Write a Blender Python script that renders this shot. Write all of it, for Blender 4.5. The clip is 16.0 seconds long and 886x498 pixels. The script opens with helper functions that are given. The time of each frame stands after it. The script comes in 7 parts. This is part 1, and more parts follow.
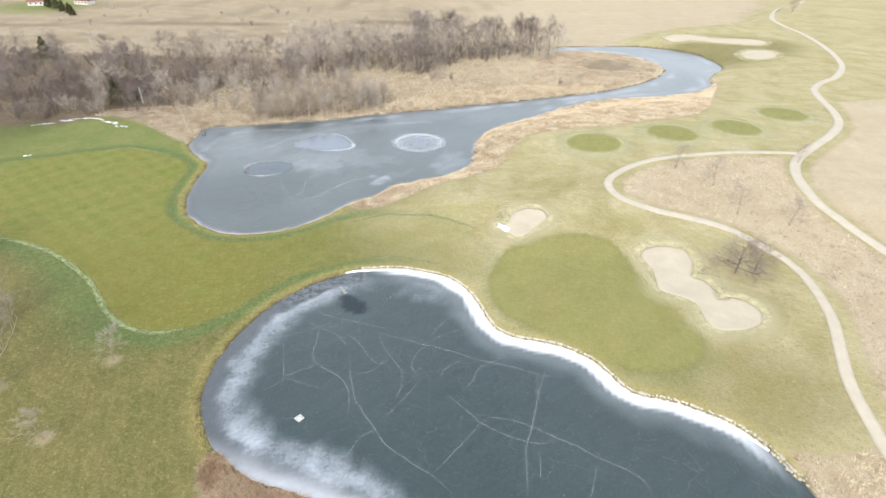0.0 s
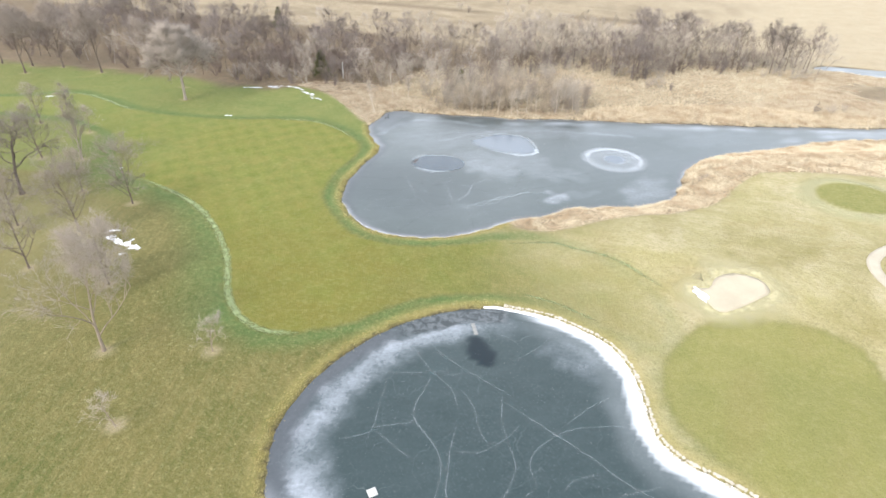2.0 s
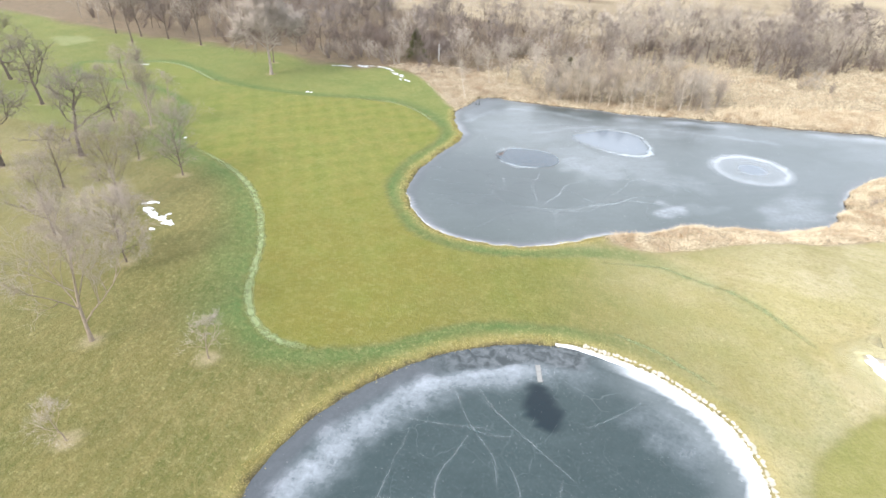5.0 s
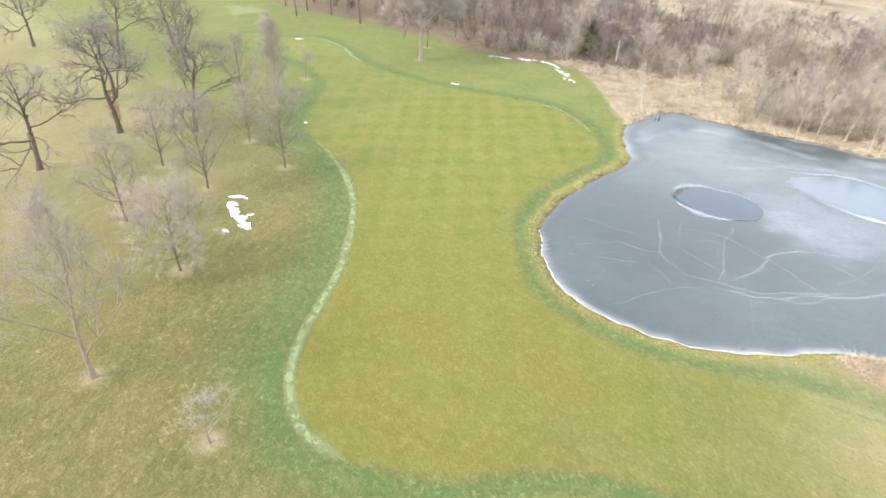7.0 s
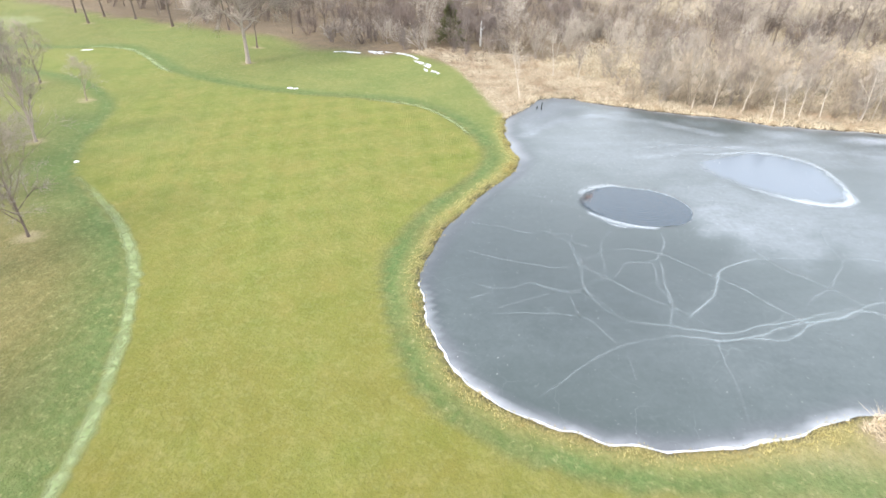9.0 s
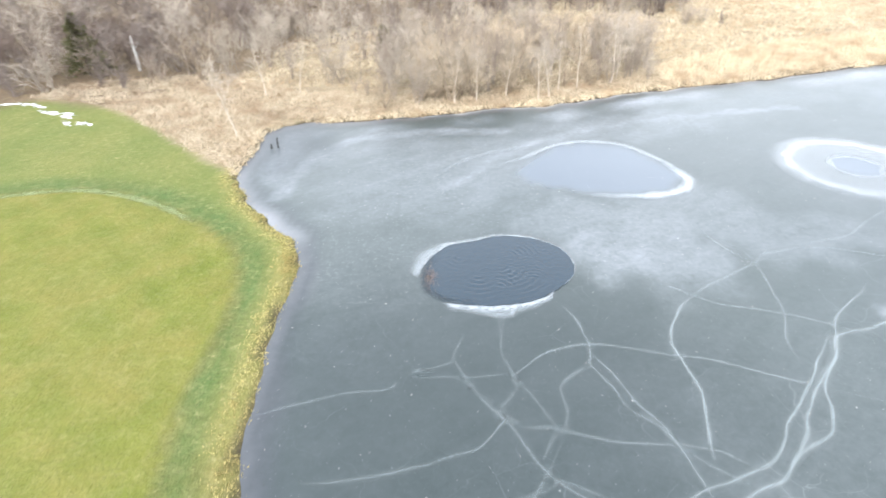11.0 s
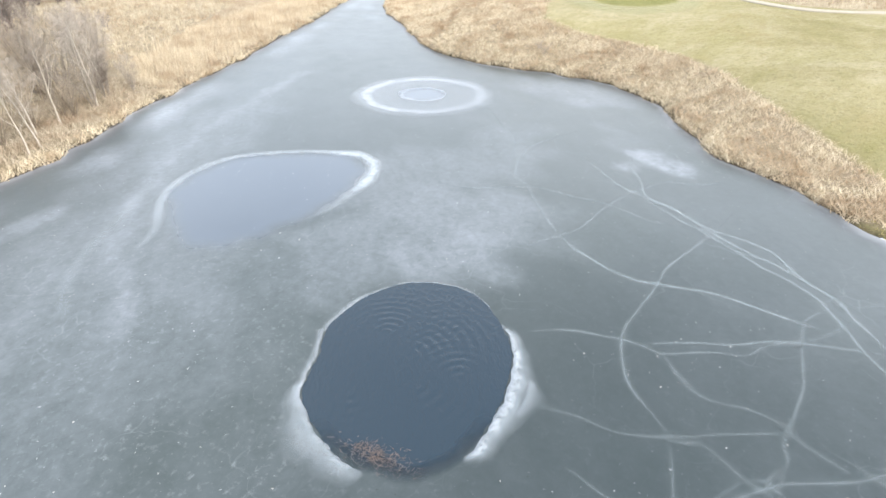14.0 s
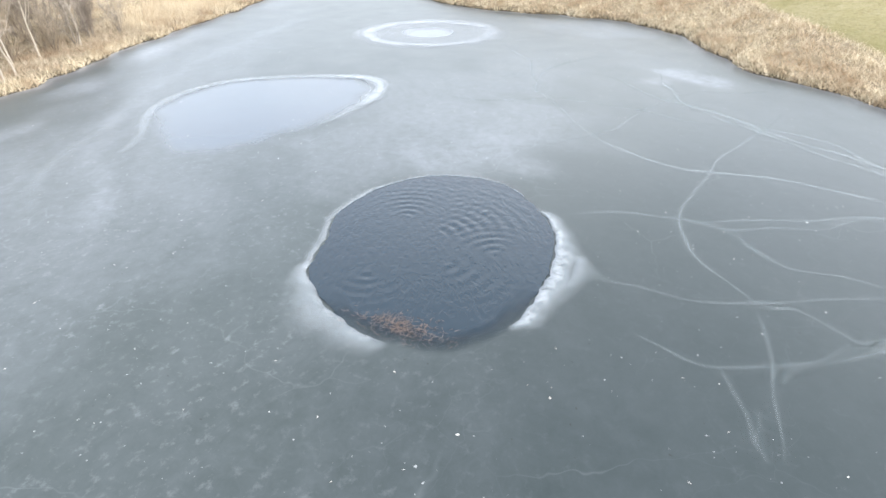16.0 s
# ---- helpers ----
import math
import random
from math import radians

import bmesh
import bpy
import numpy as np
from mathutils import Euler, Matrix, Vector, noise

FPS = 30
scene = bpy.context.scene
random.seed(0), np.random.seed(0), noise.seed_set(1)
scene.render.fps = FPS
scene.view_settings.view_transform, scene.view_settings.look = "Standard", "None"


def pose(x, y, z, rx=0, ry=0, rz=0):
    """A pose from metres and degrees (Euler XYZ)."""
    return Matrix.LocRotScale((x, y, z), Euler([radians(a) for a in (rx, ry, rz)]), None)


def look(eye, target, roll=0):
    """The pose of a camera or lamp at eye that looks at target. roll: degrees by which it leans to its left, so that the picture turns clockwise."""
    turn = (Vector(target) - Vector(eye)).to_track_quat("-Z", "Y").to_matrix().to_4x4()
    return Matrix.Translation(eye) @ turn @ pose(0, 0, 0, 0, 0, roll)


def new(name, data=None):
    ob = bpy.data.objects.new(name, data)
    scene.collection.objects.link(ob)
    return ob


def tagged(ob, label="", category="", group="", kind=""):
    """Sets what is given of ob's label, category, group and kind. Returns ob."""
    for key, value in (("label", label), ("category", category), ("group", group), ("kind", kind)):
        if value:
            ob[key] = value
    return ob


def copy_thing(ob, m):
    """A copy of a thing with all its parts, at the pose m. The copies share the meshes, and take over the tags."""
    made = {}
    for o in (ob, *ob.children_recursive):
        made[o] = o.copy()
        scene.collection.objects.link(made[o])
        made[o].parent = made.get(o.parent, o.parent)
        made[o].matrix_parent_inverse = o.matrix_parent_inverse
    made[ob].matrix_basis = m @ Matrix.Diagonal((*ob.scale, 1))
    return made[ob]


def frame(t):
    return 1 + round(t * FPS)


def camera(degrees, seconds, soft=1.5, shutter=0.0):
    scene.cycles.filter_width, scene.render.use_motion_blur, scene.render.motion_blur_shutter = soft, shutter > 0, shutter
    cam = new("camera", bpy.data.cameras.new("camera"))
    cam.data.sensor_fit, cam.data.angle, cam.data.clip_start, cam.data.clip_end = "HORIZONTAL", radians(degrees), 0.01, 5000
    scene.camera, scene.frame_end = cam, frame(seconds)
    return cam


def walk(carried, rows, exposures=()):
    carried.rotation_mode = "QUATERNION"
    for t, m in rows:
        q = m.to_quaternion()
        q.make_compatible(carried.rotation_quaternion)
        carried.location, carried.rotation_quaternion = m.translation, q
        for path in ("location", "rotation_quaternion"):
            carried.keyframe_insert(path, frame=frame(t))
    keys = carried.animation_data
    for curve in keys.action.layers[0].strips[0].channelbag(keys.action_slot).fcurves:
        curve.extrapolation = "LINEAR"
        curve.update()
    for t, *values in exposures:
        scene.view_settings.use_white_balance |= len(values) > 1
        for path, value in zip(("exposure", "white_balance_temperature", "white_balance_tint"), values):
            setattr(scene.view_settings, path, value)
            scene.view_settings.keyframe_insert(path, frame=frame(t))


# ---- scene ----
cam = camera(77.2, 16.0, 1.5, 0.2)
PATH = [
    (0, (0.90, 0.95, 68.60), (3.84, 43.46, 42.44), 1.13),
    (0.5, (1.38, 8.57, 67.53), (-0.13, 51.05, 41.20), 1.42),
    (1, (2.24, 15.23, 65.86), (-3.98, 57.17, 39.37), 1.53),
    (1.5, (2.71, 20.64, 64.29), (-7.70, 61.65, 37.64), 1.73),
    (2, (3.12, 24.81, 62.40), (-9.56, 65.16, 35.72), 1.76),
    (2.5, (3.46, 27.74, 60.45), (-10.07, 67.79, 33.75), 1.70),
    (3, (3.68, 29.83, 58.17), (-10.03, 69.82, 31.49), 1.55),
    (3.2, (3.59, 30.78, 57.26), (-9.99, 70.82, 30.58), 1.60),
    (5.3, (-0.40, 48.69, 50.75), (-22.34, 84.64, 23.80), 1.49),
    (5.5, (-1.91, 51.21, 50.13), (-24.50, 86.65, 23.04), 1.66),
    (6, (-5.20, 57.65, 47.93), (-29.48, 91.91, 20.78), 1.42),
    (6.5, (-9.18, 63.69, 46.21), (-36.19, 95.75, 18.97), 1.65),
    (7, (-12.39, 69.33, 44.58), (-42.85, 97.95, 17.13), 1.55),
    (7.5, (-14.95, 74.75, 42.92), (-47.05, 101.40, 15.36), 1.22),
    (8, (-17.65, 80.40, 40.87), (-44.09, 112.90, 13.58), 0.69),
    (8.2, (-19.73, 82.31, 39.97), (-43.15, 117.10, 12.74), 0.42),
    (10.3, (-38.66, 109.25, 32.05), (-61.53, 144.39, 4.80), 0.03),
    (10.5, (-41.02, 111.72, 32.09), (-58.19, 149.76, 4.56), -0.39),
    (11, (-46.89, 119.37, 30.14), (-47.00, 161.02, 2.48), -0.60),
    (11.5, (-51.49, 127.62, 28.41), (-46.44, 168.76, 0.45), -0.48),
    (12, (-54.90, 135.00, 27.00), (-40.52, 173.91, -0.91), -0.37),
    (12.5, (-58.24, 141.41, 24.86), (-27.07, 169.50, -2.33), 0.47),
    (13, (-60.37, 146.68, 22.56), (-22.12, 165.17, -3.80), 0.80),
    (13.5, (-61.30, 149.34, 21.88), (-22.42, 166.82, -4.24), 0.55),
    (14, (-61.98, 150.84, 20.65), (-22.74, 167.84, -5.27), 0.14),
    (14.5, (-62.29, 151.89, 18.72), (-23.05, 168.84, -7.24), -0.15),
    (15, (-62.29, 152.16, 16.74), (-23.12, 169.21, -9.22), -0.45),
    (15.5, (-62.23, 152.18, 14.87), (-23.09, 169.28, -11.12), -0.70),
    (16, (-62.06, 152.33, 12.96), (-22.88, 169.27, -13.07), -0.89),
]
# the camera's own exposure drifts a little
EXPOSURE = [(0.0, 0.97), (1.5, 1.11), (3.0, 1.22), (5.5, 1.34), (7.0, 1.44), (10.5, 1.50), (11.0, 1.55), (11.5, 1.41), (12.0, 1.37), (12.5, 1.28), (13.5, 1.18), (16.0, 1.14)]
walk(cam, [(t, look(eye, target, roll)) for t, eye, target, roll in PATH], EXPOSURE)
from mathutils.geometry import delaunay_2d_cdt

# ---- light: bright thin overcast ----
world = bpy.data.worlds.new("world")
scene.world = world
world.use_nodes = True
wn, wl = world.node_tree.nodes, world.node_tree.links
SUN_ELEVATION, SUN_TURN = radians(40), radians(205)
sky = wn.new("ShaderNodeTexSky")
sky.sky_type, sky.sun_disc = "NISHITA", False
sky.sun_elevation, sky.sun_rotation = SUN_ELEVATION, SUN_TURN
sky.dust_density = 3.0
cloud = wn.new("ShaderNodeTexNoise")
cloud.inputs["Scale"].default_value, cloud.inputs["Detail"].default_value = 2.2, 6
cloud_ramp = wn.new("ShaderNodeMapRange")
cloud_ramp.inputs["From Min"].default_value, cloud_ramp.inputs["From Max"].default_value = 0.3, 0.7
cloud_ramp.inputs["To Min"].default_value, cloud_ramp.inputs["To Max"].default_value = 0.55, 0.85
wl.new(cloud.outputs["Fac"], cloud_ramp.inputs["Value"])
veil = wn.new("ShaderNodeMix")
veil.data_type = "RGBA"
veil.inputs["B"].default_value = (8.2, 8.6, 9.2, 1)
wl.new(cloud_ramp.outputs["Result"], veil.inputs["Factor"])
wl.new(sky.outputs["Color"], veil.inputs["A"])
# a thin hazy sky, brightest some way above the horizon
coord = wn.new("ShaderNodeTexCoord")
split = wn.new("ShaderNodeSeparateXYZ")
wl.new(coord.outputs["Generated"], split.inputs["Vector"])
lift = wn.new("ShaderNodeMapRange")
lift.inputs["From Min"].default_value, lift.inputs["From Max"].default_value = 0.0, 0.32
lift.inputs["To Min"].default_value, lift.inputs["To Max"].default_value = 0.84, 1.31
wl.new(split.outputs["Z"], lift.inputs["Value"])
shade = wn.new("ShaderNodeVectorMath")
shade.operation = "SCALE"
wl.new(veil.outputs["Result"], shade.inputs[0])
ease = wn.new("ShaderNodeMapRange")
ease.inputs["From Min"].default_value, ease.inputs["From Max"].default_value = 0.36, 0.95
ease.inputs["To Min"].default_value, ease.inputs["To Max"].default_value = 1.0, 0.74
wl.new(split.outputs["Z"], ease.inputs["Value"])
glow = wn.new("ShaderNodeMath")
glow.operation = "MULTIPLY"
wl.new(lift.outputs["Result"], glow.inputs[0])
wl.new(ease.outputs["Result"], glow.inputs[1])
wl.new(glow.outputs[0], shade.inputs["Scale"])
wl.new(shade.outputs["Vector"], wn["Background"].inputs["Color"])
wn["Background"].inputs["Strength"].default_value = 0.13

sun_data = bpy.data.lights.new("sun", "SUN")
sun_data.energy, sun_data.angle, sun_data.color = 1.5, radians(14), (1.0, 0.95, 0.87)
sun = new("sun", sun_data)
sun.matrix_world = look((0, 0, 0), (-math.sin(SUN_TURN) * math.cos(SUN_ELEVATION), -math.cos(SUN_TURN) * math.cos(SUN_ELEVATION), -math.sin(SUN_ELEVATION)))

# ---- materials ----


class Mat:
    """A small builder of node materials."""

    def __init__(self, name, rough=0.8, metal=0.0, spec=0.5):
        self.m = bpy.data.materials.new(name)
        self.m.use_nodes = True
        self.n, self.l = self.m.node_tree.nodes, self.m.node_tree.links
        self.p = self.n["Principled BSDF"]
        self.p.inputs["Roughness"].default_value = rough
        self.p.inputs["Metallic"].default_value = metal
        self.p.inputs["Specular IOR Level"].default_value = spec
        geo = self.n.new("ShaderNodeNewGeometry")
        self.pos = geo.outputs["Position"]
        self.island = geo.outputs["Random Per Island"]

    def noise(self, scale, detail=4, rough=0.6, stretch=None, lo=0.3, hi=0.7, distortion=0.0):
        t = self.n.new("ShaderNodeTexNoise")
        t.inputs["Scale"].default_value, t.inputs["Detail"].default_value = scale, detail
        t.inputs["Roughness"].default_value, t.inputs["Distortion"].default_value = rough, distortion
        src = self.pos
        if stretch:
            mp = self.n.new("ShaderNodeMapping")
            mp.vector_type = "TEXTURE"
            mp.inputs["Scale"].default_value = [1 / v for v in stretch[:3]]
            mp.inputs["Rotation"].default_value = (0, 0, radians(stretch[3] if len(stretch) > 3 else 0))
            self.l.new(src, mp.inputs["Vector"])
            src = mp.outputs["Vector"]
        self.l.new(src, t.inputs["Vector"])
        return self.ramp(t.outputs["Fac"], lo, hi)

    def ramp(self, v, lo, hi, a=0.0, b=1.0):
        r = self.n.new("ShaderNodeMapRange")
        for k, x in (("From Min", lo), ("From Max", hi), ("To Min", a), ("To Max", b)):
            r.inputs[k].default_value = x
        self.l.new(v, r.inputs["Value"])
        return r.outputs["Result"]

    def math(self, op, a, b):
        r = self.n.new("ShaderNodeMath")
        r.operation = op
        for k, x in ((0, a), (1, b)):
            if isinstance(x, (int, float)):
                r.inputs[k].default_value = x
            else:
                self.l.new(x, r.inputs[k])
        return r.outputs[0]

    def mix(self, f, a, b):
        r = self.n.new("ShaderNodeMix")
        r.data_type = "RGBA"
        for k, x in (("Factor", f), ("A", a), ("B", b)):
            if isinstance(x, (int, float)):
                r.inputs[k].default_value = x
            elif isinstance(x, tuple):
                r.inputs[k].default_value = (*x, 1)
            else:
                self.l.new(x, r.inputs[k])
        return r.outputs["Result"]

    def attr(self, name):
        a = self.n.new("ShaderNodeAttribute")
        a.attribute_name = name
        return a.outputs["Fac"]

    def object_random(self):
        return self.n.new("ShaderNodeObjectInfo").outputs["Random"]

    def color(self, c):
        self.l.new(c, self.p.inputs["Base Color"]) if not isinstance(c, tuple) else setattr(self.p.inputs["Base Color"], "default_value", (*c, 1))
        return self

    def rough(self, r):
        self.l.new(r, self.p.inputs["Roughness"])
        return self

    def bump(self, v, depth, strength=1.0):
        b = self.n.new("ShaderNodeBump")
        b.inputs["Distance"].default_value, b.inputs["Strength"].default_value = depth, strength
        self.l.new(v, b.inputs["Height"])
        self.l.new(b.outputs["Normal"], self.p.inputs["Normal"])
        return self

    def alpha(self, v):
        self.l.new(v, self.p.inputs["Alpha"])
        return self


def ground_material():
    g = Mat("turf_and_meadow", rough=0.95, spec=0.15)
    big, mid, fine = g.noise(0.035, 5), g.noise(0.3, 5), g.noise(2.5, 4, lo=0.25, hi=0.75)
    grain = g.noise(9, 2, lo=0.2, hi=0.8)
    # rough turf: olive with straw patches
    patch = g.noise(0.11, 4, 0.65, lo=0.35, hi=0.65)
    blotch = g.noise(0.8, 5, 0.7, lo=0.3, hi=0.7, distortion=0.4)
    streak = g.noise(1.0, 4, 0.7, stretch=(0.35, 2.2, 1, 20), lo=0.35, hi=0.7)
    rough_c = g.mix(big, (0.122, 0.108, 0.038), (0.068, 0.086, 0.022))
    rough_c = g.mix(g.math("MULTIPLY", patch, 0.55), rough_c, (0.168, 0.140, 0.052))
    rough_c = g.mix(g.math("MULTIPLY", g.noise(0.075, 5, 0.7, lo=0.48, hi=0.66, distortion=0.8), 0.7), rough_c, (0.066, 0.080, 0.020))
    rough_c = g.mix(g.math("MULTIPLY", blotch, 0.6), rough_c, (0.092, 0.094, 0.026))
    mow = g.noise(1.1, 4, 0.65, stretch=(1.5, 0.10, 1, 17), lo=0.42, hi=0.66)
    rough_c = g.mix(g.math("MULTIPLY", mow, 0.28), rough_c, (0.205, 0.152, 0.064))
    rough_c = g.mix(g.math("MULTIPLY", g.noise(0.9, 4, 0.65, stretch=(1.8, 0.12, 1, 19), lo=0.52, hi=0.72), 0.28), rough_c, (0.060, 0.072, 0.020))
    tuft = g.noise(0.75, 6, 0.75, stretch=(0.7, 1.4, 1, -35), lo=0.45, hi=0.68, distortion=0.8)
    rough_c = g.mix(g.math("MULTIPLY", tuft, 0.42), rough_c, (0.240, 0.190, 0.086))
    straw_c = g.mix(mid, (0.462, 0.400, 0.248), (0.357, 0.313, 0.170))
    straw_c = g.mix(g.math("MULTIPLY", patch, 0.75), straw_c, (0.488, 0.424, 0.306))
    straw_c = g.mix(g.math("MULTIPLY", big, 0.32), straw_c, (0.255, 0.232, 0.098))
    straw_c = g.mix(g.math("MULTIPLY", tuft, 0.5), straw_c, (0.225, 0.185, 0.082))
    straw_c = g.mix(g.math("MULTIPLY", blotch, 0.35), straw_c, (0.215, 0.200, 0.080))
    straw_c = g.mix(g.math("MULTIPLY", g.noise(0.055, 6, 0.7, stretch=(0.7, 1.5, 1, -20), lo=0.46, hi=0.62, distortion=1.0), 0.5), straw_c, (0.245, 0.222, 0.088))
    straw_c = g.mix(g.math("MULTIPLY", g.noise(0.085, 6, 0.7, stretch=(0.8, 1.4, 1, 15), lo=0.54, hi=0.70, distortion=0.8), 0.5), straw_c, (0.280, 0.222, 0.105))
    # mown fairway with faint stripes
    stripe = g.n.new("ShaderNodeTexWave")
    stripe.inputs["Scale"].default_value, stripe.inputs["Distortion"].default_value = 0.065, 1.0
    mp = g.n.new("ShaderNodeMapping")
    mp.inputs["Rotation"].default_value = (0, 0, radians(-45))
    g.l.new(g.pos, mp.inputs["Vector"])
    g.l.new(mp.outputs["Vector"], stripe.inputs["Vector"])
    fair_c = g.mix(mid, (0.118, 0.144, 0.026), (0.160, 0.174, 0.040))
    fair_c = g.mix(g.math("MULTIPLY", stripe.outputs["Fac"], 0.62), fair_c, (0.084, 0.122, 0.017))
    cross = g.n.new("ShaderNodeTexWave")
    cross.inputs["Scale"].default_value, cross.inputs["Distortion"].default_value = 0.050, 1.2
    mp2 = g.n.new("ShaderNodeMapping")
    mp2.inputs["Rotation"].default_value = (0, 0, radians(40))
    g.l.new(g.pos, mp2.inputs["Vector"])
    g.l.new(mp2.outputs["Vector"], cross.inputs["Vector"])
    fair_c = g.mix(g.math("MULTIPLY", cross.outputs["Fac"], 0.42), fair_c, (0.190, 0.190, 0.050))
    fair_c = g.mix(g.math("MULTIPLY", patch, 0.45), fair_c, (0.178, 0.170, 0.056))
    fair_c = g.mix(g.math("MULTIPLY", g.noise(0.22, 5, 0.65, lo=0.46, hi=0.68, distortion=0.6), 0.65), fair_c, (0.200, 0.172, 0.050))
    fair_c = g.mix(g.math("MULTIPLY", g.noise(0.35, 5, 0.7, lo=0.50, hi=0.72, distortion=0.6), 0.4), fair_c, (0.096, 0.112, 0.020))
    fair_c = g.mix(g.math("MULTIPLY", blotch, 0.30), fair_c, (0.100, 0.114, 0.018))
    fair_c = g.mix(g.math("MULTIPLY", g.noise(1.6, 4, 0.7, lo=0.66, hi=0.76), 0.55), fair_c, (0.052, 0.060, 0.012))
    fair_c = g.mix(g.math("MULTIPLY", tuft, 0.22), fair_c, (0.200, 0.178, 0.052))
    worn = g.math("MULTIPLY", g.attr("worn"), g.ramp(g.noise(0.16, 5, 0.65, lo=0.35, hi=0.65), 0, 1, 0.35, 1.0))
    fair_c = g.mix(worn, fair_c, g.mix(blotch, (0.158, 0.140, 0.032), (0.124, 0.122, 0.025)))
    lush_c = g.mix(patch, (0.118, 0.158, 0.044), (0.160, 0.178, 0.056))
    c = g.mix(g.math("MULTIPLY", g.attr("lush"), 0.8), rough_c, lush_c)
    c = g.mix(g.attr("straw"), c, straw_c)
    fair_c = g.mix(g.math("MULTIPLY", g.attr("lush"), 0.6), fair_c, lush_c)
    c = g.mix(g.attr("fair"), c, fair_c)
    putting_c = g.mix(mid, (0.188, 0.182, 0.060), (0.222, 0.206, 0.080))
    c = g.mix(g.attr("putting"), c, g.mix(g.math("MULTIPLY", patch, 0.5), putting_c, (0.140, 0.150, 0.048)))
    c = g.mix(g.math("MULTIPLY", g.attr("dun"), g.ramp(blotch, 0, 1, 0.4, 0.85)), c, (0.200, 0.168, 0.066))
    c = g.mix(g.attr("tee"), c, g.mix(mid, (0.175, 0.178, 0.058), (0.215, 0.205, 0.075)))
    c = g.mix(g.math("MULTIPLY", g.attr("dark"), g.ramp(patch, 0, 1, 0.55, 0.95)), c, g.mix(blotch, (0.082, 0.140, 0.045), (0.060, 0.108, 0.031)))
    c = g.mix(g.math("MULTIPLY", g.attr("pale"), g.ramp(blotch, 0, 1, 0.3, 1.0)), c, (0.33, 0.36, 0.215))
    c = g.mix(g.math("MULTIPLY", g.attr("dirt"), g.ramp(fine, 0, 1, 0.6, 1.0)), c, (0.285, 0.235, 0.145))
    tan_c = g.mix(mid, (0.320, 0.262, 0.186), (0.255, 0.204, 0.140))
    tan_c = g.mix(g.math("MULTIPLY", patch, 0.6), tan_c, (0.395, 0.332, 0.246))
    tan_c = g.mix(g.math("MULTIPLY", streak, 0.35), tan_c, (0.230, 0.165, 0.100))
    band = g.noise(0.05, 5, 0.7, stretch=(0.6, 1.4, 1, 8), lo=0.35, hi=0.65, distortion=0.8)
    tan_c = g.mix(g.math("MULTIPLY", band, 0.28), tan_c, (0.270, 0.205, 0.140))
    far_streak = g.noise(0.024, 7, 0.72, stretch=(0.75, 1.35, 1, -6), lo=0.44, hi=0.70, distortion=1.2)
    tan_c = g.mix(g.math("MULTIPLY", far_streak, 0.55), tan_c, (0.190, 0.145, 0.105))
    tan_c = g.mix(g.math("MULTIPLY", g.noise(0.35, 6, 0.75, stretch=(0.6, 1.5, 1, 5), lo=0.5, hi=0.7, distortion=0.6), 0.55), tan_c, (0.175, 0.132, 0.086))
    c = g.mix(g.attr("tan"), c, tan_c)
    hay_c = g.mix(mid, (0.420, 0.345, 0.248), (0.360, 0.290, 0.202))
    hay_c = g.mix(g.math("MULTIPLY", patch, 0.5), hay_c, (0.450, 0.400, 0.295))
    hay_c = g.mix(g.math("MULTIPLY", band, 0.35), hay_c, (0.325, 0.265, 0.172))
    c = g.mix(g.attr("hay"), c, hay_c)
    c = g.mix(g.attr("litter"), c, g.mix(mid, (0.110, 0.083, 0.062), (0.175, 0.122, 0.085)))
    c = g.mix(g.math("MULTIPLY", g.attr("bank"), g.ramp(fine, 0, 1, 0.45, 1.0)), c, g.mix(blotch, (0.375, 0.310, 0.125), (0.285, 0.240, 0.085)))
    c = g.mix(g.attr("mud"), c, (0.05, 0.04, 0.03))
    c = g.mix(g.math("MULTIPLY", grain, 0.30), c, (0.05, 0.047, 0.016))
    c = g.mix(g.math("MULTIPLY", g.noise(1.2, 6, 0.75, lo=0.48, hi=0.80, distortion=0.8), 0.24), c, (0.38, 0.34, 0.19))
    coarse = g.math("SUBTRACT", 1.0, g.math("MULTIPLY", g.math("MAXIMUM", g.attr("fair"), g.attr("putting")), 0.72))
    c = g.mix(g.math("MULTIPLY", g.math("MULTIPLY", g.noise(2.2, 5, 0.7, lo=0.52, hi=0.70, distortion=0.3), 0.42), coarse), c, (0.055, 0.062, 0.018))
    c = g.mix(g.math("MULTIPLY", g.math("MULTIPLY", g.noise(1.7, 5, 0.72, lo=0.56, hi=0.74, distortion=0.3), 0.40), coarse), c, (0.40, 0.35, 0.19))
    g.color(c).bump(g.math("ADD", g.math("MULTIPLY", grain, 0.5), fine), 0.16, 0.8)
    return g.m


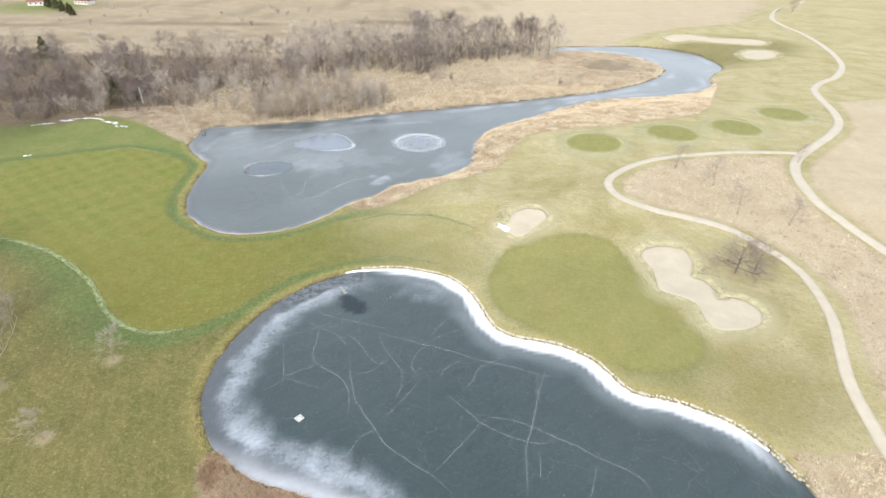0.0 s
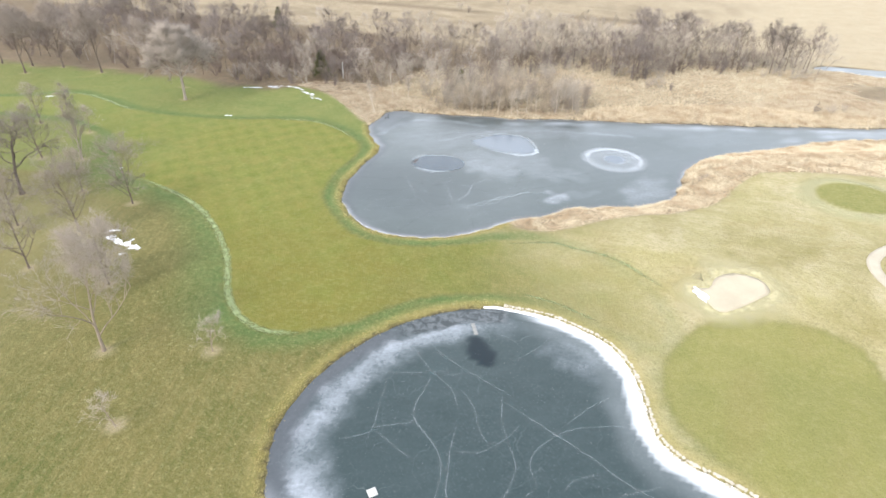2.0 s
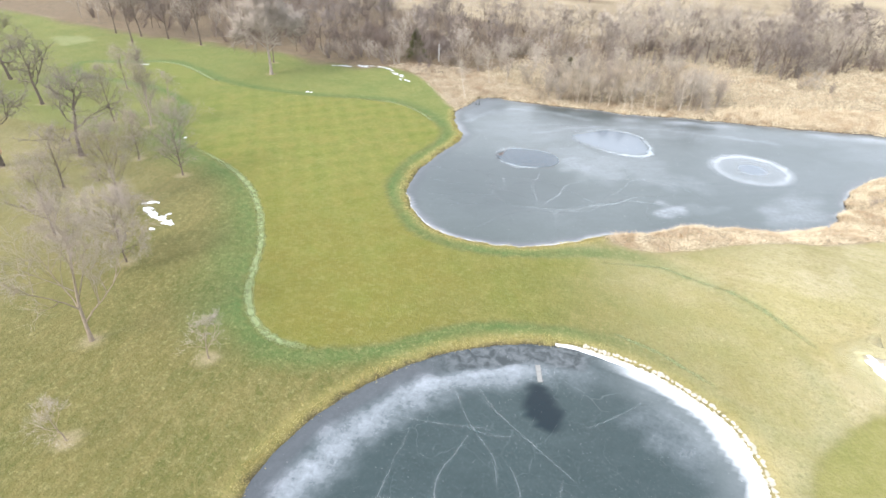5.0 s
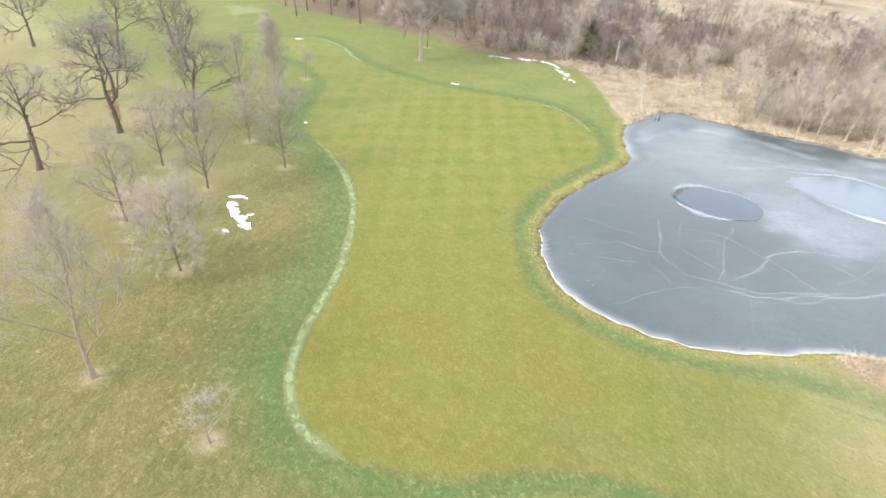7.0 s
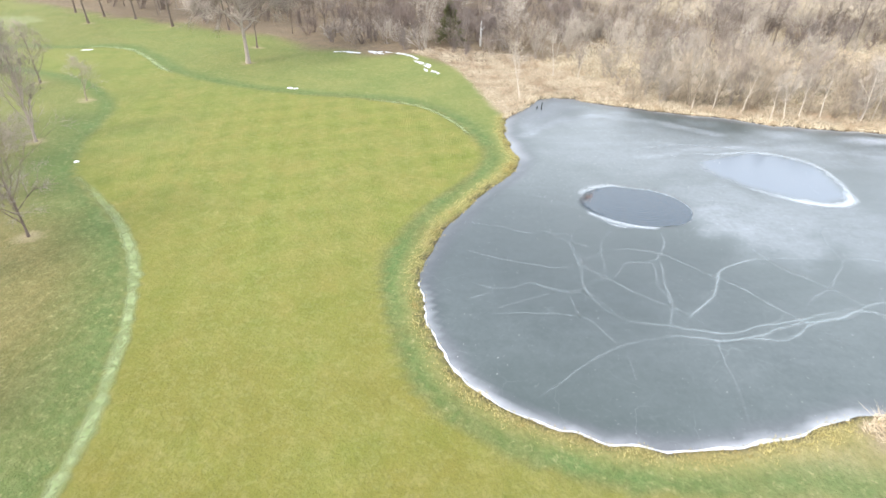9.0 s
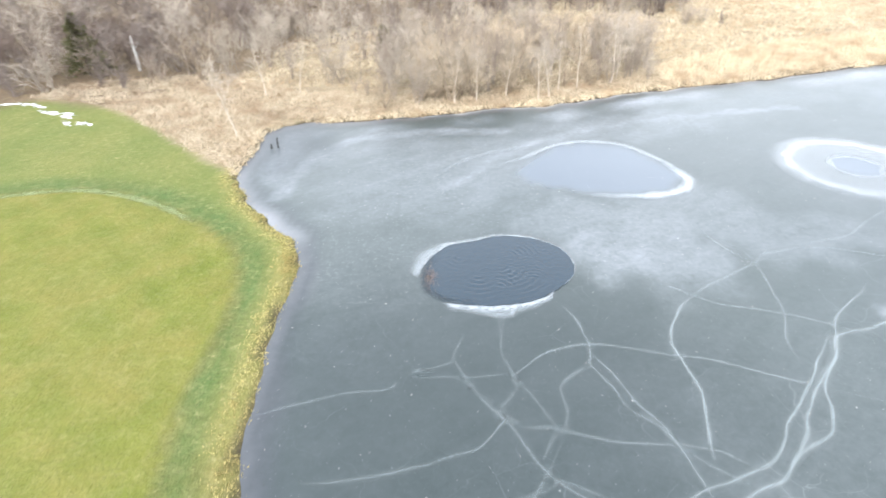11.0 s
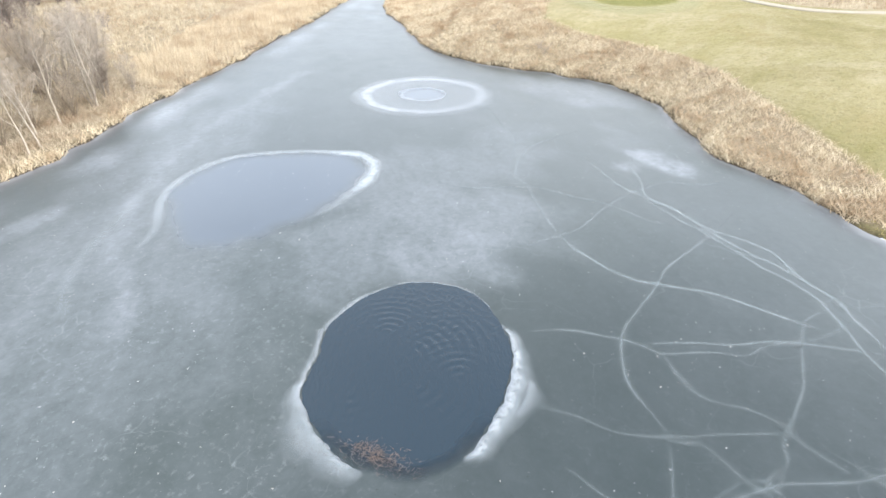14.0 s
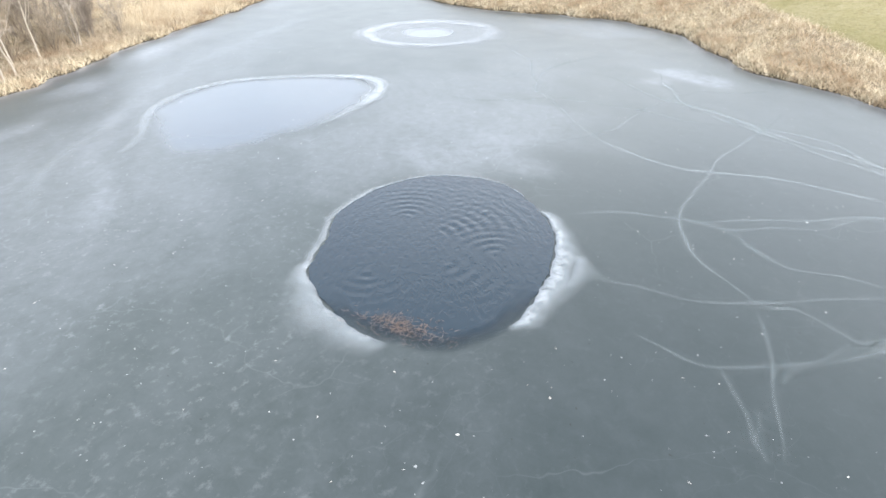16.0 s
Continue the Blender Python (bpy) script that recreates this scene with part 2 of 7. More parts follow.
def ice_material(name, dark, milk, gloss=0.58, rough=0.17):
    g = Mat(name, rough=0.2, spec=gloss)
    big, mid = g.noise(0.06, 4, 0.5, lo=0.15, hi=0.85, distortion=0.3), g.noise(0.30, 4, 0.5, lo=0.1, hi=0.9, distortion=0.3)
    fine = g.noise(3.0, 4, 0.6)
    fleck = g.noise(2.4, 4, 0.7, lo=0.55, hi=0.8)
    cloudy = g.noise(0.18, 5, 0.7, lo=0.3, hi=0.75)
    grainy = g.noise(1.3, 7, 0.74, lo=0.15, hi=0.85, distortion=0.4)
    wisp = g.noise(0.30, 5, 0.58, stretch=(0.5, 1.6, 1, 35), lo=0.15, hi=0.85, distortion=0.5)
    cloud_mix = g.math("ADD", g.math("ADD", g.math("MULTIPLY", mid, 0.26), g.math("MULTIPLY", big, 0.18)), g.math("ADD", g.math("MULTIPLY", grainy, 0.44), g.math("MULTIPLY", wisp, 0.22)))
    frost = g.math("MULTIPLY", g.attr("frost"), g.ramp(cloud_mix, 0.25, 0.85))
    c = g.mix(g.math("MULTIPLY", g.math("ADD", g.math("MULTIPLY", big, 0.6), g.math("MULTIPLY", wisp, 0.4)), 0.7), dark, milk)
    c = g.mix(g.math("MULTIPLY", g.math("MULTIPLY", fleck, cloudy), g.attr("speck")), c, (0.40, 0.43, 0.45))
    c = g.mix(g.math("MULTIPLY", g.attr("margin"), g.ramp(grainy, 0, 1, 0.6, 1.0)), c, (0.082, 0.080, 0.096))
    patchy = g.noise(0.75, 4, 0.6, lo=0.40, hi=0.62, distortion=0.5)
    c = g.mix(g.attr("mottle"), c, g.mix(patchy, (0.016, 0.023, 0.026), (0.070, 0.080, 0.088)))
    # hairline cracks of two generations
    for scale, width, strength, seed in ((0.16, 0.006, 0.12, 3.0), (0.42, 0.010, 0.05, 11.0)):
        warp = g.n.new("ShaderNodeTexNoise")
        warp.inputs["Scale"].default_value, warp.inputs["Detail"].default_value = 0.22 + seed * 0.02, 3
        g.l.new(g.pos, warp.inputs["Vector"])
        bent = g.n.new("ShaderNodeVectorMath")
        bent.operation = "MULTIPLY_ADD"
        bent.inputs[1].default_value = (4.0, 4.0, 0.0)
        g.l.new(warp.outputs["Color"], bent.inputs[0])
        g.l.new(g.pos, bent.inputs[2])
        cell = g.n.new("ShaderNodeTexVoronoi")
        cell.feature = "DISTANCE_TO_EDGE"
        cell.inputs["Scale"].default_value = scale
        g.l.new(bent.outputs["Vector"], cell.inputs["Vector"])
        line = g.ramp(cell.outputs["Distance"], 0.0, width, 1.0, 0.0)
        some = g.noise(0.11 + 0.01 * seed, 4, 0.6, lo=0.46, hi=0.66)
        c = g.mix(g.math("MULTIPLY", g.math("MULTIPLY", line, some), strength), c, (0.42, 0.47, 0.49))
    c = g.mix(frost, c, (0.50, 0.535, 0.605))
    rime = g.math("MULTIPLY", g.attr("rime"), g.ramp(g.math("ADD", g.math("MULTIPLY", mid, 0.5), g.math("MULTIPLY", grainy, 0.5)), 0, 1, 0.62, 1.0))
    c = g.mix(rime, c, (0.66, 0.69, 0.74))
    glaze, thin = g.attr("glaze"), g.attr("thin")
    c = g.mix(glaze, c, g.mix(big, (0.058, 0.076, 0.098), (0.074, 0.094, 0.120)))
    c = g.mix(thin, c, (0.006, 0.013, 0.018))
    # pin-prick bubbles, leaf bits and grit
    c = g.mix(g.math("MULTIPLY", g.noise(5.5, 2, 0.5, lo=0.735, hi=0.76), 0.45), c, (0.55, 0.57, 0.58))
    c = g.mix(g.math("MULTIPLY", g.noise(4.3, 2, 0.5, stretch=(1, 1, 1, 40), lo=0.745, hi=0.765), 0.6), c, (0.012, 0.012, 0.012))
    g.color(c)
    g.rough(g.math("SUBTRACT", g.math("ADD", g.ramp(frost, 0, 1, rough, 0.55), g.math("MULTIPLY", mid, 0.08)), g.math("MULTIPLY", glaze, 0.18)))
    g.l.new(g.ramp(thin, 0, 1, gloss, 0.45 * gloss), g.p.inputs["Specular IOR Level"])
    g.bump(fine, 0.006, 0.07)
    return g.m


def simple(name, a, b, scale, rough=0.85, fine=None, depth=0.01, spec=0.3, random_shift=0.0):
    g = Mat(name, rough=rough, spec=spec)
    c = g.mix(g.noise(scale, 5), a, b)
    f = g.noise(fine or scale * 8, 3)
    c = g.mix(g.math("MULTIPLY", f, 0.25), c, tuple(x * 0.55 for x in a))
    if random_shift:
        c = g.mix(g.math("MULTIPLY", g.object_random(), random_shift), c, tuple(x * 0.5 for x in b))
    g.color(c).bump(f, depth, 0.6)
    return g.m


def blades_material(name, a, b, c3):
    g = Mat(name, rough=0.8, spec=0.2)
    c = g.mix(g.island, a, b)
    c = g.mix(g.noise(0.12, 4), c, c3)
    c = g.mix(g.math("MULTIPLY", g.noise(0.16, 5, 0.7, lo=0.46, hi=0.64, distortion=0.8), 0.74), c, (b[0] * 0.66, b[1] * 0.53, b[2] * 0.44))
    g.color(c)
    return g.m


GROUND = ground_material()
ICE_DARK = ice_material("clear_dark_ice", (0.005, 0.018, 0.019), (0.012, 0.029, 0.030), 0.46)
ICE_MILKY = ice_material("milky_ice", (0.014, 0.026, 0.024), (0.034, 0.046, 0.045), 0.54, 0.27)
SNOW = simple("old_snow", (0.80, 0.82, 0.86), (0.70, 0.73, 0.79), 0.9, 0.6, depth=0.03)
SNOW_GREY = simple("soiled_snow", (0.60, 0.62, 0.68), (0.45, 0.47, 0.53), 0.7, 0.6, depth=0.03)
SAND = simple("bunker_sand", (0.375, 0.335, 0.258), (0.315, 0.280, 0.213), 0.25, 0.95, fine=5, depth=0.02)
PATH_MAT = simple("worn_concrete_path", (0.390, 0.350, 0.278), (0.330, 0.295, 0.232), 0.4, 0.9, fine=6, depth=0.01)
STONE = simple("pale_limestone", (0.54, 0.50, 0.425), (0.43, 0.395, 0.325), 2.0, 0.9, depth=0.03, random_shift=0.5)
BARK = simple("grey_brown_bark", (0.185, 0.146, 0.118), (0.125, 0.098, 0.080), 1.5, 0.95, fine=12, depth=0.02, random_shift=0.4)
BARK_DARK = simple("dark_brown_bark", (0.150, 0.122, 0.098), (0.100, 0.080, 0.065), 1.5, 0.95, fine=12, depth=0.02, random_shift=0.3)
TWIG_ASH = simple("ash_grey_twigs", (0.375, 0.325, 0.280), (0.295, 0.255, 0.218), 0.4, 0.95)
BARK_TAN = simple("tan_grey_bark", (0.30, 0.245, 0.185), (0.215, 0.172, 0.130), 1.5, 0.95, fine=12, depth=0.02)
BARK_BONE = simple("bone_pale_bark", (0.56, 0.50, 0.42), (0.44, 0.385, 0.32), 1.5, 0.9, fine=12, depth=0.02)
BARK_PALE = simple("pale_grey_bark", (0.34, 0.295, 0.25), (0.25, 0.21, 0.175), 1.5, 0.95, fine=12, depth=0.02)
TWIG = simple("grey_brown_twigs", (0.345, 0.292, 0.245), (0.265, 0.222, 0.186), 0.4, 0.95, random_shift=0.35)
TWIG_PALE = simple("pale_straw_twigs", (0.43, 0.382, 0.325), (0.335, 0.292, 0.245), 0.4, 0.95, random_shift=0.3)
TWIG_TAN = simple("tan_willow_twigs", (0.46, 0.385, 0.295), (0.37, 0.305, 0.23), 0.4, 0.95, random_shift=0.3)
UNDERGROWTH = simple("undergrowth_twigs", (0.205, 0.160, 0.138), (0.130, 0.102, 0.088), 0.12, 0.95, fine=0.5)
TWIG_DARK = simple("dark_brown_twigs", (0.225, 0.190, 0.172), (0.165, 0.138, 0.126), 0.4, 0.95, random_shift=0.35)
WET_WOOD = simple("wet_black_wood", (0.030, 0.027, 0.025), (0.018, 0.016, 0.015), 2.0, 0.7)
LEAF_BROWN = simple("dead_oak_leaves", (0.44, 0.25, 0.165), (0.33, 0.18, 0.115), 1.5, 0.9)
NEEDLE = simple("juniper_foliage", (0.165, 0.155, 0.075), (0.095, 0.102, 0.048), 1.0, 0.9)
REED = blades_material("dry_reeds", (0.71, 0.625, 0.470), (0.47, 0.392, 0.280), (0.60, 0.515, 0.378))
REED_NORTH = blades_material("weathered_reeds", (0.575, 0.495, 0.380), (0.375, 0.312, 0.232), (0.475, 0.405, 0.305))
REED_PALE = blades_material("bleached_meadow_grass", (0.56, 0.495, 0.380), (0.46, 0.395, 0.290), (0.51, 0.445, 0.330))
REED_RUST = blades_material("rusty_reeds", (0.42, 0.315, 0.215), (0.30, 0.215, 0.145), (0.37, 0.275, 0.185))
BANK_GRASS = blades_material("golden_bank_grass", (0.46, 0.395, 0.180), (0.355, 0.31, 0.125), (0.40, 0.35, 0.15))
BOARD_PALE = simple("bleached_board", (0.50, 0.50, 0.49), (0.40, 0.40, 0.39), 2.0, 0.8)
WOOD_GREY = simple("weathered_board", (0.24, 0.24, 0.235), (0.18, 0.18, 0.175), 2.0, 0.8)


def crack_material():
    g = Mat("crack_frost", rough=0.6)
    g.color(g.mix(g.noise(0.8, 4), (0.42, 0.47, 0.49), (0.30, 0.35, 0.37)))
    g.alpha(g.math("MULTIPLY", g.attr("body"), g.math("MULTIPLY", g.noise(0.4, 3, lo=-0.35, hi=0.80, rough=0.6), 0.58)))
    return g.m


def water_material():
    g = Mat("open_water", rough=0.07, spec=0.44)
    g.color((0.008, 0.022, 0.036))
    g.alpha(g.attr("body"))
    w = g.noise(1.6, 3, 0.5, stretch=(1.0, 2.2, 1.0, 25), lo=0.2, hi=0.8, distortion=1.2)
    g.bump(w, 0.03, 0.55)
    return g.m


def frost_ring_material():
    """Frost in rings: bright outer edge, clouded band, clear middle."""
    g = Mat("frost_ring", rough=0.6)
    g.color(g.mix(g.noise(0.9, 5), (0.54, 0.575, 0.62), (0.44, 0.48, 0.53)))
    tex = g.n.new("ShaderNodeTexCoord")
    noise_v = g.n.new("ShaderNodeTexNoise")
    noise_v.inputs["Scale"].default_value, noise_v.inputs["Detail"].default_value = 0.45, 4
    g.l.new(g.pos, noise_v.inputs["Vector"])
    ln = g.n.new("ShaderNodeVectorMath")
    ln.operation = "LENGTH"
    g.l.new(tex.outputs["Object"], ln.inputs[0])
    r = g.math("ADD", ln.outputs["Value"], g.ramp(noise_v.outputs["Fac"], 0.3, 0.7, -0.35, 0.35))
    ramp = g.n.new("ShaderNodeValToRGB")
    el = ramp.color_ramp.elements
    stops = ((0.0, 0.0), (0.25, 0.0), (0.28, 0.34), (0.34, 0.22), (0.50, 0.28), (0.64, 0.32), (0.73, 0.60), (0.79, 0.64), (0.86, 0.28), (1.0, 0.0))
    el[0].position, el[1].position = stops[0][0], stops[-1][0]
    for p, v in stops[1:-1]:
        el.new(p)
    for e, (p, v) in zip(el, stops):
        e.color = (v, v, v, 1)
    g.l.new(g.math("DIVIDE", r, 10.0), ramp.inputs["Fac"])
    patchy = g.noise(0.5, 6, 0.7, lo=0.2, hi=0.65, distortion=0.4)
    side = g.n.new("ShaderNodeSeparateXYZ")
    g.l.new(tex.outputs["Object"], side.inputs["Vector"])
    north = g.ramp(side.outputs["Y"], -9.0, 6.0, 0.62, 1.0)
    g.alpha(g.math("MULTIPLY", g.math("MULTIPLY", ramp.outputs["Color"], north), g.ramp(patchy, 0, 1, 0.55, 1.0)))
    return g.m


def rim_material():
    g = Mat("white_refrozen_rim", rough=0.55)
    g.color(g.mix(g.noise(1.3, 5), (0.52, 0.56, 0.60), (0.36, 0.41, 0.45)))
    g.alpha(g.math("MULTIPLY", g.math("MULTIPLY", g.attr("body"), 0.74), g.noise(2.2, 6, 0.75, lo=0.05, hi=0.62, distortion=0.5)))
    return g.m


def pale_turf_material():
    g = Mat("pale_dry_turf", rough=0.95, spec=0.1)
    g.color(g.mix(g.noise(1.4, 5, 0.7), (0.245, 0.285, 0.155), (0.150, 0.192, 0.080)))
    g.alpha(g.math("MULTIPLY", g.math("MULTIPLY", g.attr("body"), 0.86), g.noise(0.6, 6, 0.75, lo=0.10, hi=0.62, distortion=0.5)))
    return g.m


def melting_snow_material(name, lo, hi):
    g = Mat(name, rough=0.6)
    g.color(g.mix(g.noise(0.9, 5), (0.82, 0.84, 0.88), (0.66, 0.69, 0.75)))
    g.alpha(g.noise(0.8, 6, 0.7, lo=lo, hi=hi))
    return g.m


def dry_lip_material():
    g = Mat("dry_lip_grass", rough=0.95, spec=0.1)
    c = g.mix(g.noise(0.9, 5, 0.7), (0.45, 0.41, 0.275), (0.37, 0.345, 0.205))
    g.color(g.mix(g.math("MULTIPLY", g.noise(3.0, 4), 0.3), c, (0.24, 0.22, 0.10)))
    g.alpha(g.math("MULTIPLY", g.attr("body"), g.noise(0.6, 5, 0.7, lo=0.05, hi=0.75)))
    return g.m


def mud_shade_material():
    g = Mat("dark_wet_mud", rough=0.7, spec=0.3)
    # one dark colour for wet mud and the shade under the reed lip
    g.color(g.mix(g.noise(1.5, 5, 0.7), (0.085, 0.062, 0.048), (0.045, 0.034, 0.028)))
    g.alpha(g.math("MULTIPLY", g.attr("body"), g.noise(0.5, 5, 0.7, lo=0.25, hi=0.55)))
    return g.m


DRY_LIP, MUD_SHADE = dry_lip_material(), mud_shade_material()
PALE_TURF, MELTING, THAWED = pale_turf_material(), melting_snow_material("melting_snow", 0.28, 0.40), melting_snow_material("thawed_snow", 0.38, 0.62)
CRACK, WATER, RIM, FROST_RING = crack_material(), water_material(), rim_material(), frost_ring_material()

# ---- plan: outlines in metres ----
POND_A_WEST = [(-70.9, 197.7), (-72.3, 193.9), (-72.1, 187.5), (-72.4, 181.8), (-70.1, 176.2), (-67.4, 172.6), (-64.3, 168.7), (-62.0, 166.2), (-60.9, 163.0), (-60.6, 159.0), (-60.8, 153.0), (-60.5, 147.5), (-60.0, 142.0), (-58.5, 136.5), (-56.5, 132.0), (-53.0, 127.5), (-49.5, 124.5), (-45.0, 121.6), (-40.7, 120.6), (-36.5, 121.0), (-32.0, 121.9), (-28.0, 123.8), (-24.5, 126.3), (-21.5, 129.0), (-18.5, 132.2), (-16.2, 135.2)]
POND_A_SOUTH = [(-13.8, 137.3), (-10.6, 139.3), (-8.2, 141.0), (-6.5, 143.6), (-2.5, 147.2), (1.4, 148.7), (6.4, 151.0), (12.6, 153.9), (17.3, 158.0), (20.4, 162.0), (22.0, 167.5), (22.8, 174.6), (24.3, 181.5), (26.7, 187.0), (31.6, 193.9), (40.7, 201.7), (48.8, 207.8), (57.5, 214.5), (65.0, 220.8), (76.0, 227.5), (88.6, 232.0), (103.0, 234.3), (118.6, 237.7), (132.8, 243.8), (143.6, 254.1), (147.0, 265.2)]
POND_A_EAST = [(155.7, 277.1), (164.8, 287.7), (166.5, 304.0), (165.0, 317.6), (158.4, 327.7), (147.8, 335.1), (135.0, 339.6), (114.4, 338.4), (93.9, 337.0), (87.0, 333.3), (86.5, 327.5), (104.1, 325.1), (123.9, 315.5), (132.1, 298.3), (131.9, 282.6), (122.3, 268.2), (104.0, 253.1), (83.0, 242.1), (68.7, 237.7), (58.0, 233.6)]
POND_A_NORTH = [(46.5, 229.5), (36.7, 226.9), (26.9, 224.2), (13.5, 219.3), (4.0, 216.8), (-2.0, 215.4), (-9.9, 212.8), (-16.0, 211.6), (-20.5, 209.6), (-26.9, 206.8), (-32.0, 205.6), (-38.2, 204.8), (-45.5, 202.6), (-53.0, 201.1), (-60.0, 199.6), (-67.0, 199.2)]
POND_B = [(-9.0, 46.3), (-13.9, 48.5), (-17.2, 50.0), (-22.2, 51.8), (-26.5, 55.4), (-28.6, 57.1), (-30.8, 60.4), (-32.5, 64.3), (-33.7, 69.2), (-33.6, 73.8), (-32.7, 79.1), (-30.9, 84.3), (-28.7, 88.8), (-25.3, 93.9), (-21.3, 97.7), (-17.0, 100.9), (-13.3, 102.7), (-9.9, 103.7), (-2.4, 103.9), (3.8, 102.3), (8.6, 100.0), (12.0, 95.9), (14.1, 90.5), (15.6, 85.0), (17.2, 81.9), (20.1, 79.7), (25.1, 78.1), (28.9, 76.4), (32.7, 73.2), (34.7, 69.6), (36.1, 66.5), (38.3, 64.5), (42.5, 63.1), (46.4, 61.1), (49.9, 58.6), (52.2, 56.1), (54.0, 52.9), (55.1, 48.9), (56.4, 45.7), (56.0, 36.0), (48.0, 24.0), (30.0, 18.0), (12.0, 24.0), (-2.0, 38.0)]
FAIRWAY_NORTH = [(-205.0, 154.5), (-192.8, 162.5), (-186.0, 169.0), (-177.0, 171.4), (-166.4, 169.2), (-155.9, 165.5), (-144.5, 164.1), (-131.7, 164.8), (-116.7, 168.2), (-100.8, 174.5), (-90.0, 177.0), (-80.5, 174.3), (-72.8, 169.2), (-68.0, 164.5), (-65.4, 158.0), (-65.3, 150.5), (-65.2, 144.0), (-64.0, 137.5), (-61.8, 131.3), (-57.1, 125.5), (-51.6, 120.5), (-46.2, 117.2), (-41.7, 116.1), (-36.8, 116.2), (-31.4, 117.4), (-26.8, 119.2), (-21.8, 122.1), (-17.1, 125.3), (-9.5, 127.9)]
FAIRWAY_SOUTH = [(0.0, 124.9), (7.8, 119.1), (13.7, 113.0), (17.2, 107.0), (15.9, 102.5), (10.9, 104.0), (5.1, 105.7), (1.0, 107.9), (-5.0, 109.1), (-10.7, 108.0), (-18.2, 105.3), (-25.1, 101.2), (-29.5, 96.9), (-33.1, 91.5), (-37.2, 87.9), (-41.2, 85.3), (-45.2, 83.7), (-48.4, 84.0), (-52.1, 85.3), (-55.5, 87.6), (-58.8, 90.8), (-62.0, 95.1), (-65.7, 100.0), (-71.7, 105.9), (-78.1, 111.2), (-84.7, 115.5), (-93.2, 119.2), (-102.9, 121.7), (-112.7, 123.8), (-120.0, 128.0), (-129.0, 136.0), (-137.0, 144.0), (-150.0, 149.0), (-166.0, 151.0), (-190.0, 147.0)]
PALE_LINE = [(-112.7, 123.8), (-102.9, 121.7), (-93.2, 119.2), (-84.7, 115.5), (-78.1, 111.2), (-71.7, 105.9), (-65.7, 100.0), (-62.0, 95.1), (-58.8, 90.8), (-55.5, 87.6), (-52.1, 85.3), (-48.4, 84.0), (-45.2, 83.7), (-42.4, 84.4), (-40.6, 85.1)]
PALE_NORTH = [(-100.8, 174.5), (-90.0, 177.0), (-80.5, 174.3), (-73.2, 169.6)]
PALE_WEST = [(-192.8, 162.5), (-186.0, 169.0), (-177.0, 171.4), (-166.4, 169.2), (-155.9, 165.5), (-149, 164.3)]
GREEN = [(23.9, 107.9), (31.4, 109.9), (41.9, 110.1), (47.3, 105.8), (48.7, 98.0), (50.3, 89.0), (52.2, 82.6), (54.0, 77.8), (53.0, 73.5), (49.7, 70.3), (44.7, 69.0), (39.1, 69.9), (34.2, 73.3), (29.4, 78.7), (22.8, 83.0), (18.2, 89.4), (18.3, 99.0)]
FAR_TEE = [(-253.3, 170.2), (-249.6, 179.8), (-234.3, 177.1), (-235.8, 164.4)]
TEES = [(58.8, 163.4, 8.3), (86.9, 170.4, 8.1), (111.0, 175.2, 8.0), (136.1, 189.7, 8.2)]
BUNKERS = [
    [(21.5, 116.2), (24.4, 116.5), (25.6, 119.4), (28.7, 121.4), (32.8, 120.8), (34.4, 117.9), (32.1, 115.4), (29.0, 112.7), (26.1, 111.2), (23.9, 113.4)],
    [(52.2, 102.8), (54.7, 105.3), (59.5, 105.6), (63.1, 103.7), (62.8, 99.4), (60.4, 95.2), (62.5, 93.1), (62.9, 89.9), (62.2, 87.0), (65.8, 87.3), (68.0, 85.2), (68.7, 82.4), (67.1, 79.5), (64.2, 78.2), (60.9, 77.8), (58.0, 78.3), (57.1, 81.4), (57.4, 85.6), (55.3, 88.3), (52.0, 90.6), (52.4, 94.1), (53.0, 97.9)],
    [(157.5, 346.6), (170.6, 347.5), (181.4, 337.1), (203.9, 325.5), (199.5, 314.6), (187.3, 321.8), (171.0, 336.2), (158.8, 338.9)],
    [(181.3, 302.3), (188.0, 304.9), (195.4, 298.9), (193.4, 290.1), (184.5, 284.7), (179.5, 291.4)],
]
CART_PATH_EAST = [(342.1, 498.9), (303.6, 457.4), (284.6, 444.3), (255.7, 401.7), (244.8, 371.6), (240.2, 343.2), (231.2, 311.0), (220.8, 283.9), (208.0, 260.4), (191.9, 241.9), (179.7, 233.5), (170.0, 223.2), (162.8, 208.2), (156.9, 192.1), (150.0, 179.4), (139.6, 168.2), (127.3, 158.1), (116.7, 149.2), (110.1, 140.9), (105.9, 131.6), (103.8, 121.0), (105.4, 114.0), (107.2, 107.7), (109.0, 102.6), (111.3, 86.8), (115.2, 58.0)]
CART_PATH_LOOP = [(117.9, 151.9), (112.3, 152.8), (98.4, 153.2), (79.8, 150.3), (70.4, 147.8), (62.1, 143.0), (55.5, 136.5), (53.3, 130.4), (54.7, 123.9), (60.8, 118.6), (68.0, 115.5), (73.9, 112.8), (78.0, 109.5), (81.6, 104.5), (84.0, 100.4), (84.7, 94.1), (83.2, 86.2), (81.0, 79.3), (77.3, 71.8), (74.3, 65.8), (72.4, 60.3), (71.2, 55.3), (70.2, 51.3), (68.6, 41.4), (64.5, 19.8)]
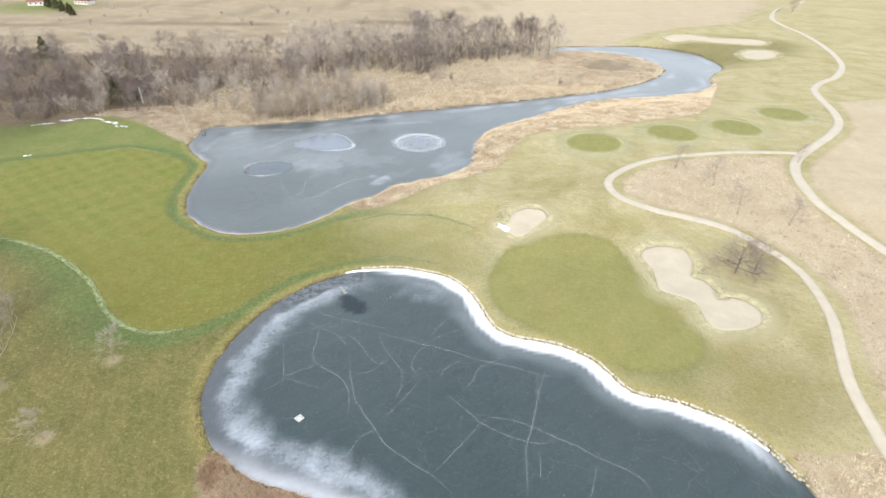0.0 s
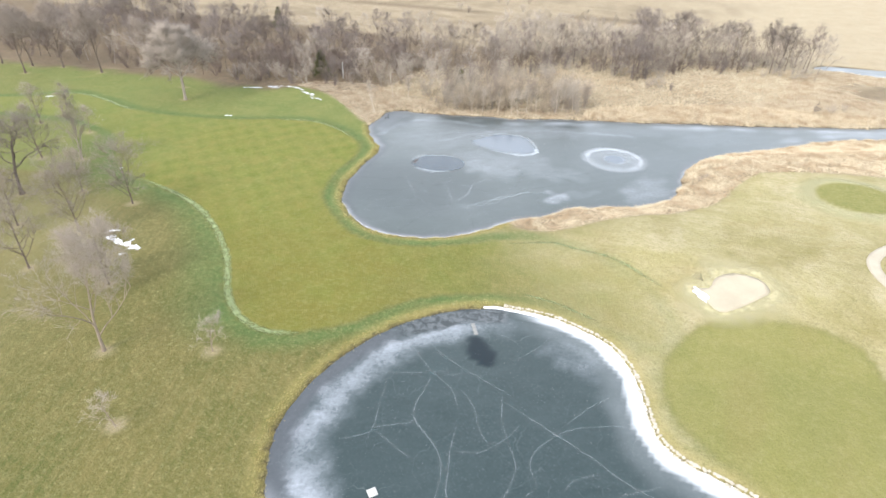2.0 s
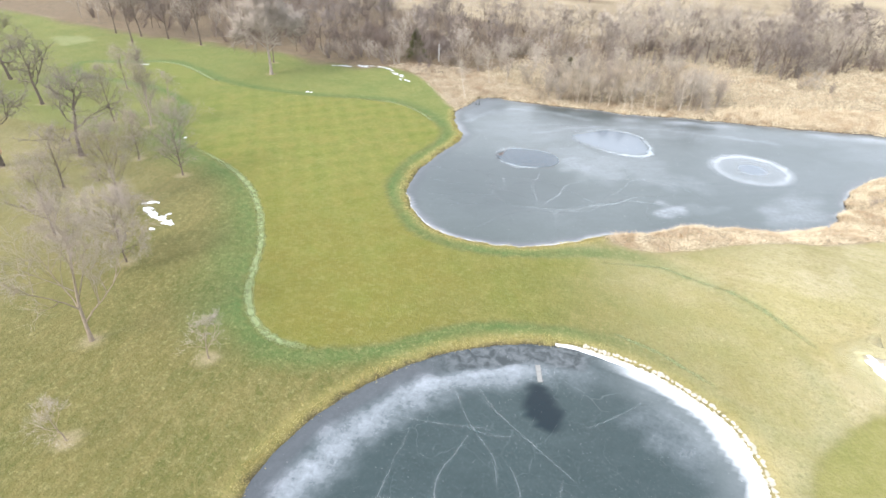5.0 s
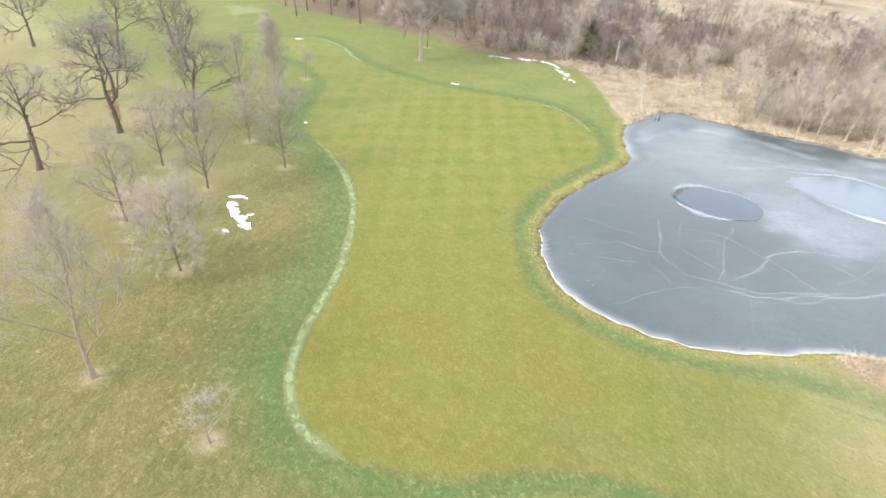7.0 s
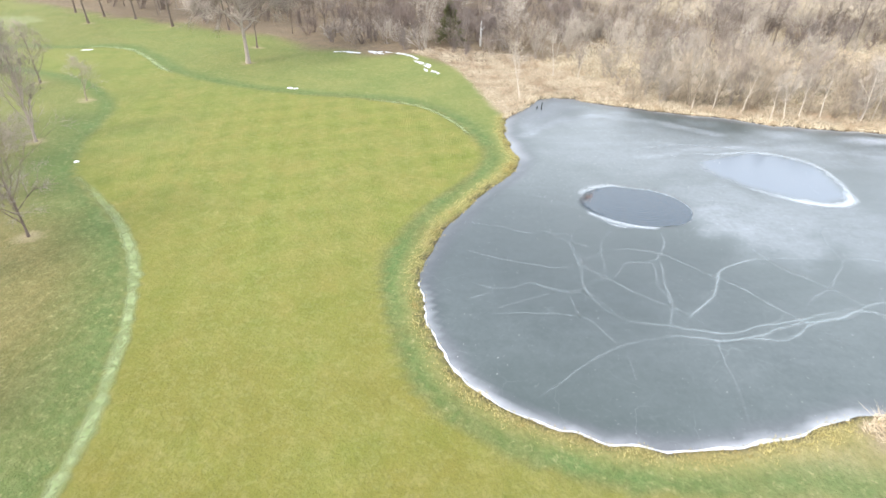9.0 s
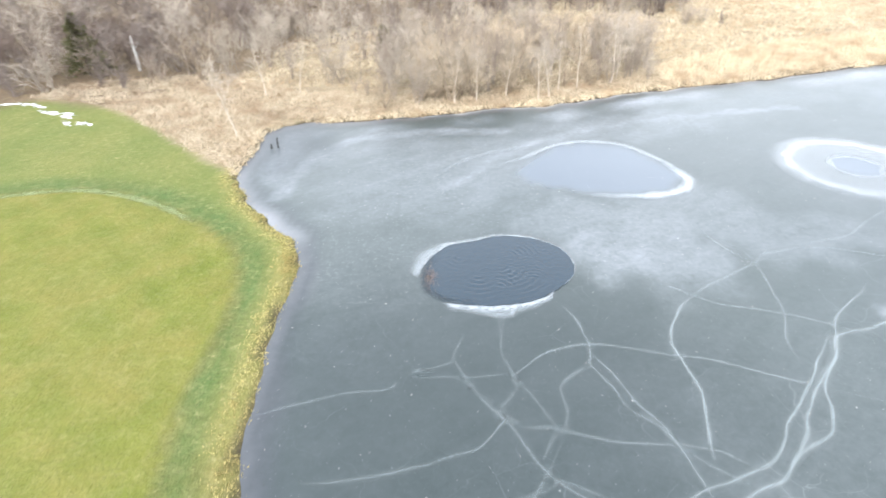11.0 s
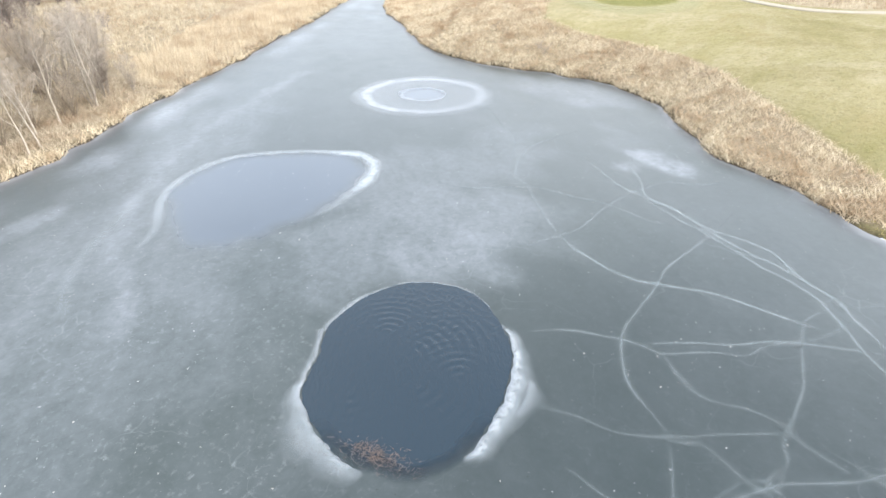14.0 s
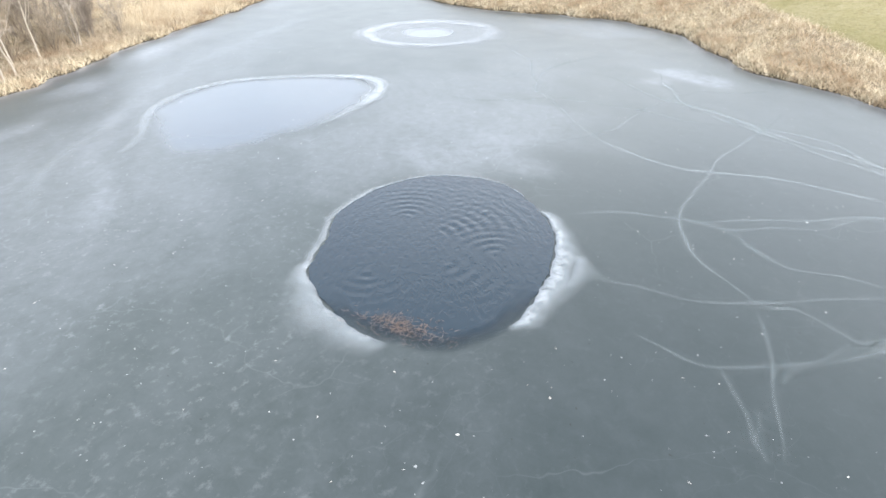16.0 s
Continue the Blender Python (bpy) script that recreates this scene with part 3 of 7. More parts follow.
REEDS_SOUTH = [(-15.5, 134.0), (-11.0, 132.6), (-6.5, 133.3), (-2.5, 135.4), (2.0, 138.2), (7.5, 141.8), (13.5, 144.6), (19.0, 147.0), (26.3, 152.6), (31.5, 160.2), (35.0, 168.5), (41.0, 176.3), (55.5, 179.2), (72.0, 180.6), (90.0, 185.6), (104.0, 190.0), (115.0, 202.5), (128.6, 225.6), (141.6, 246.8), (145, 254), (130, 246), (100, 240), (70, 228), (45, 212), (25, 190), (18, 165), (2, 154), (-10, 144)]
MEADOW_NORTH = [(-3500, 205), (-260, 194), (-227, 197), (-200, 200.5), (-170, 204.5), (-135, 204), (-114.5, 209.5), (-104.9, 207.6), (-96.8, 203.2), (-89.7, 197.1), (-84.0, 191.5), (-77.1, 184.7), (-71.5, 180.5), (-60, 185), (0, 205), (60, 222), (110, 240), (150, 290), (125, 332), (130, 352), (165, 385), (230, 405), (265, 450), (330, 540), (420, 640), (3500, 1200), (3500, 3600), (-3500, 3600)]
WOODS = [(-3500, 215), (-262, 197), (-227, 199), (-200, 202.5), (-170, 206.5), (-135, 206), (-114.5, 211.5), (-100, 214), (-92, 222), (-84, 240), (-60, 262), (-45, 285), (-70, 298), (-120, 305), (-200, 308), (-3500, 320)]
LOOP_MEADOW = [(111.2, 148.9), (97.9, 149.9), (81.0, 147.1), (72.1, 144.6), (64.2, 139.9), (58.4, 133.7), (56.5, 128.2), (58.4, 123.5), (62.8, 120.4), (69.6, 117.5), (76.6, 114.2), (81.2, 110.3), (85.3, 104.7), (87.6, 99.9), (88.4, 92.6), (87.1, 84.1), (84.3, 76.5), (80.2, 68.0), (77.1, 60.4), (74.9, 52.8), (73.1, 41.2), (69.8, 10.0), (111.3, 10.1), (107.9, 96.3), (102.0, 114.8), (101.1, 121.9), (103.1, 132.8), (107.2, 141.8)]
EAST_MEADOW = [(113.3, 58.0), (111.7, 104.6), (106.8, 120.4), (108.5, 130.1), (113.0, 138.2), (120.1, 146.2), (130.9, 155.2), (143.5, 165.1), (153.5, 176.0), (160.9, 189.8), (167.6, 204.6), (232.9, 216.0), (805.8, 216.0), (862.3, 19.6), (119.0, 19.7)]
SOUTH_MEADOW = [(56.7, 51.8), (59.9, 50.6), (64.0, 50.4), (69.0, 51.1), (67.7, 39.5), (63.2, 10.0), (49.1, 10.0), (56.9, 36.0)]
REEDS_POND_B = [(-28.2, 56.5), (-29.5, 53.5), (-27.5, 49), (-22, 45), (-12, 40), (-3, 35), (-1, 38), (-9.0, 46.0), (-17.2, 49.6), (-22.2, 51.4), (-26.3, 55.0)]


def smooth(points, closed=True, steps=4):
    """A rounded line through the points."""
    p = np.array(points, float)
    n = len(p)
    out = []
    for i in range(n if closed else n - 1):
        if closed:
            a, b, c, d = p[(i - 1) % n], p[i], p[(i + 1) % n], p[(i + 2) % n]
        else:
            a, b, c, d = p[max(i - 1, 0)], p[i], p[i + 1], p[min(i + 2, n - 1)]
        for k in range(steps):
            t = k / steps
            out.append(0.5 * (2 * b + (c - a) * t + (2 * a - 5 * b + 4 * c - d) * t * t + (3 * b - a - 3 * c + d) * t**3))
    if not closed:
        out.append(p[-1])
    return np.array(out)


def line_distance(q, line, closed, reach=25.0):
    """Distance of each place q to a line, and whether it lies inside it; far places give reach."""
    out, inside = np.full(len(q), float(reach)), np.zeros(len(q), bool)
    lo, hi = line.min(0) - reach, line.max(0) + reach
    near = np.where((q > lo).all(1) & (q < hi).all(1))[0]
    ends = np.roll(line, -1, 0) if closed else line[1:]
    starts = line if closed else line[:-1]
    for s in range(0, len(near), 20000):
        some = near[s : s + 20000]
        x = q[some]
        best, odd = np.full(len(x), float(reach) ** 2), np.zeros(len(x), bool)
        for a, b in zip(starts, ends):
            ab = b - a
            if closed:
                odd ^= ((a[1] > x[:, 1]) != (b[1] > x[:, 1])) & (x[:, 0] < a[0] + (x[:, 1] - a[1]) * ab[0] / (ab[1] if abs(ab[1]) > 1e-9 else 1e-9))
            t = np.clip(((x - a) @ ab) / max(ab @ ab, 1e-9), 0, 1)
            off = x - a - t[:, None] * ab
            best = np.minimum(best, (off * off).sum(1))
        out[some], inside[some] = np.sqrt(best), odd
    return out, inside


def signed(q, line, reach=25.0):
    """Distance to a closed outline, negative inside it."""
    d, inside = line_distance(q, line, True, reach)
    return np.where(inside, -d, d)


def step(v, lo, hi):
    t = np.clip((v - lo) / (hi - lo), 0, 1)
    return t * t * (3 - 2 * t)


BUNKER_LINES = [smooth(b, True, 3) for b in BUNKERS]


def waves(q, size, seed):
    """Soft uneven field between -1 and 1."""
    r = np.random.RandomState(seed)
    v = np.zeros(len(q))
    for k in range(6):
        a, f = r.uniform(0, 6.3), r.uniform(0.6, 1.8) / size
        v += np.sin((q[:, 0] * math.cos(a) + q[:, 1] * math.sin(a)) * f * 6.28 + r.uniform(0, 6.3))
    return v / 3.5


def wobble(q, size=3.0, amount=0.3):
    return np.stack([waves(q, size, 11), waves(q, size, 12)], 1) * amount + q


# the shores are nibbled all along
POND_A_LINE = wobble(smooth(POND_A_WEST + POND_A_SOUTH + POND_A_EAST + POND_A_NORTH, True, 5), 4.5, 0.30)
REED_SHORE = slice(5 * len(POND_A_WEST), len(POND_A_LINE))
POND_A_LINE[REED_SHORE] = wobble(POND_A_LINE[REED_SHORE], 7.0, 0.42)
POND_B_LINE = wobble(smooth(POND_B, True, 4), 4.0, 0.10)


def rise(q):
    """The turf climbs from the shores to a broad swell in the east."""
    shore = np.clip(np.minimum(signed(q, POND_A_LINE, 90), signed(q, POND_B_LINE, 90)), 0, None)
    east = step(q[:, 0] + 0.3 * (q[:, 1] - 130), -14, 22) * (0.4 + 0.6 * step(q[:, 1], 95, 128)) * (1 - step(q[:, 1], 420, 700))
    return 7.0 * (1 - np.exp(-shore / 18)) * east * step(signed(q, np.array(MEADOW_NORTH, float), 30), 0, 25)


def heights(q):
    """Height of the ground at places q."""
    shore = np.minimum(signed(q, POND_A_LINE), signed(q, POND_B_LINE))
    land = 0.45 + 0.18 * waves(q, 45, 3) * step(shore, 3, 20)
    z = np.where(shore > 0, land * step(shore, -0.05, 1.1), -0.7 * step(-shore, -0.05, 1.6)) + rise(q)
    for x, y, r in TEES:
        z += 0.35 * (1 - step(np.hypot(q[:, 0] - x, q[:, 1] - y), r * 1.02, r + 4.5))
    for b in BUNKER_LINES:
        d = signed(q, b, 12)
        z += 0.22 * (1 - step(d, 0.3, 6)) - 0.55 * step(-d, -0.9, 0.5)
    return z


def height(x, y):
    return float(heights(np.array([[x, y]], float))[0])


# ---- mesh helpers ----


def mesh_object(name, verts, faces, material, parent=None, smooth_faces=True):
    me = bpy.data.meshes.new(name)
    me.from_pydata([tuple(v) for v in verts], [], faces)
    me.materials.append(material)
    if smooth_faces:
        me.polygons.foreach_set("use_smooth", [True] * len(me.polygons))
    me.update()
    ob = new(name, me)
    if parent is not None:
        ob.parent = parent
    return ob


def part(name, bm, material, parent, label=""):
    me = bpy.data.meshes.new(name)
    bm.to_mesh(me)
    bm.free()
    me.materials.append(material)
    ob = new(name, me)
    ob.parent = parent
    return tagged(ob, label)


def set_attr(ob, name, values):
    a = ob.data.attributes.new(name, "FLOAT", "POINT")
    a.data.foreach_set("value", np.asarray(values, np.float32))


def empty(name, x, y, z, turn=0.0, scale=1.0):
    ob = new(name)
    ob.matrix_world = pose(x, y, z, 0, 0, turn) @ Matrix.Scale(scale, 4)
    return ob


# ---- ground ----


def spread(cuts, grow=1.16, far=3600):
    """Grid lines: (start, end, pitch) stretches, then ever wider to the horizon on both sides."""
    xs = []
    for a, b, h in cuts:
        xs += list(np.arange(a, b, h))
    xs.append(cuts[-1][1])
    h, x, tail = cuts[-1][2], cuts[-1][1], []
    while x < far:
        h *= grow
        x += h
        tail.append(x)
    h, x, lead = cuts[0][2], cuts[0][0], []
    while x > -far:
        h *= grow
        x -= h
        lead.append(x)
    return np.array(lead[::-1] + xs + tail)


COURSE_TREES = [
    # x, y, height, kind, turn
    (-67.1, 70.8, 18.5, "vase", 20), (-80.4, 85.0, 11.2, "round", 0), (-98.2, 83.7, 14.2, "young", 40), (-126.9, 77.9, 22.0, "oak", 200),
    (-137.1, 94.2, 24.5, "oak", 75), (-127.6, 106.2, 21.5, "oak", 310), (-100.9, 97.4, 13.4, "maple", 120), (-100.1, 111.5, 13.0, "maple", 230),
    (-115.3, 95.1, 12.4, "young", 150), (-115.9, 112.3, 9.4, "maple", 80), (-131.5, 126.8, 18.6, "poplar", 10), (-142.0, 123.8, 14.6, "young", 250),
    (-145.6, 142.8, 8.2, "sapling", 30), (-51.1, 76.5, 7.0, "sapling", 100), (-53.9, 59.7, 6.0, "sapling", 220), (-142.2, 179.9, 22.5, "cottonwood", 60),
    (-152.5, 191.5, 15.0, "ash", 140), (-204.5, 130.2, 22.0, "oak", 20), (-225.5, 96.0, 21.0, "oak", 160), (-202.1, 113.5, 21.0, "oak", 290),
    (-166.0, 143.7, 12.0, "young", 60),
]
OUTER_TREES = [
    # x, y, height, kind, turn
    (-160, 100, 21, 'oak', 110), (-172, 122, 20, 'oak', 15), (-220, 183, 22, 'ash', 15), (-227, 192, 21, 'ash', 100),
    (-214.5, 195.3, 22, 'ash', 215), (-194.5, 195.0, 23.5, 'ash', 330), (-176.5, 201.5, 19, 'ash', 45), (-241, 190, 21, 'ash', 170),
    (75.7, 141.7, 7.6, 'sapling', 0), (81.1, 130.2, 7.8, 'sapling', 90), (81.0, 116.7, 7.8, 'sapling', 200), (91.5, 112.0, 7.2, 'sapling', 300),
    (70.2, 95.6, 8.5, 'spread', 30), (75.0, 96.4, 6.6, 'spread', 130), (113.2, 144.5, 6.0, 'sapling', 60), (281.7, 420.8, 11.0, 'young', 20),
]
TREE_FEET = COURSE_TREES + OUTER_TREES


def build_ground():
    xs = spread([(-230, -135, 1.6), (-135, 76, 0.95), (76, 232, 1.6)])
    ys = spread([(40, 216, 0.95), (216, 345, 1.6)])
    gx, gy = np.meshgrid(xs, ys)
    q = np.stack([gx.ravel(), gy.ravel()], 1)
    z = heights(q)
    nx, ny = len(xs), len(ys)
    i = np.arange((ny - 1) * (nx - 1))
    a = i // (nx - 1) * nx + i % (nx - 1)
    faces = np.stack([a, a + 1, a + nx + 1, a + nx], 1)
    me = bpy.data.meshes.new("ground")
    me.vertices.add(len(q))
    me.vertices.foreach_set("co", np.c_[q, z].astype(np.float32).ravel())
    me.loops.add(faces.size)
    me.loops.foreach_set("vertex_index", faces.ravel().astype(np.int32))
    me.polygons.add(len(faces))
    me.polygons.foreach_set("loop_start", np.arange(0, faces.size, 4, dtype=np.int32))
    me.polygons.foreach_set("use_smooth", np.ones(len(faces), bool))
    me.update(calc_edges=True)
    me.materials.append(GROUND)
    ob = new("ground", me)
    w = wobble(q)
    shore = np.minimum(signed(q, POND_A_LINE), signed(q, POND_B_LINE))
    fair = signed(w, smooth(FAIRWAY_NORTH + FAIRWAY_SOUTH, True, 3))
    green = signed(w, smooth(GREEN, True, 3))
    mown = np.minimum(fair, green)
    tan = np.minimum.reduce([signed(w, np.array(m, float)) for m in (MEADOW_NORTH, LOOP_MEADOW, EAST_MEADOW, SOUTH_MEADOW)] + [signed(w, smooth(m, True, 2)) for m in (REEDS_SOUTH, REEDS_POND_B)])
    east_fade = 1 - 0.8 * step(q[:, 0] + 8 * waves(q, 18, 31), -46, 8)
    set_attr(ob, "fair", np.maximum((1 - step(fair, -0.3, 0.7)) * east_fade, 0.0))
    set_attr(ob, "worn", step(-q[:, 0] + 6 * waves(q, 20, 36), 12, 38) - step(-q[:, 0] + 6 * waves(q, 20, 36), 12, 38) * step(q[:, 1] - 0.25 * (q[:, 0] + 60) + 6 * waves(q, 25, 35), 96, 142))
    set_attr(ob, "putting", 1 - step(green, -0.5, 0.9))
    set_attr(ob, "lush", np.clip(step(-q[:, 0] + 14 * waves(q, 40, 33), 95, 150) * 0.8 + step(fair, 0.5, 4) * step(q[:, 1] + 0.3 * q[:, 0], 118, 128) * (q[:, 0] < -60) * (q[:, 1] > 140), 0, 1) * (q[:, 1] > 100 + 0.18 * (q[:, 0] + 230)))
    band = step(fair, -0.2, 1.2) * (1 - step(fair, 1.8, 5.2 + 1.2 * waves(q, 30, 7)))
    southwest = step(-(0.6 * (q[:, 0] - 37) + 0.8 * (q[:, 1] - 90)), -2, 10)
    collar = step(green, -0.6, 0.8) * (1 - step(green, 1.2, 4.2)) * (0.04 + 0.24 * southwest)
    west = 0.85 * (1 - step(fair, 2, 13 + 5 * waves(q, 40, 9))) * step(fair, 0, 3) * step(-q[:, 0], 40, 60) * step(145 - q[:, 1], 0, 10)
    set_attr(ob, "dark", np.clip(np.maximum(collar, np.maximum(band, west) * (0.25 + 0.75 * step(-q[:, 0], -5, 20))), 0, 1) * (tan > 0))
    pale = np.zeros(len(q))
    for x, y, r in TEES:
        d = np.hypot(q[:, 0] - x, q[:, 1] - y)
        pale = np.maximum(pale, 0.6 * step(d, r - 0.3, r + 1) * (1 - step(d, r + 1.5, r + 6)))
    dry = np.zeros(len(q))
    for b in BUNKER_LINES:
        d = signed(q, b, 12)
        dry = np.maximum(dry, 0.9 * (1 - step(d, 0.8, 5.0)))
    tee = np.zeros(len(q))
    for x, y, r in TEES:
        tee = np.maximum(tee, 1 - step(np.hypot(q[:, 0] - x, q[:, 1] - y), r - 0.5, r + 0.5))
    pale = np.maximum(pale, 0.4 * (1 - step(signed(q, np.array(FAR_TEE, float)), -1.0, 1.0)))
    set_attr(ob, "tee", tee)
    set_attr(ob, "pale", pale)
    olive = 1 - step(np.hypot((q[:, 0] - 56.1) / 20, (q[:, 1] - 64.2) / 13), 0.5, 1.2)
    far_green = 1 - step(np.hypot((q[:, 0] - 178.3) / 46, (q[:, 1] - 313.4) / 34), 0.55, 1.15)
    set_attr(ob, "straw", (1 - 0.5 * olive) * (1 - 0.75 * far_green * (1 - dry)) * np.maximum(dry, step(q[:, 0] + 0.25 * (q[:, 1] - 120) + 12 * waves(q, 50, 5), -40, 34) * 0.95 * step(green, -1.0, 1.6) + 0.40 * step(-q[:, 0], 66, 140) * step(122 - q[:, 1], 0, 25)))
    dirt = np.zeros(len(q))
    for x, y, h, kind, turn in TREE_FEET:
        dirt = np.maximum(dirt, (1 - step(np.hypot(q[:, 0] - x, q[:, 1] - y), 0.9, 1.9)) * (h > 0))
    dun = np.maximum.reduce([0.75 * (1 - step(np.hypot((q[:, 0] - x) / rx, (q[:, 1] - y) / ry), 0.3, 1.1)) for x, y, rx, ry in ((48.5, 113.3, 11, 6), (40.3, 134.0, 16, 9), (81.8, 103.2, 5, 14), (75.3, 79.5, 6, 16), (60.9, 61.1, 11, 7), (32.9, 126.7, 8, 5))])
    set_attr(ob, "dun", np.clip(dun * (0.8 + 0.5 * waves(q, 9, 61)) + 0.45 * step(waves(q, 16, 62), 0.1, 0.9) * (q[:, 0] > 0), 0, 1) * (tan > 0))
    hay = np.minimum.reduce([signed(w, np.array(m, float)) for m in (LOOP_MEADOW, EAST_MEADOW, SOUTH_MEADOW)])
    set_attr(ob, "hay", np.maximum(1 - step(hay, -0.6, 0.8), 0.8 * step(q[:, 0] + 20 * waves(q, 60, 63), 0, 90) * (tan < 0) * (q[:, 1] > 200)))
    track = line_distance(w, np.array([(-420, 372), (-260, 392), (-180, 400), (-90, 405), (60, 420)], float), False)[0]
    set_attr(ob, "dirt", dirt)
    set_attr(ob, "tan", (1 - step(tan, -0.6, 0.8)) * (1 - (1 - step(np.hypot(q[:, 0] + 274, q[:, 1] - 474), 22, 48))))
    wood = signed(wobble(q, 25, 3.0), np.array(WOODS, float))
    red = 0.75 * (1 - step(np.hypot((q[:, 0] - 104) / 22, (q[:, 1] - 290) / 20) + 0.25 * waves(q, 12, 72), 0.3, 1.1))
    set_attr(ob, "litter", np.clip((1 - step(wood, 1, 10)) * 0.95 + red + 0.45 * step(waves(q, 80, 81) + 0.6 * waves(q, 26, 82), 0.0, 1.0) * (q[:, 1] > 312) * (1 - step(q[:, 0], 40, 130)) + 0.85 * (1 - step(track, 2.0, 4.5)), 0, 1))
    set_attr(ob, "bank", (1 - step(shore, 1.1, 3.0)) * (tan > 0.3) * 0.5 * (1 - step(q[:, 0], 8, 30) * (q[:, 1] > 130)))
    set_attr(ob, "mud", 1 - step(shore, 0.12, 0.45))
    return tagged(ob, "rolling winter golf turf with tan meadow and wooded edge", "ground", kind="structure")


ground = build_ground()


# ---- ice on the two ponds ----



def ice_sheet(name, line, material, label, pitch):
    lo, hi = line.min(0) - 2, line.max(0) + 2
    xs, ys = np.arange(lo[0], hi[0], pitch), np.arange(lo[1], hi[1], pitch)
    gx, gy = np.meshgrid(xs, ys)
    q = np.stack([gx.ravel(), gy.ravel()], 1)
    d = signed(q, line, 30)
    keep = d < 1.6
    index = np.full(len(q), -1)
    index[keep] = np.arange(keep.sum())
    nx = len(xs)
    i = np.arange((len(ys) - 1) * (nx - 1))
    a = i // (nx - 1) * nx + i % (nx - 1)
    f = index[np.stack([a, a + 1, a + nx + 1, a + nx], 1)]
    f = f[(f >= 0).all(1)]
    q, d = q[keep], d[keep]
    ob = mesh_object(name, np.c_[q, np.zeros(len(q))], f.tolist(), material)
    return tagged(ob, label, "ice", kind="structure"), q, -d


def blob(q, x, y, rx, ry, turn=0.0, soft=0.6):
    c, s = math.cos(radians(turn)), math.sin(radians(turn))
    dx, dy = q[:, 0] - x, q[:, 1] - y
    r = np.hypot((dx * c + dy * s) / rx, (-dx * s + dy * c) / ry)
    return 1 - step(r, 1 - soft, 1 + soft * 0.5)


def near_line(q, points, wide):
    return 1 - step(line_distance(wobble(q, 5, 0.5), smooth(points, False, 3), False)[0], wide * 0.3, wide)


ice_a, qa, da = ice_sheet("frozen_pond_far", POND_A_LINE, ICE_MILKY, "milky grey-blue pond ice with white cracks and frost", 0.8)
frost = 0.07 + 0.04 * waves(qa, 40, 21) + 0.02 * step(qa[:, 0] + 0.6 * qa[:, 1], 100, 170)
for args, k in (((-31, 164, 6.5, 5.5, -60), 0.36), ((-27, 166, 11, 8, -60), 0.27), ((-33, 170, 9, 6, 10), 0.24), ((-55, 190, 16, 5, 20), 0.20), ((-20, 172, 14, 8, -35), 0.22), ((-7.3, 152.0, 3.6, 3.6, 0, 0.4), 0.50), ((-2.0, 155.5, 6, 3, 35), 0.12), ((-9, 166, 10, 5, 20), 0.2), ((-44, 183, 22, 13, 20), 0.22), ((-50, 177, 17, 10, 0), 0.18), ((-20, 197, 24, 7, 15), 0.24), ((-27.8, 183, 11, 8.5, -20, 0.3), 0.16), ((14, 165, 6, 12, -10), 0.3), ((0, 205, 40, 6, 20), 0.15), ((35, 212, 20, 8, 35), 0.16), ((150, 300, 24, 45, 10), 0.34), ((110, 255, 30, 12, 35), 0.2)):
    frost = np.maximum(frost, k * blob(wobble(qa, 8, 1.8), *args))
frost = np.maximum(frost, 0.34 * near_line(qa, [(-66, 176), (-64, 186), (-58, 193), (-47, 195.5), (-38, 195)], 2.0))
frost = np.maximum(frost, 0.34 * near_line(qa, [(-46, 178), (-38, 188), (-25, 196), (-8, 201), (8, 204)], 1.6))
frost = np.maximum(frost, (0.5 + 0.2 * step(qa[:, 0], -40, -20)) * step(da, 1.2, 3.5) * (1 - step(da, 4, 9)) * step(qa[:, 1] - 0.35 * qa[:, 0], 190, 205) * (0.5 + 0.5 * waves(qa, 22, 23)))
frost = np.maximum(frost, 0.16 * (1 - step(da, 0.2, 4.0)) * (qa[:, 0] < -55) * step(qa[:, 1], 160, 170))
set_attr(ice_a, "frost", np.clip(frost, 0, 1))
set_attr(ice_a, "rime", (0.30 + 0.20 * waves(qa, 14, 27)) * (1 - step(da, 0.1, 0.9 + 1.4 * (qa[:, 0] < -58) * (qa[:, 1] > 163))) * (qa[:, 0] < 25) * (1 - 0.85 * step(qa[:, 1], 178, 184) * (qa[:, 0] < -50)) * (1 - 0.7 * (qa[:, 0] < -56) * (qa[:, 1] > 128) * (qa[:, 1] < 162)))
thin = 0.46 * step(-qa[:, 0], 44, 56) * (1 - step(qa[:, 1] - 0.3 * qa[:, 0], 200, 208)) * (1 - step(da, 1.0, 4.5 + 1.5 * waves(qa, 30, 25))) * (1 - 0.6 * step(frost, 0.3, 0.6))
thin = np.maximum(thin, 0.32 * blob(wobble(qa, 9, 1.5), -46, 146, 24, 18, 0) * (1 - step(frost, 0.12, 0.3)))
thin = np.maximum(thin, 0.5 * blob(wobble(qa, 6, 1.2), -69, 190, 8, 12, -8))
set_attr(ice_a, "thin", np.clip(thin, 0, 1))
set_attr(ice_a, "margin", np.maximum(0.7 * (1 - step(da, 0.3, 2.4 + 0.8 * waves(qa, 16, 28))) * (1 - 0.45 * step(qa[:, 0], -30, -10)), 0.15 * blob(wobble(qa, 6, 1.0), -69, 190, 5, 10, -8)))
set_attr(ice_a, "mottle", np.zeros(len(qa)))
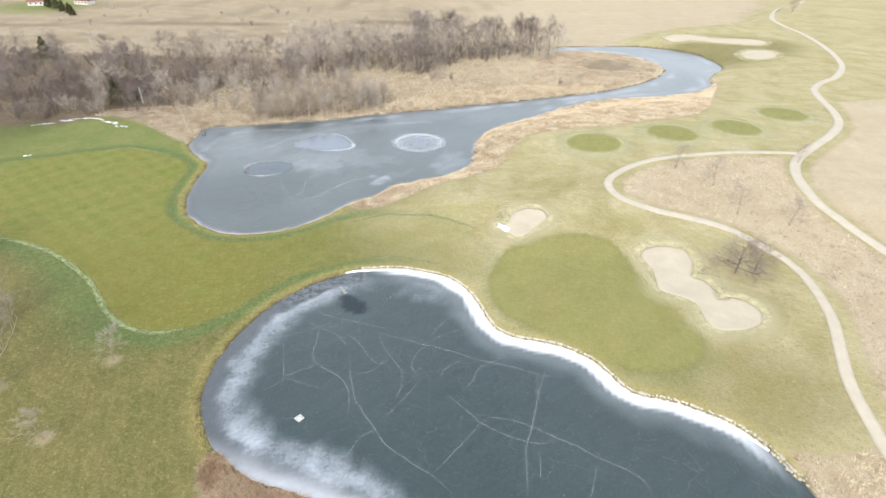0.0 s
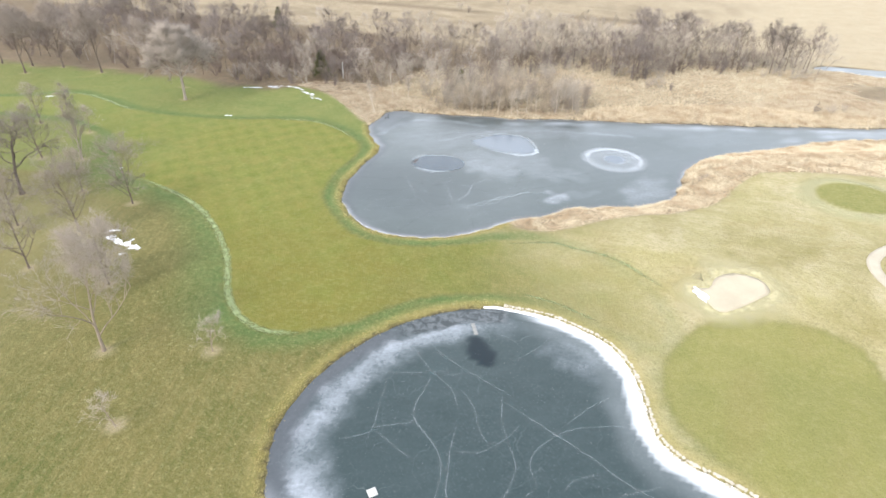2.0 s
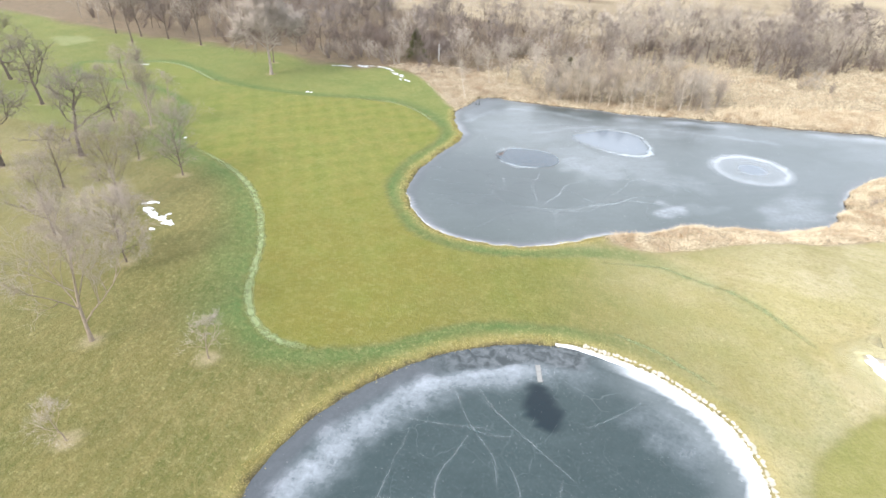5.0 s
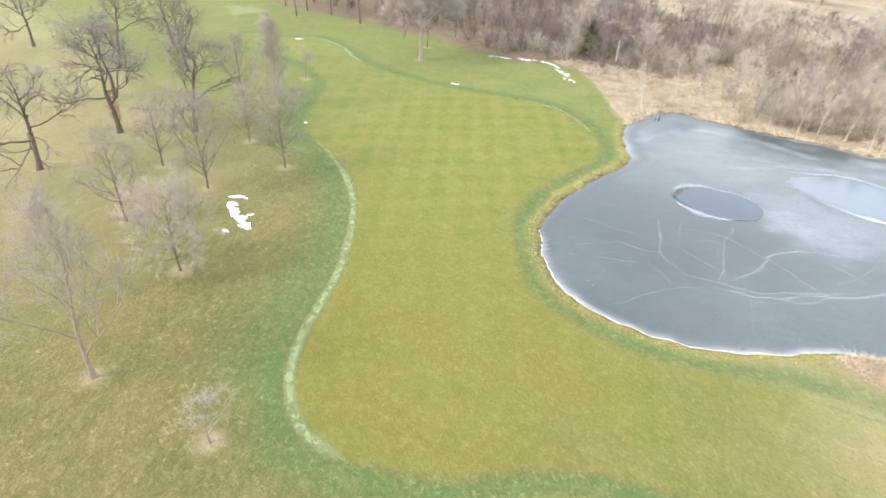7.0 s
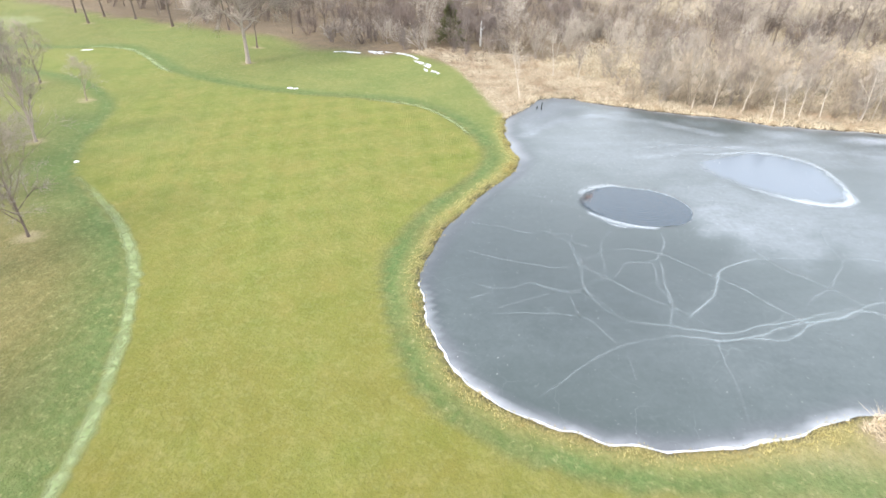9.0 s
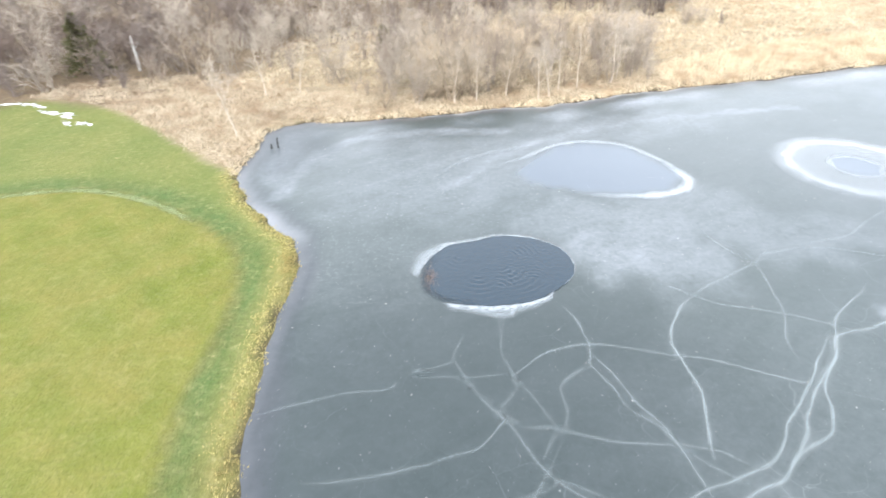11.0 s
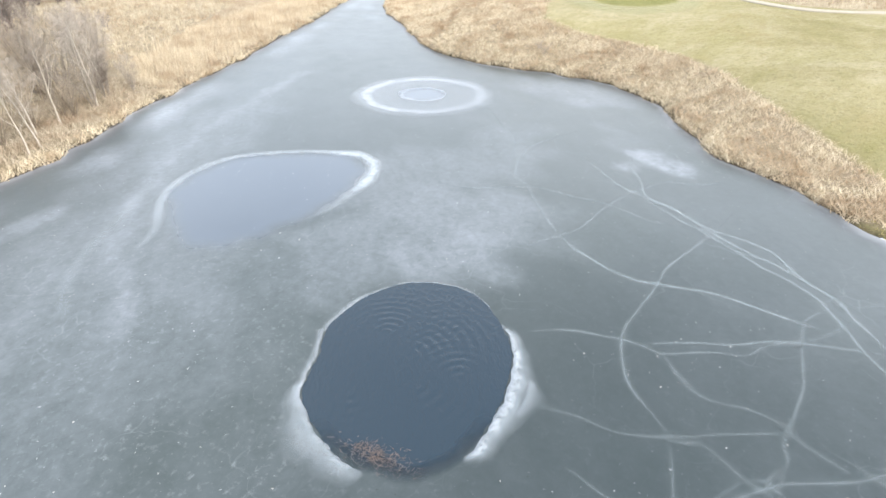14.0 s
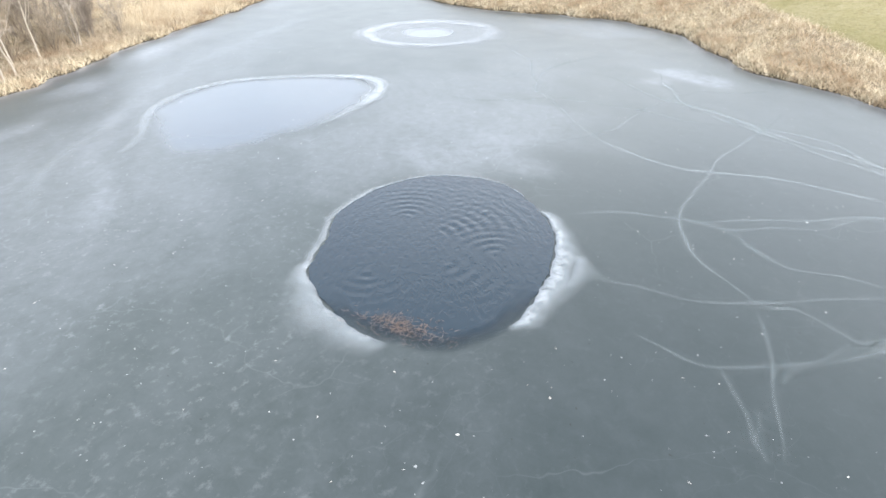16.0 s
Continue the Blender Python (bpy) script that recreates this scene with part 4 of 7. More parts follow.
set_attr(ice_a, "speck", np.clip(0.10 + 0.36 * np.maximum(blob(qa, -50, 170, 18, 14, 30), blob(qa, -40, 185, 18, 11, 20)), 0, 1))

ice_b, qb, db = ice_sheet("frozen_pond_near", POND_B_LINE, ICE_DARK, "dark clear pond ice with pale cracks and frosted margin", 0.8)
west = step(-qb[:, 0] - 0.35 * (qb[:, 1] - 70), -8, 10)
ragged = db + 0.7 * waves(qb, 11, 29) + 0.5 * waves(qb, 3.5, 30)
strip = step(qb[:, 1] + 0.25 * qb[:, 0], 82, 88) * (1 - step(qb[:, 0], -9.5, -7.5)) * (1 - step(db + 0.3 * waves(qb, 5, 34), 3.6, 4.3))
frost = 0.03 + 0.74 * west * step(ragged, 2.0, 4.4) * (1 - step(ragged, 4.4, 9.0)) * (0.75 + 0.35 * waves(qb, 17, 37))
frost = np.maximum(frost, 0.35 * west * step(db, 3.9, 4.4) * (1 - step(db, 4.4, 7.0)) * step(qb[:, 1], 88, 93))
frost = np.maximum(frost, 0.22 * blob(wobble(qb, 6, 1.2), 3.5, 95, 6, 4, -30))
stony = step(qb[:, 0], -9, 2) * step(qb[:, 1], 44, 54) * (1 - step(qb[:, 0], 48, 57))
rime = 0.9 * stony * (1 - step(db + 0.35 * waves(qb, 9, 24), 1.2, 2.4)) + 0.13 * stony * (1 - step(db + 0.8 * waves(qb, 8, 41), 2, 7))
corner = (1 - step(qb[:, 1] + 0.35 * qb[:, 0], 40, 50)) * (1 - step(qb[:, 0], -4, 20))
rime = np.maximum(rime, 0.9 * corner * (1 - step(db + 0.6 * waves(qb, 7, 26), 1.0, 5.0)))
dark_patch = blob(wobble(qb, 4, 0.4), -10.9, 91.6, 2.2, 3.9, 40, 0.14)
set_attr(ice_b, "rime", np.clip(rime, 0, 1) * (1 - dark_patch))
set_attr(ice_b, "frost", np.clip(frost * (1 - dark_patch) * (1 - strip), 0, 1))
set_attr(ice_b, "speck", 0.14 * (1 - dark_patch))
set_attr(ice_b, "thin", np.clip(dark_patch, 0, 1))
set_attr(ice_b, "margin", 0.55 * west * (1 - step(db + 0.4 * waves(qb, 8, 39), 1.8, 4.2)) * (1 - strip))
set_attr(ice_b, "mottle", strip)


LANES = ((-9.0, 0.0), (-2.4, 0.14), (-0.9, 0.62), (0.0, 1.0), (0.9, 0.62), (2.4, 0.14), (9.0, 0.0))


BAND = ((-1.9, 0.0), (-1.1, 0.28), (-0.5, 0.85), (0.0, 1.0), (0.5, 0.85), (1.1, 0.28), (1.9, 0.0))
STRIP = ((-1.7, 0.0), (-1.0, 0.6), (-0.5, 1.0), (0.0, 1.0), (0.5, 1.0), (1.0, 0.6), (1.7, 0.0))


def ribbon(name, points, wide, material, parent, z=0.006, closed=False, jitter=0.10, strength=1.0, lanes=LANES):
    """A strip with soft edges that lies on the ice."""
    line = smooth(points, closed, 8)
    if lanes is LANES:
        line = line + np.stack([waves(line, 3.4, 95), waves(line, 3.4, 96)], 1) * 0.06
    rng = np.random.RandomState(int(abs(points[0][0] * 31 + points[0][1] * 17)))
    along = np.roll(line, -1, 0) - np.roll(line, 1, 0) if closed else np.gradient(line, axis=0)
    along /= np.linalg.norm(along, axis=1)[:, None] + 1e-9
    side = np.stack([-along[:, 1], along[:, 0]], 1)
    line = line + side * rng.normal(0, wide * jitter, (len(line), 1))
    verts, body, faces = [], [], []
    swell = waves(line, 3.0, 97)
    for k, (p, s) in enumerate(zip(line, side)):
        t = k / max(len(line) - 1, 1)
        ends = 1.0 if closed else min(1, 5 * t + 0.25, 5 * (1 - t) + 0.25)
        w = wide * (1.0 + 0.35 * swell[k]) * (0.5 + 0.5 * ends)
        for off, b in lanes:
            verts.append((*(p + s * off * w), z))
            body.append(b * ends * strength)
    n = len(line)
    for k in range(n if closed else n - 1):
        a, b = 7 * k, 7 * ((k + 1) % n)
        faces += [(a + j, a + j + 1, b + j + 1, b + j) for j in range(6)]
    ob = mesh_object(name, verts, faces, material, parent)
    set_attr(ob, "body", body)
    return ob


CRACKS_FAR_NORTH = [
    [(2.3, 172.6), (-3.3, 168.8), (-6.2, 166.6), (-10.4, 165.4), (-13.3, 164.1)],
    [(-1.4, 160.6), (-5.3, 162.9), (-9.0, 164.3), (-13.3, 164.1), (-16.2, 163.4), (-17.8, 161.9), (-21.2, 159.9), (-24.4, 157.9), (-25.4, 157.1)],
    [(-20.3, 169.4), (-20.5, 167.2), (-19.3, 164.3), (-17.9, 161.6), (-18.0, 159.3), (-18.4, 156.9), (-18.6, 154.8), (-19.3, 153.5), (-20.3, 151.2), (-20.4, 148.6)],
    [(-11.8, 150.8), (-14.2, 152.3), (-16.6, 153.7), (-18.9, 154.7), (-21.8, 155.5), (-23.4, 155.9), (-25.4, 157.1), (-26.9, 158.5), (-28.0, 159.3)],
    [(-25.4, 157.1), (-26.9, 155.7), (-28.3, 153.6), (-29.2, 151.6), (-29.2, 149.8), (-28.9, 147.2), (-29.1, 145.2), (-29.6, 143.5), (-30.0, 142.0), (-30.2, 140.8)],
]
CRACKS_FAR_EAST = [
    [(-9.3, 158.9), (-11.0, 157.1), (-13.6, 155.2), (-15.3, 153.4), (-16.5, 151.1), (-18.1, 148.9), (-20.5, 146.7), (-22.4, 144.3), (-23.6, 142.5), (-25.4, 140.5), (-26.8, 139.3), (-28.5, 138.6), (-30.5, 137.7), (-31.7, 136.4)],
    [(-6.7, 154.3), (-10.2, 153.8), (-13.0, 152.7), (-16.0, 151.9), (-17.4, 149.7), (-19.8, 146.9), (-20.8, 144.5), (-21.7, 142.8), (-23.5, 141.8), (-25.3, 140.7), (-26.6, 139.3)],
    [(-16.6, 151.9), (-18.5, 149.8), (-20.7, 147.2), (-22.7, 145.0), (-24.3, 143.5), (-25.1, 142.2), (-26.7, 140.6), (-28.5, 139.8), (-31.0, 138.9), (-33.0, 138.1), (-35.4, 137.0)],
]
CRACKS_FAR_MIDDLE = [
    [(-16.1, 145.2), (-19.4, 146.3), (-21.6, 147.2), (-24.3, 148.3), (-27.2, 149.5), (-29.2, 149.8), (-32.3, 150.6), (-34.3, 151.1), (-35.7, 151.2), (-37.4, 150.9), (-38.8, 150.5), (-39.9, 149.8), (-41.0, 148.8), (-41.9, 148.0)],
    [(-11.8, 150.8), (-11.7, 148.6), (-10.1, 145.7)],
    [(-37.2, 156.1), (-36.1, 154.2), (-35.8, 152.2), (-35.7, 151.2), (-35.9, 149.6), (-36.0, 148.9), (-35.0, 146.7), (-34.4, 144.8)],
    [(-36.0, 150.4), (-34.9, 148.5), (-33.6, 145.3), (-32.6, 143.5), (-32.1, 141.9), (-31.7, 140.3), (-31.4, 138.7), (-31.2, 136.3)],
    [(-34.4, 144.8), (-32.9, 143.5), (-32.1, 141.9)],
]
CRACKS_FAR_SOUTH = [
    [(-27.2, 139.8), (-28.6, 140.7), (-29.9, 141.5), (-32.1, 141.9), (-33.9, 142.0), (-35.7, 142.1), (-38.0, 142.7), (-39.3, 143.1), (-40.4, 143.4), (-41.1, 143.3), (-42.1, 143.6)],
    [(-27.2, 139.8), (-26.7, 138.1), (-25.3, 135.3)],
    [(-28.6, 138.9), (-30.3, 140.2), (-31.8, 141.6)],
    [(-39.4, 143.1), (-40.0, 142.4), (-40.5, 141.5), (-40.9, 140.9)],
    [(-36.1, 148.8), (-37.3, 148.2), (-38.2, 147.4)],
    [(-35.8, 137.1), (-37.7, 138.3), (-39.5, 139.2), (-40.3, 139.5)],
]
CRACKS_FAR_WEST = [
    [(-59.7, 144.6), (-56.9, 145.5), (-54.1, 146.4), (-51.1, 146.7), (-50.4, 147.4)],
    [(-55.8, 139.4), (-53.4, 139.5), (-50.3, 140.0), (-47.4, 140.9), (-44.8, 141.8), (-42.9, 144.0), (-42.1, 143.6)],
    [(-51.6, 133.5), (-50.6, 134.2), (-48.6, 134.6), (-47.0, 135.9), (-46.0, 137.6), (-44.4, 137.7), (-43.2, 137.9), (-41.9, 138.2), (-40.9, 139.7), (-39.3, 142.3)],
    [(-47.5, 130.3), (-45.4, 131.8), (-43.5, 133.0), (-41.4, 134.3), (-39.2, 135.4)],
    [(-45.0, 146.9), (-43.8, 145.0), (-42.5, 143.4), (-41.2, 140.7), (-40.1, 139.3), (-38.3, 138.0), (-36.4, 137.2)],
    [(-39.2, 142.7), (-38.6, 144.6), (-38.6, 147.0), (-36.9, 148.6)],
]
CRACKS_FAR_SHORE = [
    [(-45.7, 137.4), (-41.2, 138.7), (-40.3, 139.5)],
    [(-41.7, 138.0), (-39.2, 134.9)],
    [(-43.0, 137.6), (-45.1, 134.5), (-47.1, 131.4)],
    [(-48.2, 134.4), (-50.4, 131.0)],
    [(-38.2, 123.1), (-37.4, 125.4), (-36.6, 128.2), (-35.6, 131.0), (-34.3, 133.5), (-32.5, 135.7), (-31.7, 136.4)],
    [(-39.2, 134.9), (-38.4, 135.2), (-34.6, 133.2)],
]
CRACKS_FAR_HOLE = [
    [(-25.3, 135.3), (-24.6, 134.3), (-23.0, 130.2)],
    [(-33.6, 132.7), (-31.9, 129.6)],
]
CRACKS_FAR_FRONT = [
    [(-42.2, 155.1), (-42.5, 153.9), (-42.4, 152.5), (-42.6, 151.4), (-42.6, 150.3), (-42.0, 148.4), (-41.5, 147.2)],
    [(-42.0, 148.4), (-41.2, 146.8), (-40.5, 145.3), (-39.8, 143.8), (-39.4, 143.1)],
    [(-42.1, 148.4), (-42.0, 147.6), (-41.7, 146.8), (-42.3, 145.9), (-43.0, 145.1), (-43.3, 144.4), (-43.8, 143.8)],
    [(-45.5, 152.3), (-45.8, 151.3), (-46.2, 150.3), (-46.2, 149.4), (-45.5, 147.9), (-44.9, 146.9), (-44.3, 146.1), (-43.1, 145.1)],
    [(-46.2, 149.4), (-47.1, 149.0), (-48.0, 148.7), (-48.8, 148.6), (-49.2, 148.6)],
    [(-47.5, 148.3), (-48.5, 148.4), (-49.0, 148.5), (-49.7, 148.2)],
    [(-42.5, 148.1), (-43.8, 147.9), (-45.0, 147.8), (-46.4, 147.9), (-47.8, 147.8), (-49.5, 147.8)],
    [(-46.3, 147.6), (-45.6, 147.3), (-44.9, 146.9)],
    [(-42.9, 144.9), (-42.7, 144.2), (-41.7, 143.6)],
]
CRACKS_NEAR_NORTH = [
    [(-16.7, 84.6), (-16.7, 80.5), (-17.0, 77.5), (-15.7, 74.5), (-12.7, 72.3), (-10.5, 69.8), (-9.6, 66.9), (-9.4, 62.2)],
    [(-10.1, 76.4), (-9.8, 72.2), (-9.0, 68.2), (-8.3, 65.4), (-6.3, 62.0), (-4.9, 59.7), (-3.5, 57.0), (-1.8, 55.4), (0.7, 53.3), (3.5, 51.1), (6.1, 48.1)],
    [(-4.9, 59.7), (-7.0, 58.5), (-8.1, 56.7), (-9.5, 54.3)],
    [(2.4, 70.0), (-0.1, 66.5), (-1.9, 64.2), (-3.6, 61.9)],
    [(-3.1, 75.9), (-1.5, 73.5), (-0.8, 71.5), (-1.2, 67.8), (-1.9, 66.0)],
    [(-20.4, 87.8), (-16.7, 84.6), (-14.0, 84.8), (-12.0, 86.1)],
    [(-16.7, 84.6), (-12.7, 81.9), (-10.8, 78.7)],
    [(-18.4, 89.3), (-13.2, 87.3), (-7.6, 85.1), (-3.8, 83.7)],
]
CRACKS_NEAR_EAST = [
    [(-4.8, 82.4), (-0.0, 80.3), (4.1, 78.6), (8.2, 76.9), (13.0, 74.3), (17.9, 72.7), (23.4, 70.2), (28.2, 69.5)],
    [(-22.2, 76.9), (-21.0, 71.5), (-22.3, 69.8), (-24.7, 68.2)],
    [(-21.0, 71.5), (-17.1, 69.8), (-14.2, 68.6)],
    [(2.4, 70.0), (0.8, 73.1), (1.5, 76.0), (3.6, 78.9), (5.8, 80.9), (8.6, 82.2)],
    [(18.4, 76.0), (15.0, 73.7), (12.6, 72.3), (11.0, 69.3), (8.9, 66.8)],
    [(6.5, 66.5), (9.0, 63.5), (11.6, 60.3), (14.6, 58.0), (17.4, 56.6), (20.3, 55.9), (22.7, 56.6)],
    [(11.6, 60.3), (13.3, 61.2), (16.8, 60.4), (19.3, 59.2), (22.7, 56.9), (26.1, 54.7), (28.1, 52.9), (31.6, 50.8), (33.4, 48.8), (33.6, 46.3)],
]
CRACKS_NEAR_MIDDLE = [
    [(3.5, 51.3), (6.6, 54.7), (9.4, 57.8), (11.6, 60.3)],
    [(24.8, 72.8), (23.2, 69.4), (21.2, 64.4), (19.4, 59.2), (17.8, 55.5), (17.1, 51.6), (16.5, 47.2)],
    [(22.6, 72.2), (21.5, 65.6)],
    [(19.6, 54.4), (18.8, 49.7)],
    [(27.3, 51.6), (26.0, 48.5), (25.0, 46.6)],
]
CRACKS_NEAR_FINE = [
    [(-25.4, 81.2), (-22.6, 82.3), (-20.4, 83.0), (-17.0, 84.5), (-13.9, 85.6)],
    [(-22.2, 76.9), (-22.3, 78.6), (-22.9, 80.9)],
    [(-21.1, 71.8), (-18.2, 73.1), (-15.9, 74.7)],
    [(-11.6, 82.5), (-9.2, 80.4), (-7.6, 77.6), (-6.1, 75.1), (-4.6, 74.1)],
    [(-5.3, 83.5), (-4.7, 80.3), (-3.7, 77.5), (-2.6, 75.6)],
    [(8.6, 82.2), (10.4, 83.0), (12.7, 83.6)],
    [(-0.5, 98.7), (-2.7, 94.9), (-5.2, 91.2)],
    [(10.8, 89.3), (7.0, 85.1), (4.3, 80.8)],
    [(-9.4, 71.5), (-5.8, 72.7), (-3.4, 75.5), (-1.7, 78.7)],
    [(5.7, 70.6), (6.9, 72.7), (9.6, 74.5)],
    [(-19.5, 91.0), (-17.4, 89.4), (-14.6, 87.8)],
    [(-22.2, 89.2), (-21.0, 88.4), (-19.7, 87.3)],
]


PALE_EAST = [(-13.7, 125.6), (-9.1, 127.5), (-4.5, 128.5), (0.3, 126.5), (5.4, 124.4), (9.6, 121.8), (13.4, 118.7), (16.8, 116.0)]
PALE_COLLAR = [(-7.0, 108.9), (-5.0, 108.6), (-0.8, 108.0), (3.2, 106.5), (6.9, 105.1)]
for points, wide in ((PALE_LINE, 0.52), (PALE_NORTH, 0.36), (PALE_WEST, 0.5), (PALE_EAST, 0.30), (PALE_COLLAR, 0.28)):
    strip = ribbon("dry_strip", points, wide, PALE_TURF, ground, 0.0, jitter=0.10, lanes=STRIP, strength=min(1, wide * 2.2))
    flat = np.array([v.co[:2] for v in strip.data.vertices])
    lifted = np.c_[flat, heights(flat) + 0.035]
    strip.data.vertices.foreach_set("co", lifted.astype(np.float32).ravel())
    strip.data.update()

# dark strip below the reeds: mud, with the lip's shade painted in
for points in (POND_A_LINE[REED_SHORE][:128], POND_A_LINE[REED_SHORE][-124:]):
    ribbon("mud_edge", points[::2], 0.20, MUD_SHADE, ground, 0.022, jitter=0.2, lanes=STRIP)
layer = 0
for group, strength in ((CRACKS_FAR_NORTH[:4], 0.46), (CRACKS_FAR_NORTH[4:], 0.90), (CRACKS_FAR_EAST, 0.80), (CRACKS_FAR_MIDDLE, 0.56), (CRACKS_FAR_SOUTH, 0.42), (CRACKS_FAR_WEST, 0.40), (CRACKS_FAR_SHORE, 0.36), (CRACKS_FAR_HOLE, 0.26), (CRACKS_FAR_FRONT, 0.28)):
    for line in group:
        ribbon("crack", line, 0.060 if strength > 0.6 else 0.048, CRACK, ice_a, 0.004 + 0.0012 * layer, jitter=0.05, strength=strength * (1.0 if len(line) > 4 else 0.75))
        layer += 1
for k, line in enumerate(CRACKS_NEAR_NORTH + CRACKS_NEAR_EAST + CRACKS_NEAR_MIDDLE):
    ribbon("crack", line, (0.06 if len(line) > 6 else 0.05), CRACK, ice_b, 0.004 + 0.0012 * k, jitter=0.05, strength=0.42 if len(line) > 6 else 0.34)
for k, line in enumerate(CRACKS_NEAR_FINE):
    ribbon("crack", line, 0.05, CRACK, ice_b, 0.032 + 0.0012 * k, jitter=0.05, strength=0.32)

# open water and refrozen holes
HOLE = [(-37.1, 166.0), (-35.6, 164.7), (-34.8, 162.4), (-35.1, 160.3), (-36.4, 158.6), (-38.4, 157.0), (-40.2, 156.3), (-42.2, 156.0), (-43.9, 156.0), (-45.8, 156.2), (-47.3, 156.6), (-48.4, 157.4), (-49.0, 158.3), (-49.1, 159.5), (-49.2, 161.0), (-48.5, 162.5), (-47.6, 164.0), (-46.5, 165.2), (-45.4, 165.7), (-43.8, 166.1), (-41.7, 166.9), (-39.9, 166.9), (-38.4, 166.6)]
OLD_HOLE = [(-34.3, 187.2), (-32.7, 189.4), (-29.8, 190.6), (-26.1, 191.0), (-22.7, 189.9), (-20.5, 187.1), (-18.5, 183.2), (-17.6, 180.0), (-19.6, 177.0), (-22.3, 175.8), (-25.6, 175.3), (-28.4, 175.7), (-30.7, 175.7), (-32.8, 176.7), (-35.3, 177.8), (-37.2, 179.1), (-38.1, 181.2), (-37.2, 183.6)]


# ripples: where they start: x, y, heading, wave length, reach
WAKES = ((-41.5, 161.5, -40, 0.60, 3.0), (-40.5, 163.6, 10, 0.52, 2.4), (-43.8, 160.2, -90, 0.66, 2.0), (-38.8, 159.6, 80, 0.48, 1.8), (-45.4, 163.0, 200, 0.58, 1.8), (-42.2, 158.4, 30, 0.55, 2.6))


def pool(name, outline, material, label, z, ripple, soft):
    line = smooth(outline, True, 8)
    rng = np.random.RandomState(4)
    line = line + rng.normal(0, 0.02, line.shape) + np.stack([waves(line, 1.1, 93), waves(line, 1.1, 94)], 1) * (0.07 if ripple else 0.0)
    mid = line.mean(0)
    rings = 60 if ripple else 26
    verts, faces, n = [], [], len(line)
    for r in range(rings + 1):
        for p in line:
            x, y = mid + (p - mid) * (1 - r / (rings + 0.5))
            up = 0.0
            for sx, sy, heading, length, reach in WAKES:
                d = math.hypot(x - sx, y - sy)
                fan = max(0.0, math.cos(math.atan2(y - sy, x - sx) - radians(heading))) ** 2
                up += ripple * fan**1.5 * math.sin(6.2832 * d / length) * math.exp(-d / reach)
            up *= min(1, r / 8)
            verts.append((x, y, z + up))
    for r in range(rings):
        for k in range(n):
            a, b = r * n + k, r * n + (k + 1) % n
            faces.append((a, b, b + n, a + n))
    faces.append(tuple(rings * n + k for k in range(n)))
    ob = mesh_object(name, verts, faces, material)
    # skim ice blurs the edge round (x, y, reach)
    edge = np.array([min(1.0, (k // n + 0.5) / 9) for k in range(len(verts))])
    close = 1 - step(np.hypot([v[0] - soft[0] for v in verts], [v[1] - soft[1] for v in verts]), 0.4 * soft[2], soft[2])
    set_attr(ob, "body", 1 - close * (1 - edge))
    return tagged(ob, label, "water", kind="structure")


open_water = pool("open_water", HOLE, WATER, "dark rippled open water in the pond ice", 0.050, 0.024, (-48.6, 158.6, 5.5))
smooth_ice = 1 - step(signed(wobble(qa, 4, 0.3), smooth(OLD_HOLE, True, 4)), -1.6, 0.4)
smooth_ice = np.maximum(smooth_ice, 1 - step(np.hypot(qa[:, 0] - 4.7, qa[:, 1] - 182.8), 2.4, 3.6))
set_attr(ice_a, "glaze", smooth_ice)

def shelf(points, widths, parent, z, strength=1.0):
    """A ledge of white ice: broken off clean along the hole, thinning out on the other side."""
    line = smooth(points, False, 10)
    t = np.linspace(0, 1, len(line))
    along = np.gradient(line, axis=0)
    along /= np.linalg.norm(along, axis=1)[:, None]
    side = np.stack([along[:, 1], -along[:, 0]], 1)
    wide = np.interp(t, np.linspace(0, 1, len(widths)), widths) * (1 + 0.22 * waves(line, 1.7, 91))
    line = line + side * (0.07 * waves(line, 0.9, 92))[:, None]
    lanes = ((0.0, -0.05, 1.0), (0.0, 0.02, 1.0), (0.3, 0.02, 0.9), (0.62, 0.014, 0.62), (0.95, 0.008, 0.28), (1.5, 0.0, 0.0))
    verts = np.concatenate([np.c_[line + side * (u * wide)[:, None], np.full(len(line), z + up)] for u, up, body in lanes])
    n = len(line)
    faces = [(j * n + k, j * n + k + 1, (j + 1) * n + k + 1, (j + 1) * n + k) for j in range(len(lanes) - 1) for k in range(n - 1)]
    ob = mesh_object("rim_piece", verts, faces, RIM, parent)
    ends = np.clip(np.minimum(t, 1 - t) * 9, 0, 1)
    set_attr(ob, "body", np.concatenate([body * strength * ends for u, up, body in lanes]))


rim_open = new("hole_rim")
tagged(rim_open, "broken white ice rim of the open hole", "ice rim")
shelf([(-36.4, 158.6), (-35.1, 160.3), (-34.8, 162.4), (-35.6, 164.7), (-37.1, 166.0), (-38.4, 166.6)], (0.10, 0.12, 0.10, 0.14, 0.2), rim_open, 0.054, 0.4)
shelf([(-37.6, 166.3), (-38.6, 166.7), (-41.7, 167.0), (-43.8, 166.2), (-45.4, 165.8), (-46.5, 165.3), (-47.6, 164.1)], (0.2, 0.25, 0.3, 0.3, 0.35, 0.4, 0.3), rim_open, 0.056, 0.55)
shelf([(-45.6, 165.7), (-46.5, 165.3), (-47.6, 164.1), (-48.5, 162.6), (-49.1, 161.2), (-49.2, 160.0)], (0.3, 0.7, 1.1, 1.2, 0.9, 0.4), rim_open, 0.058, 0.62)
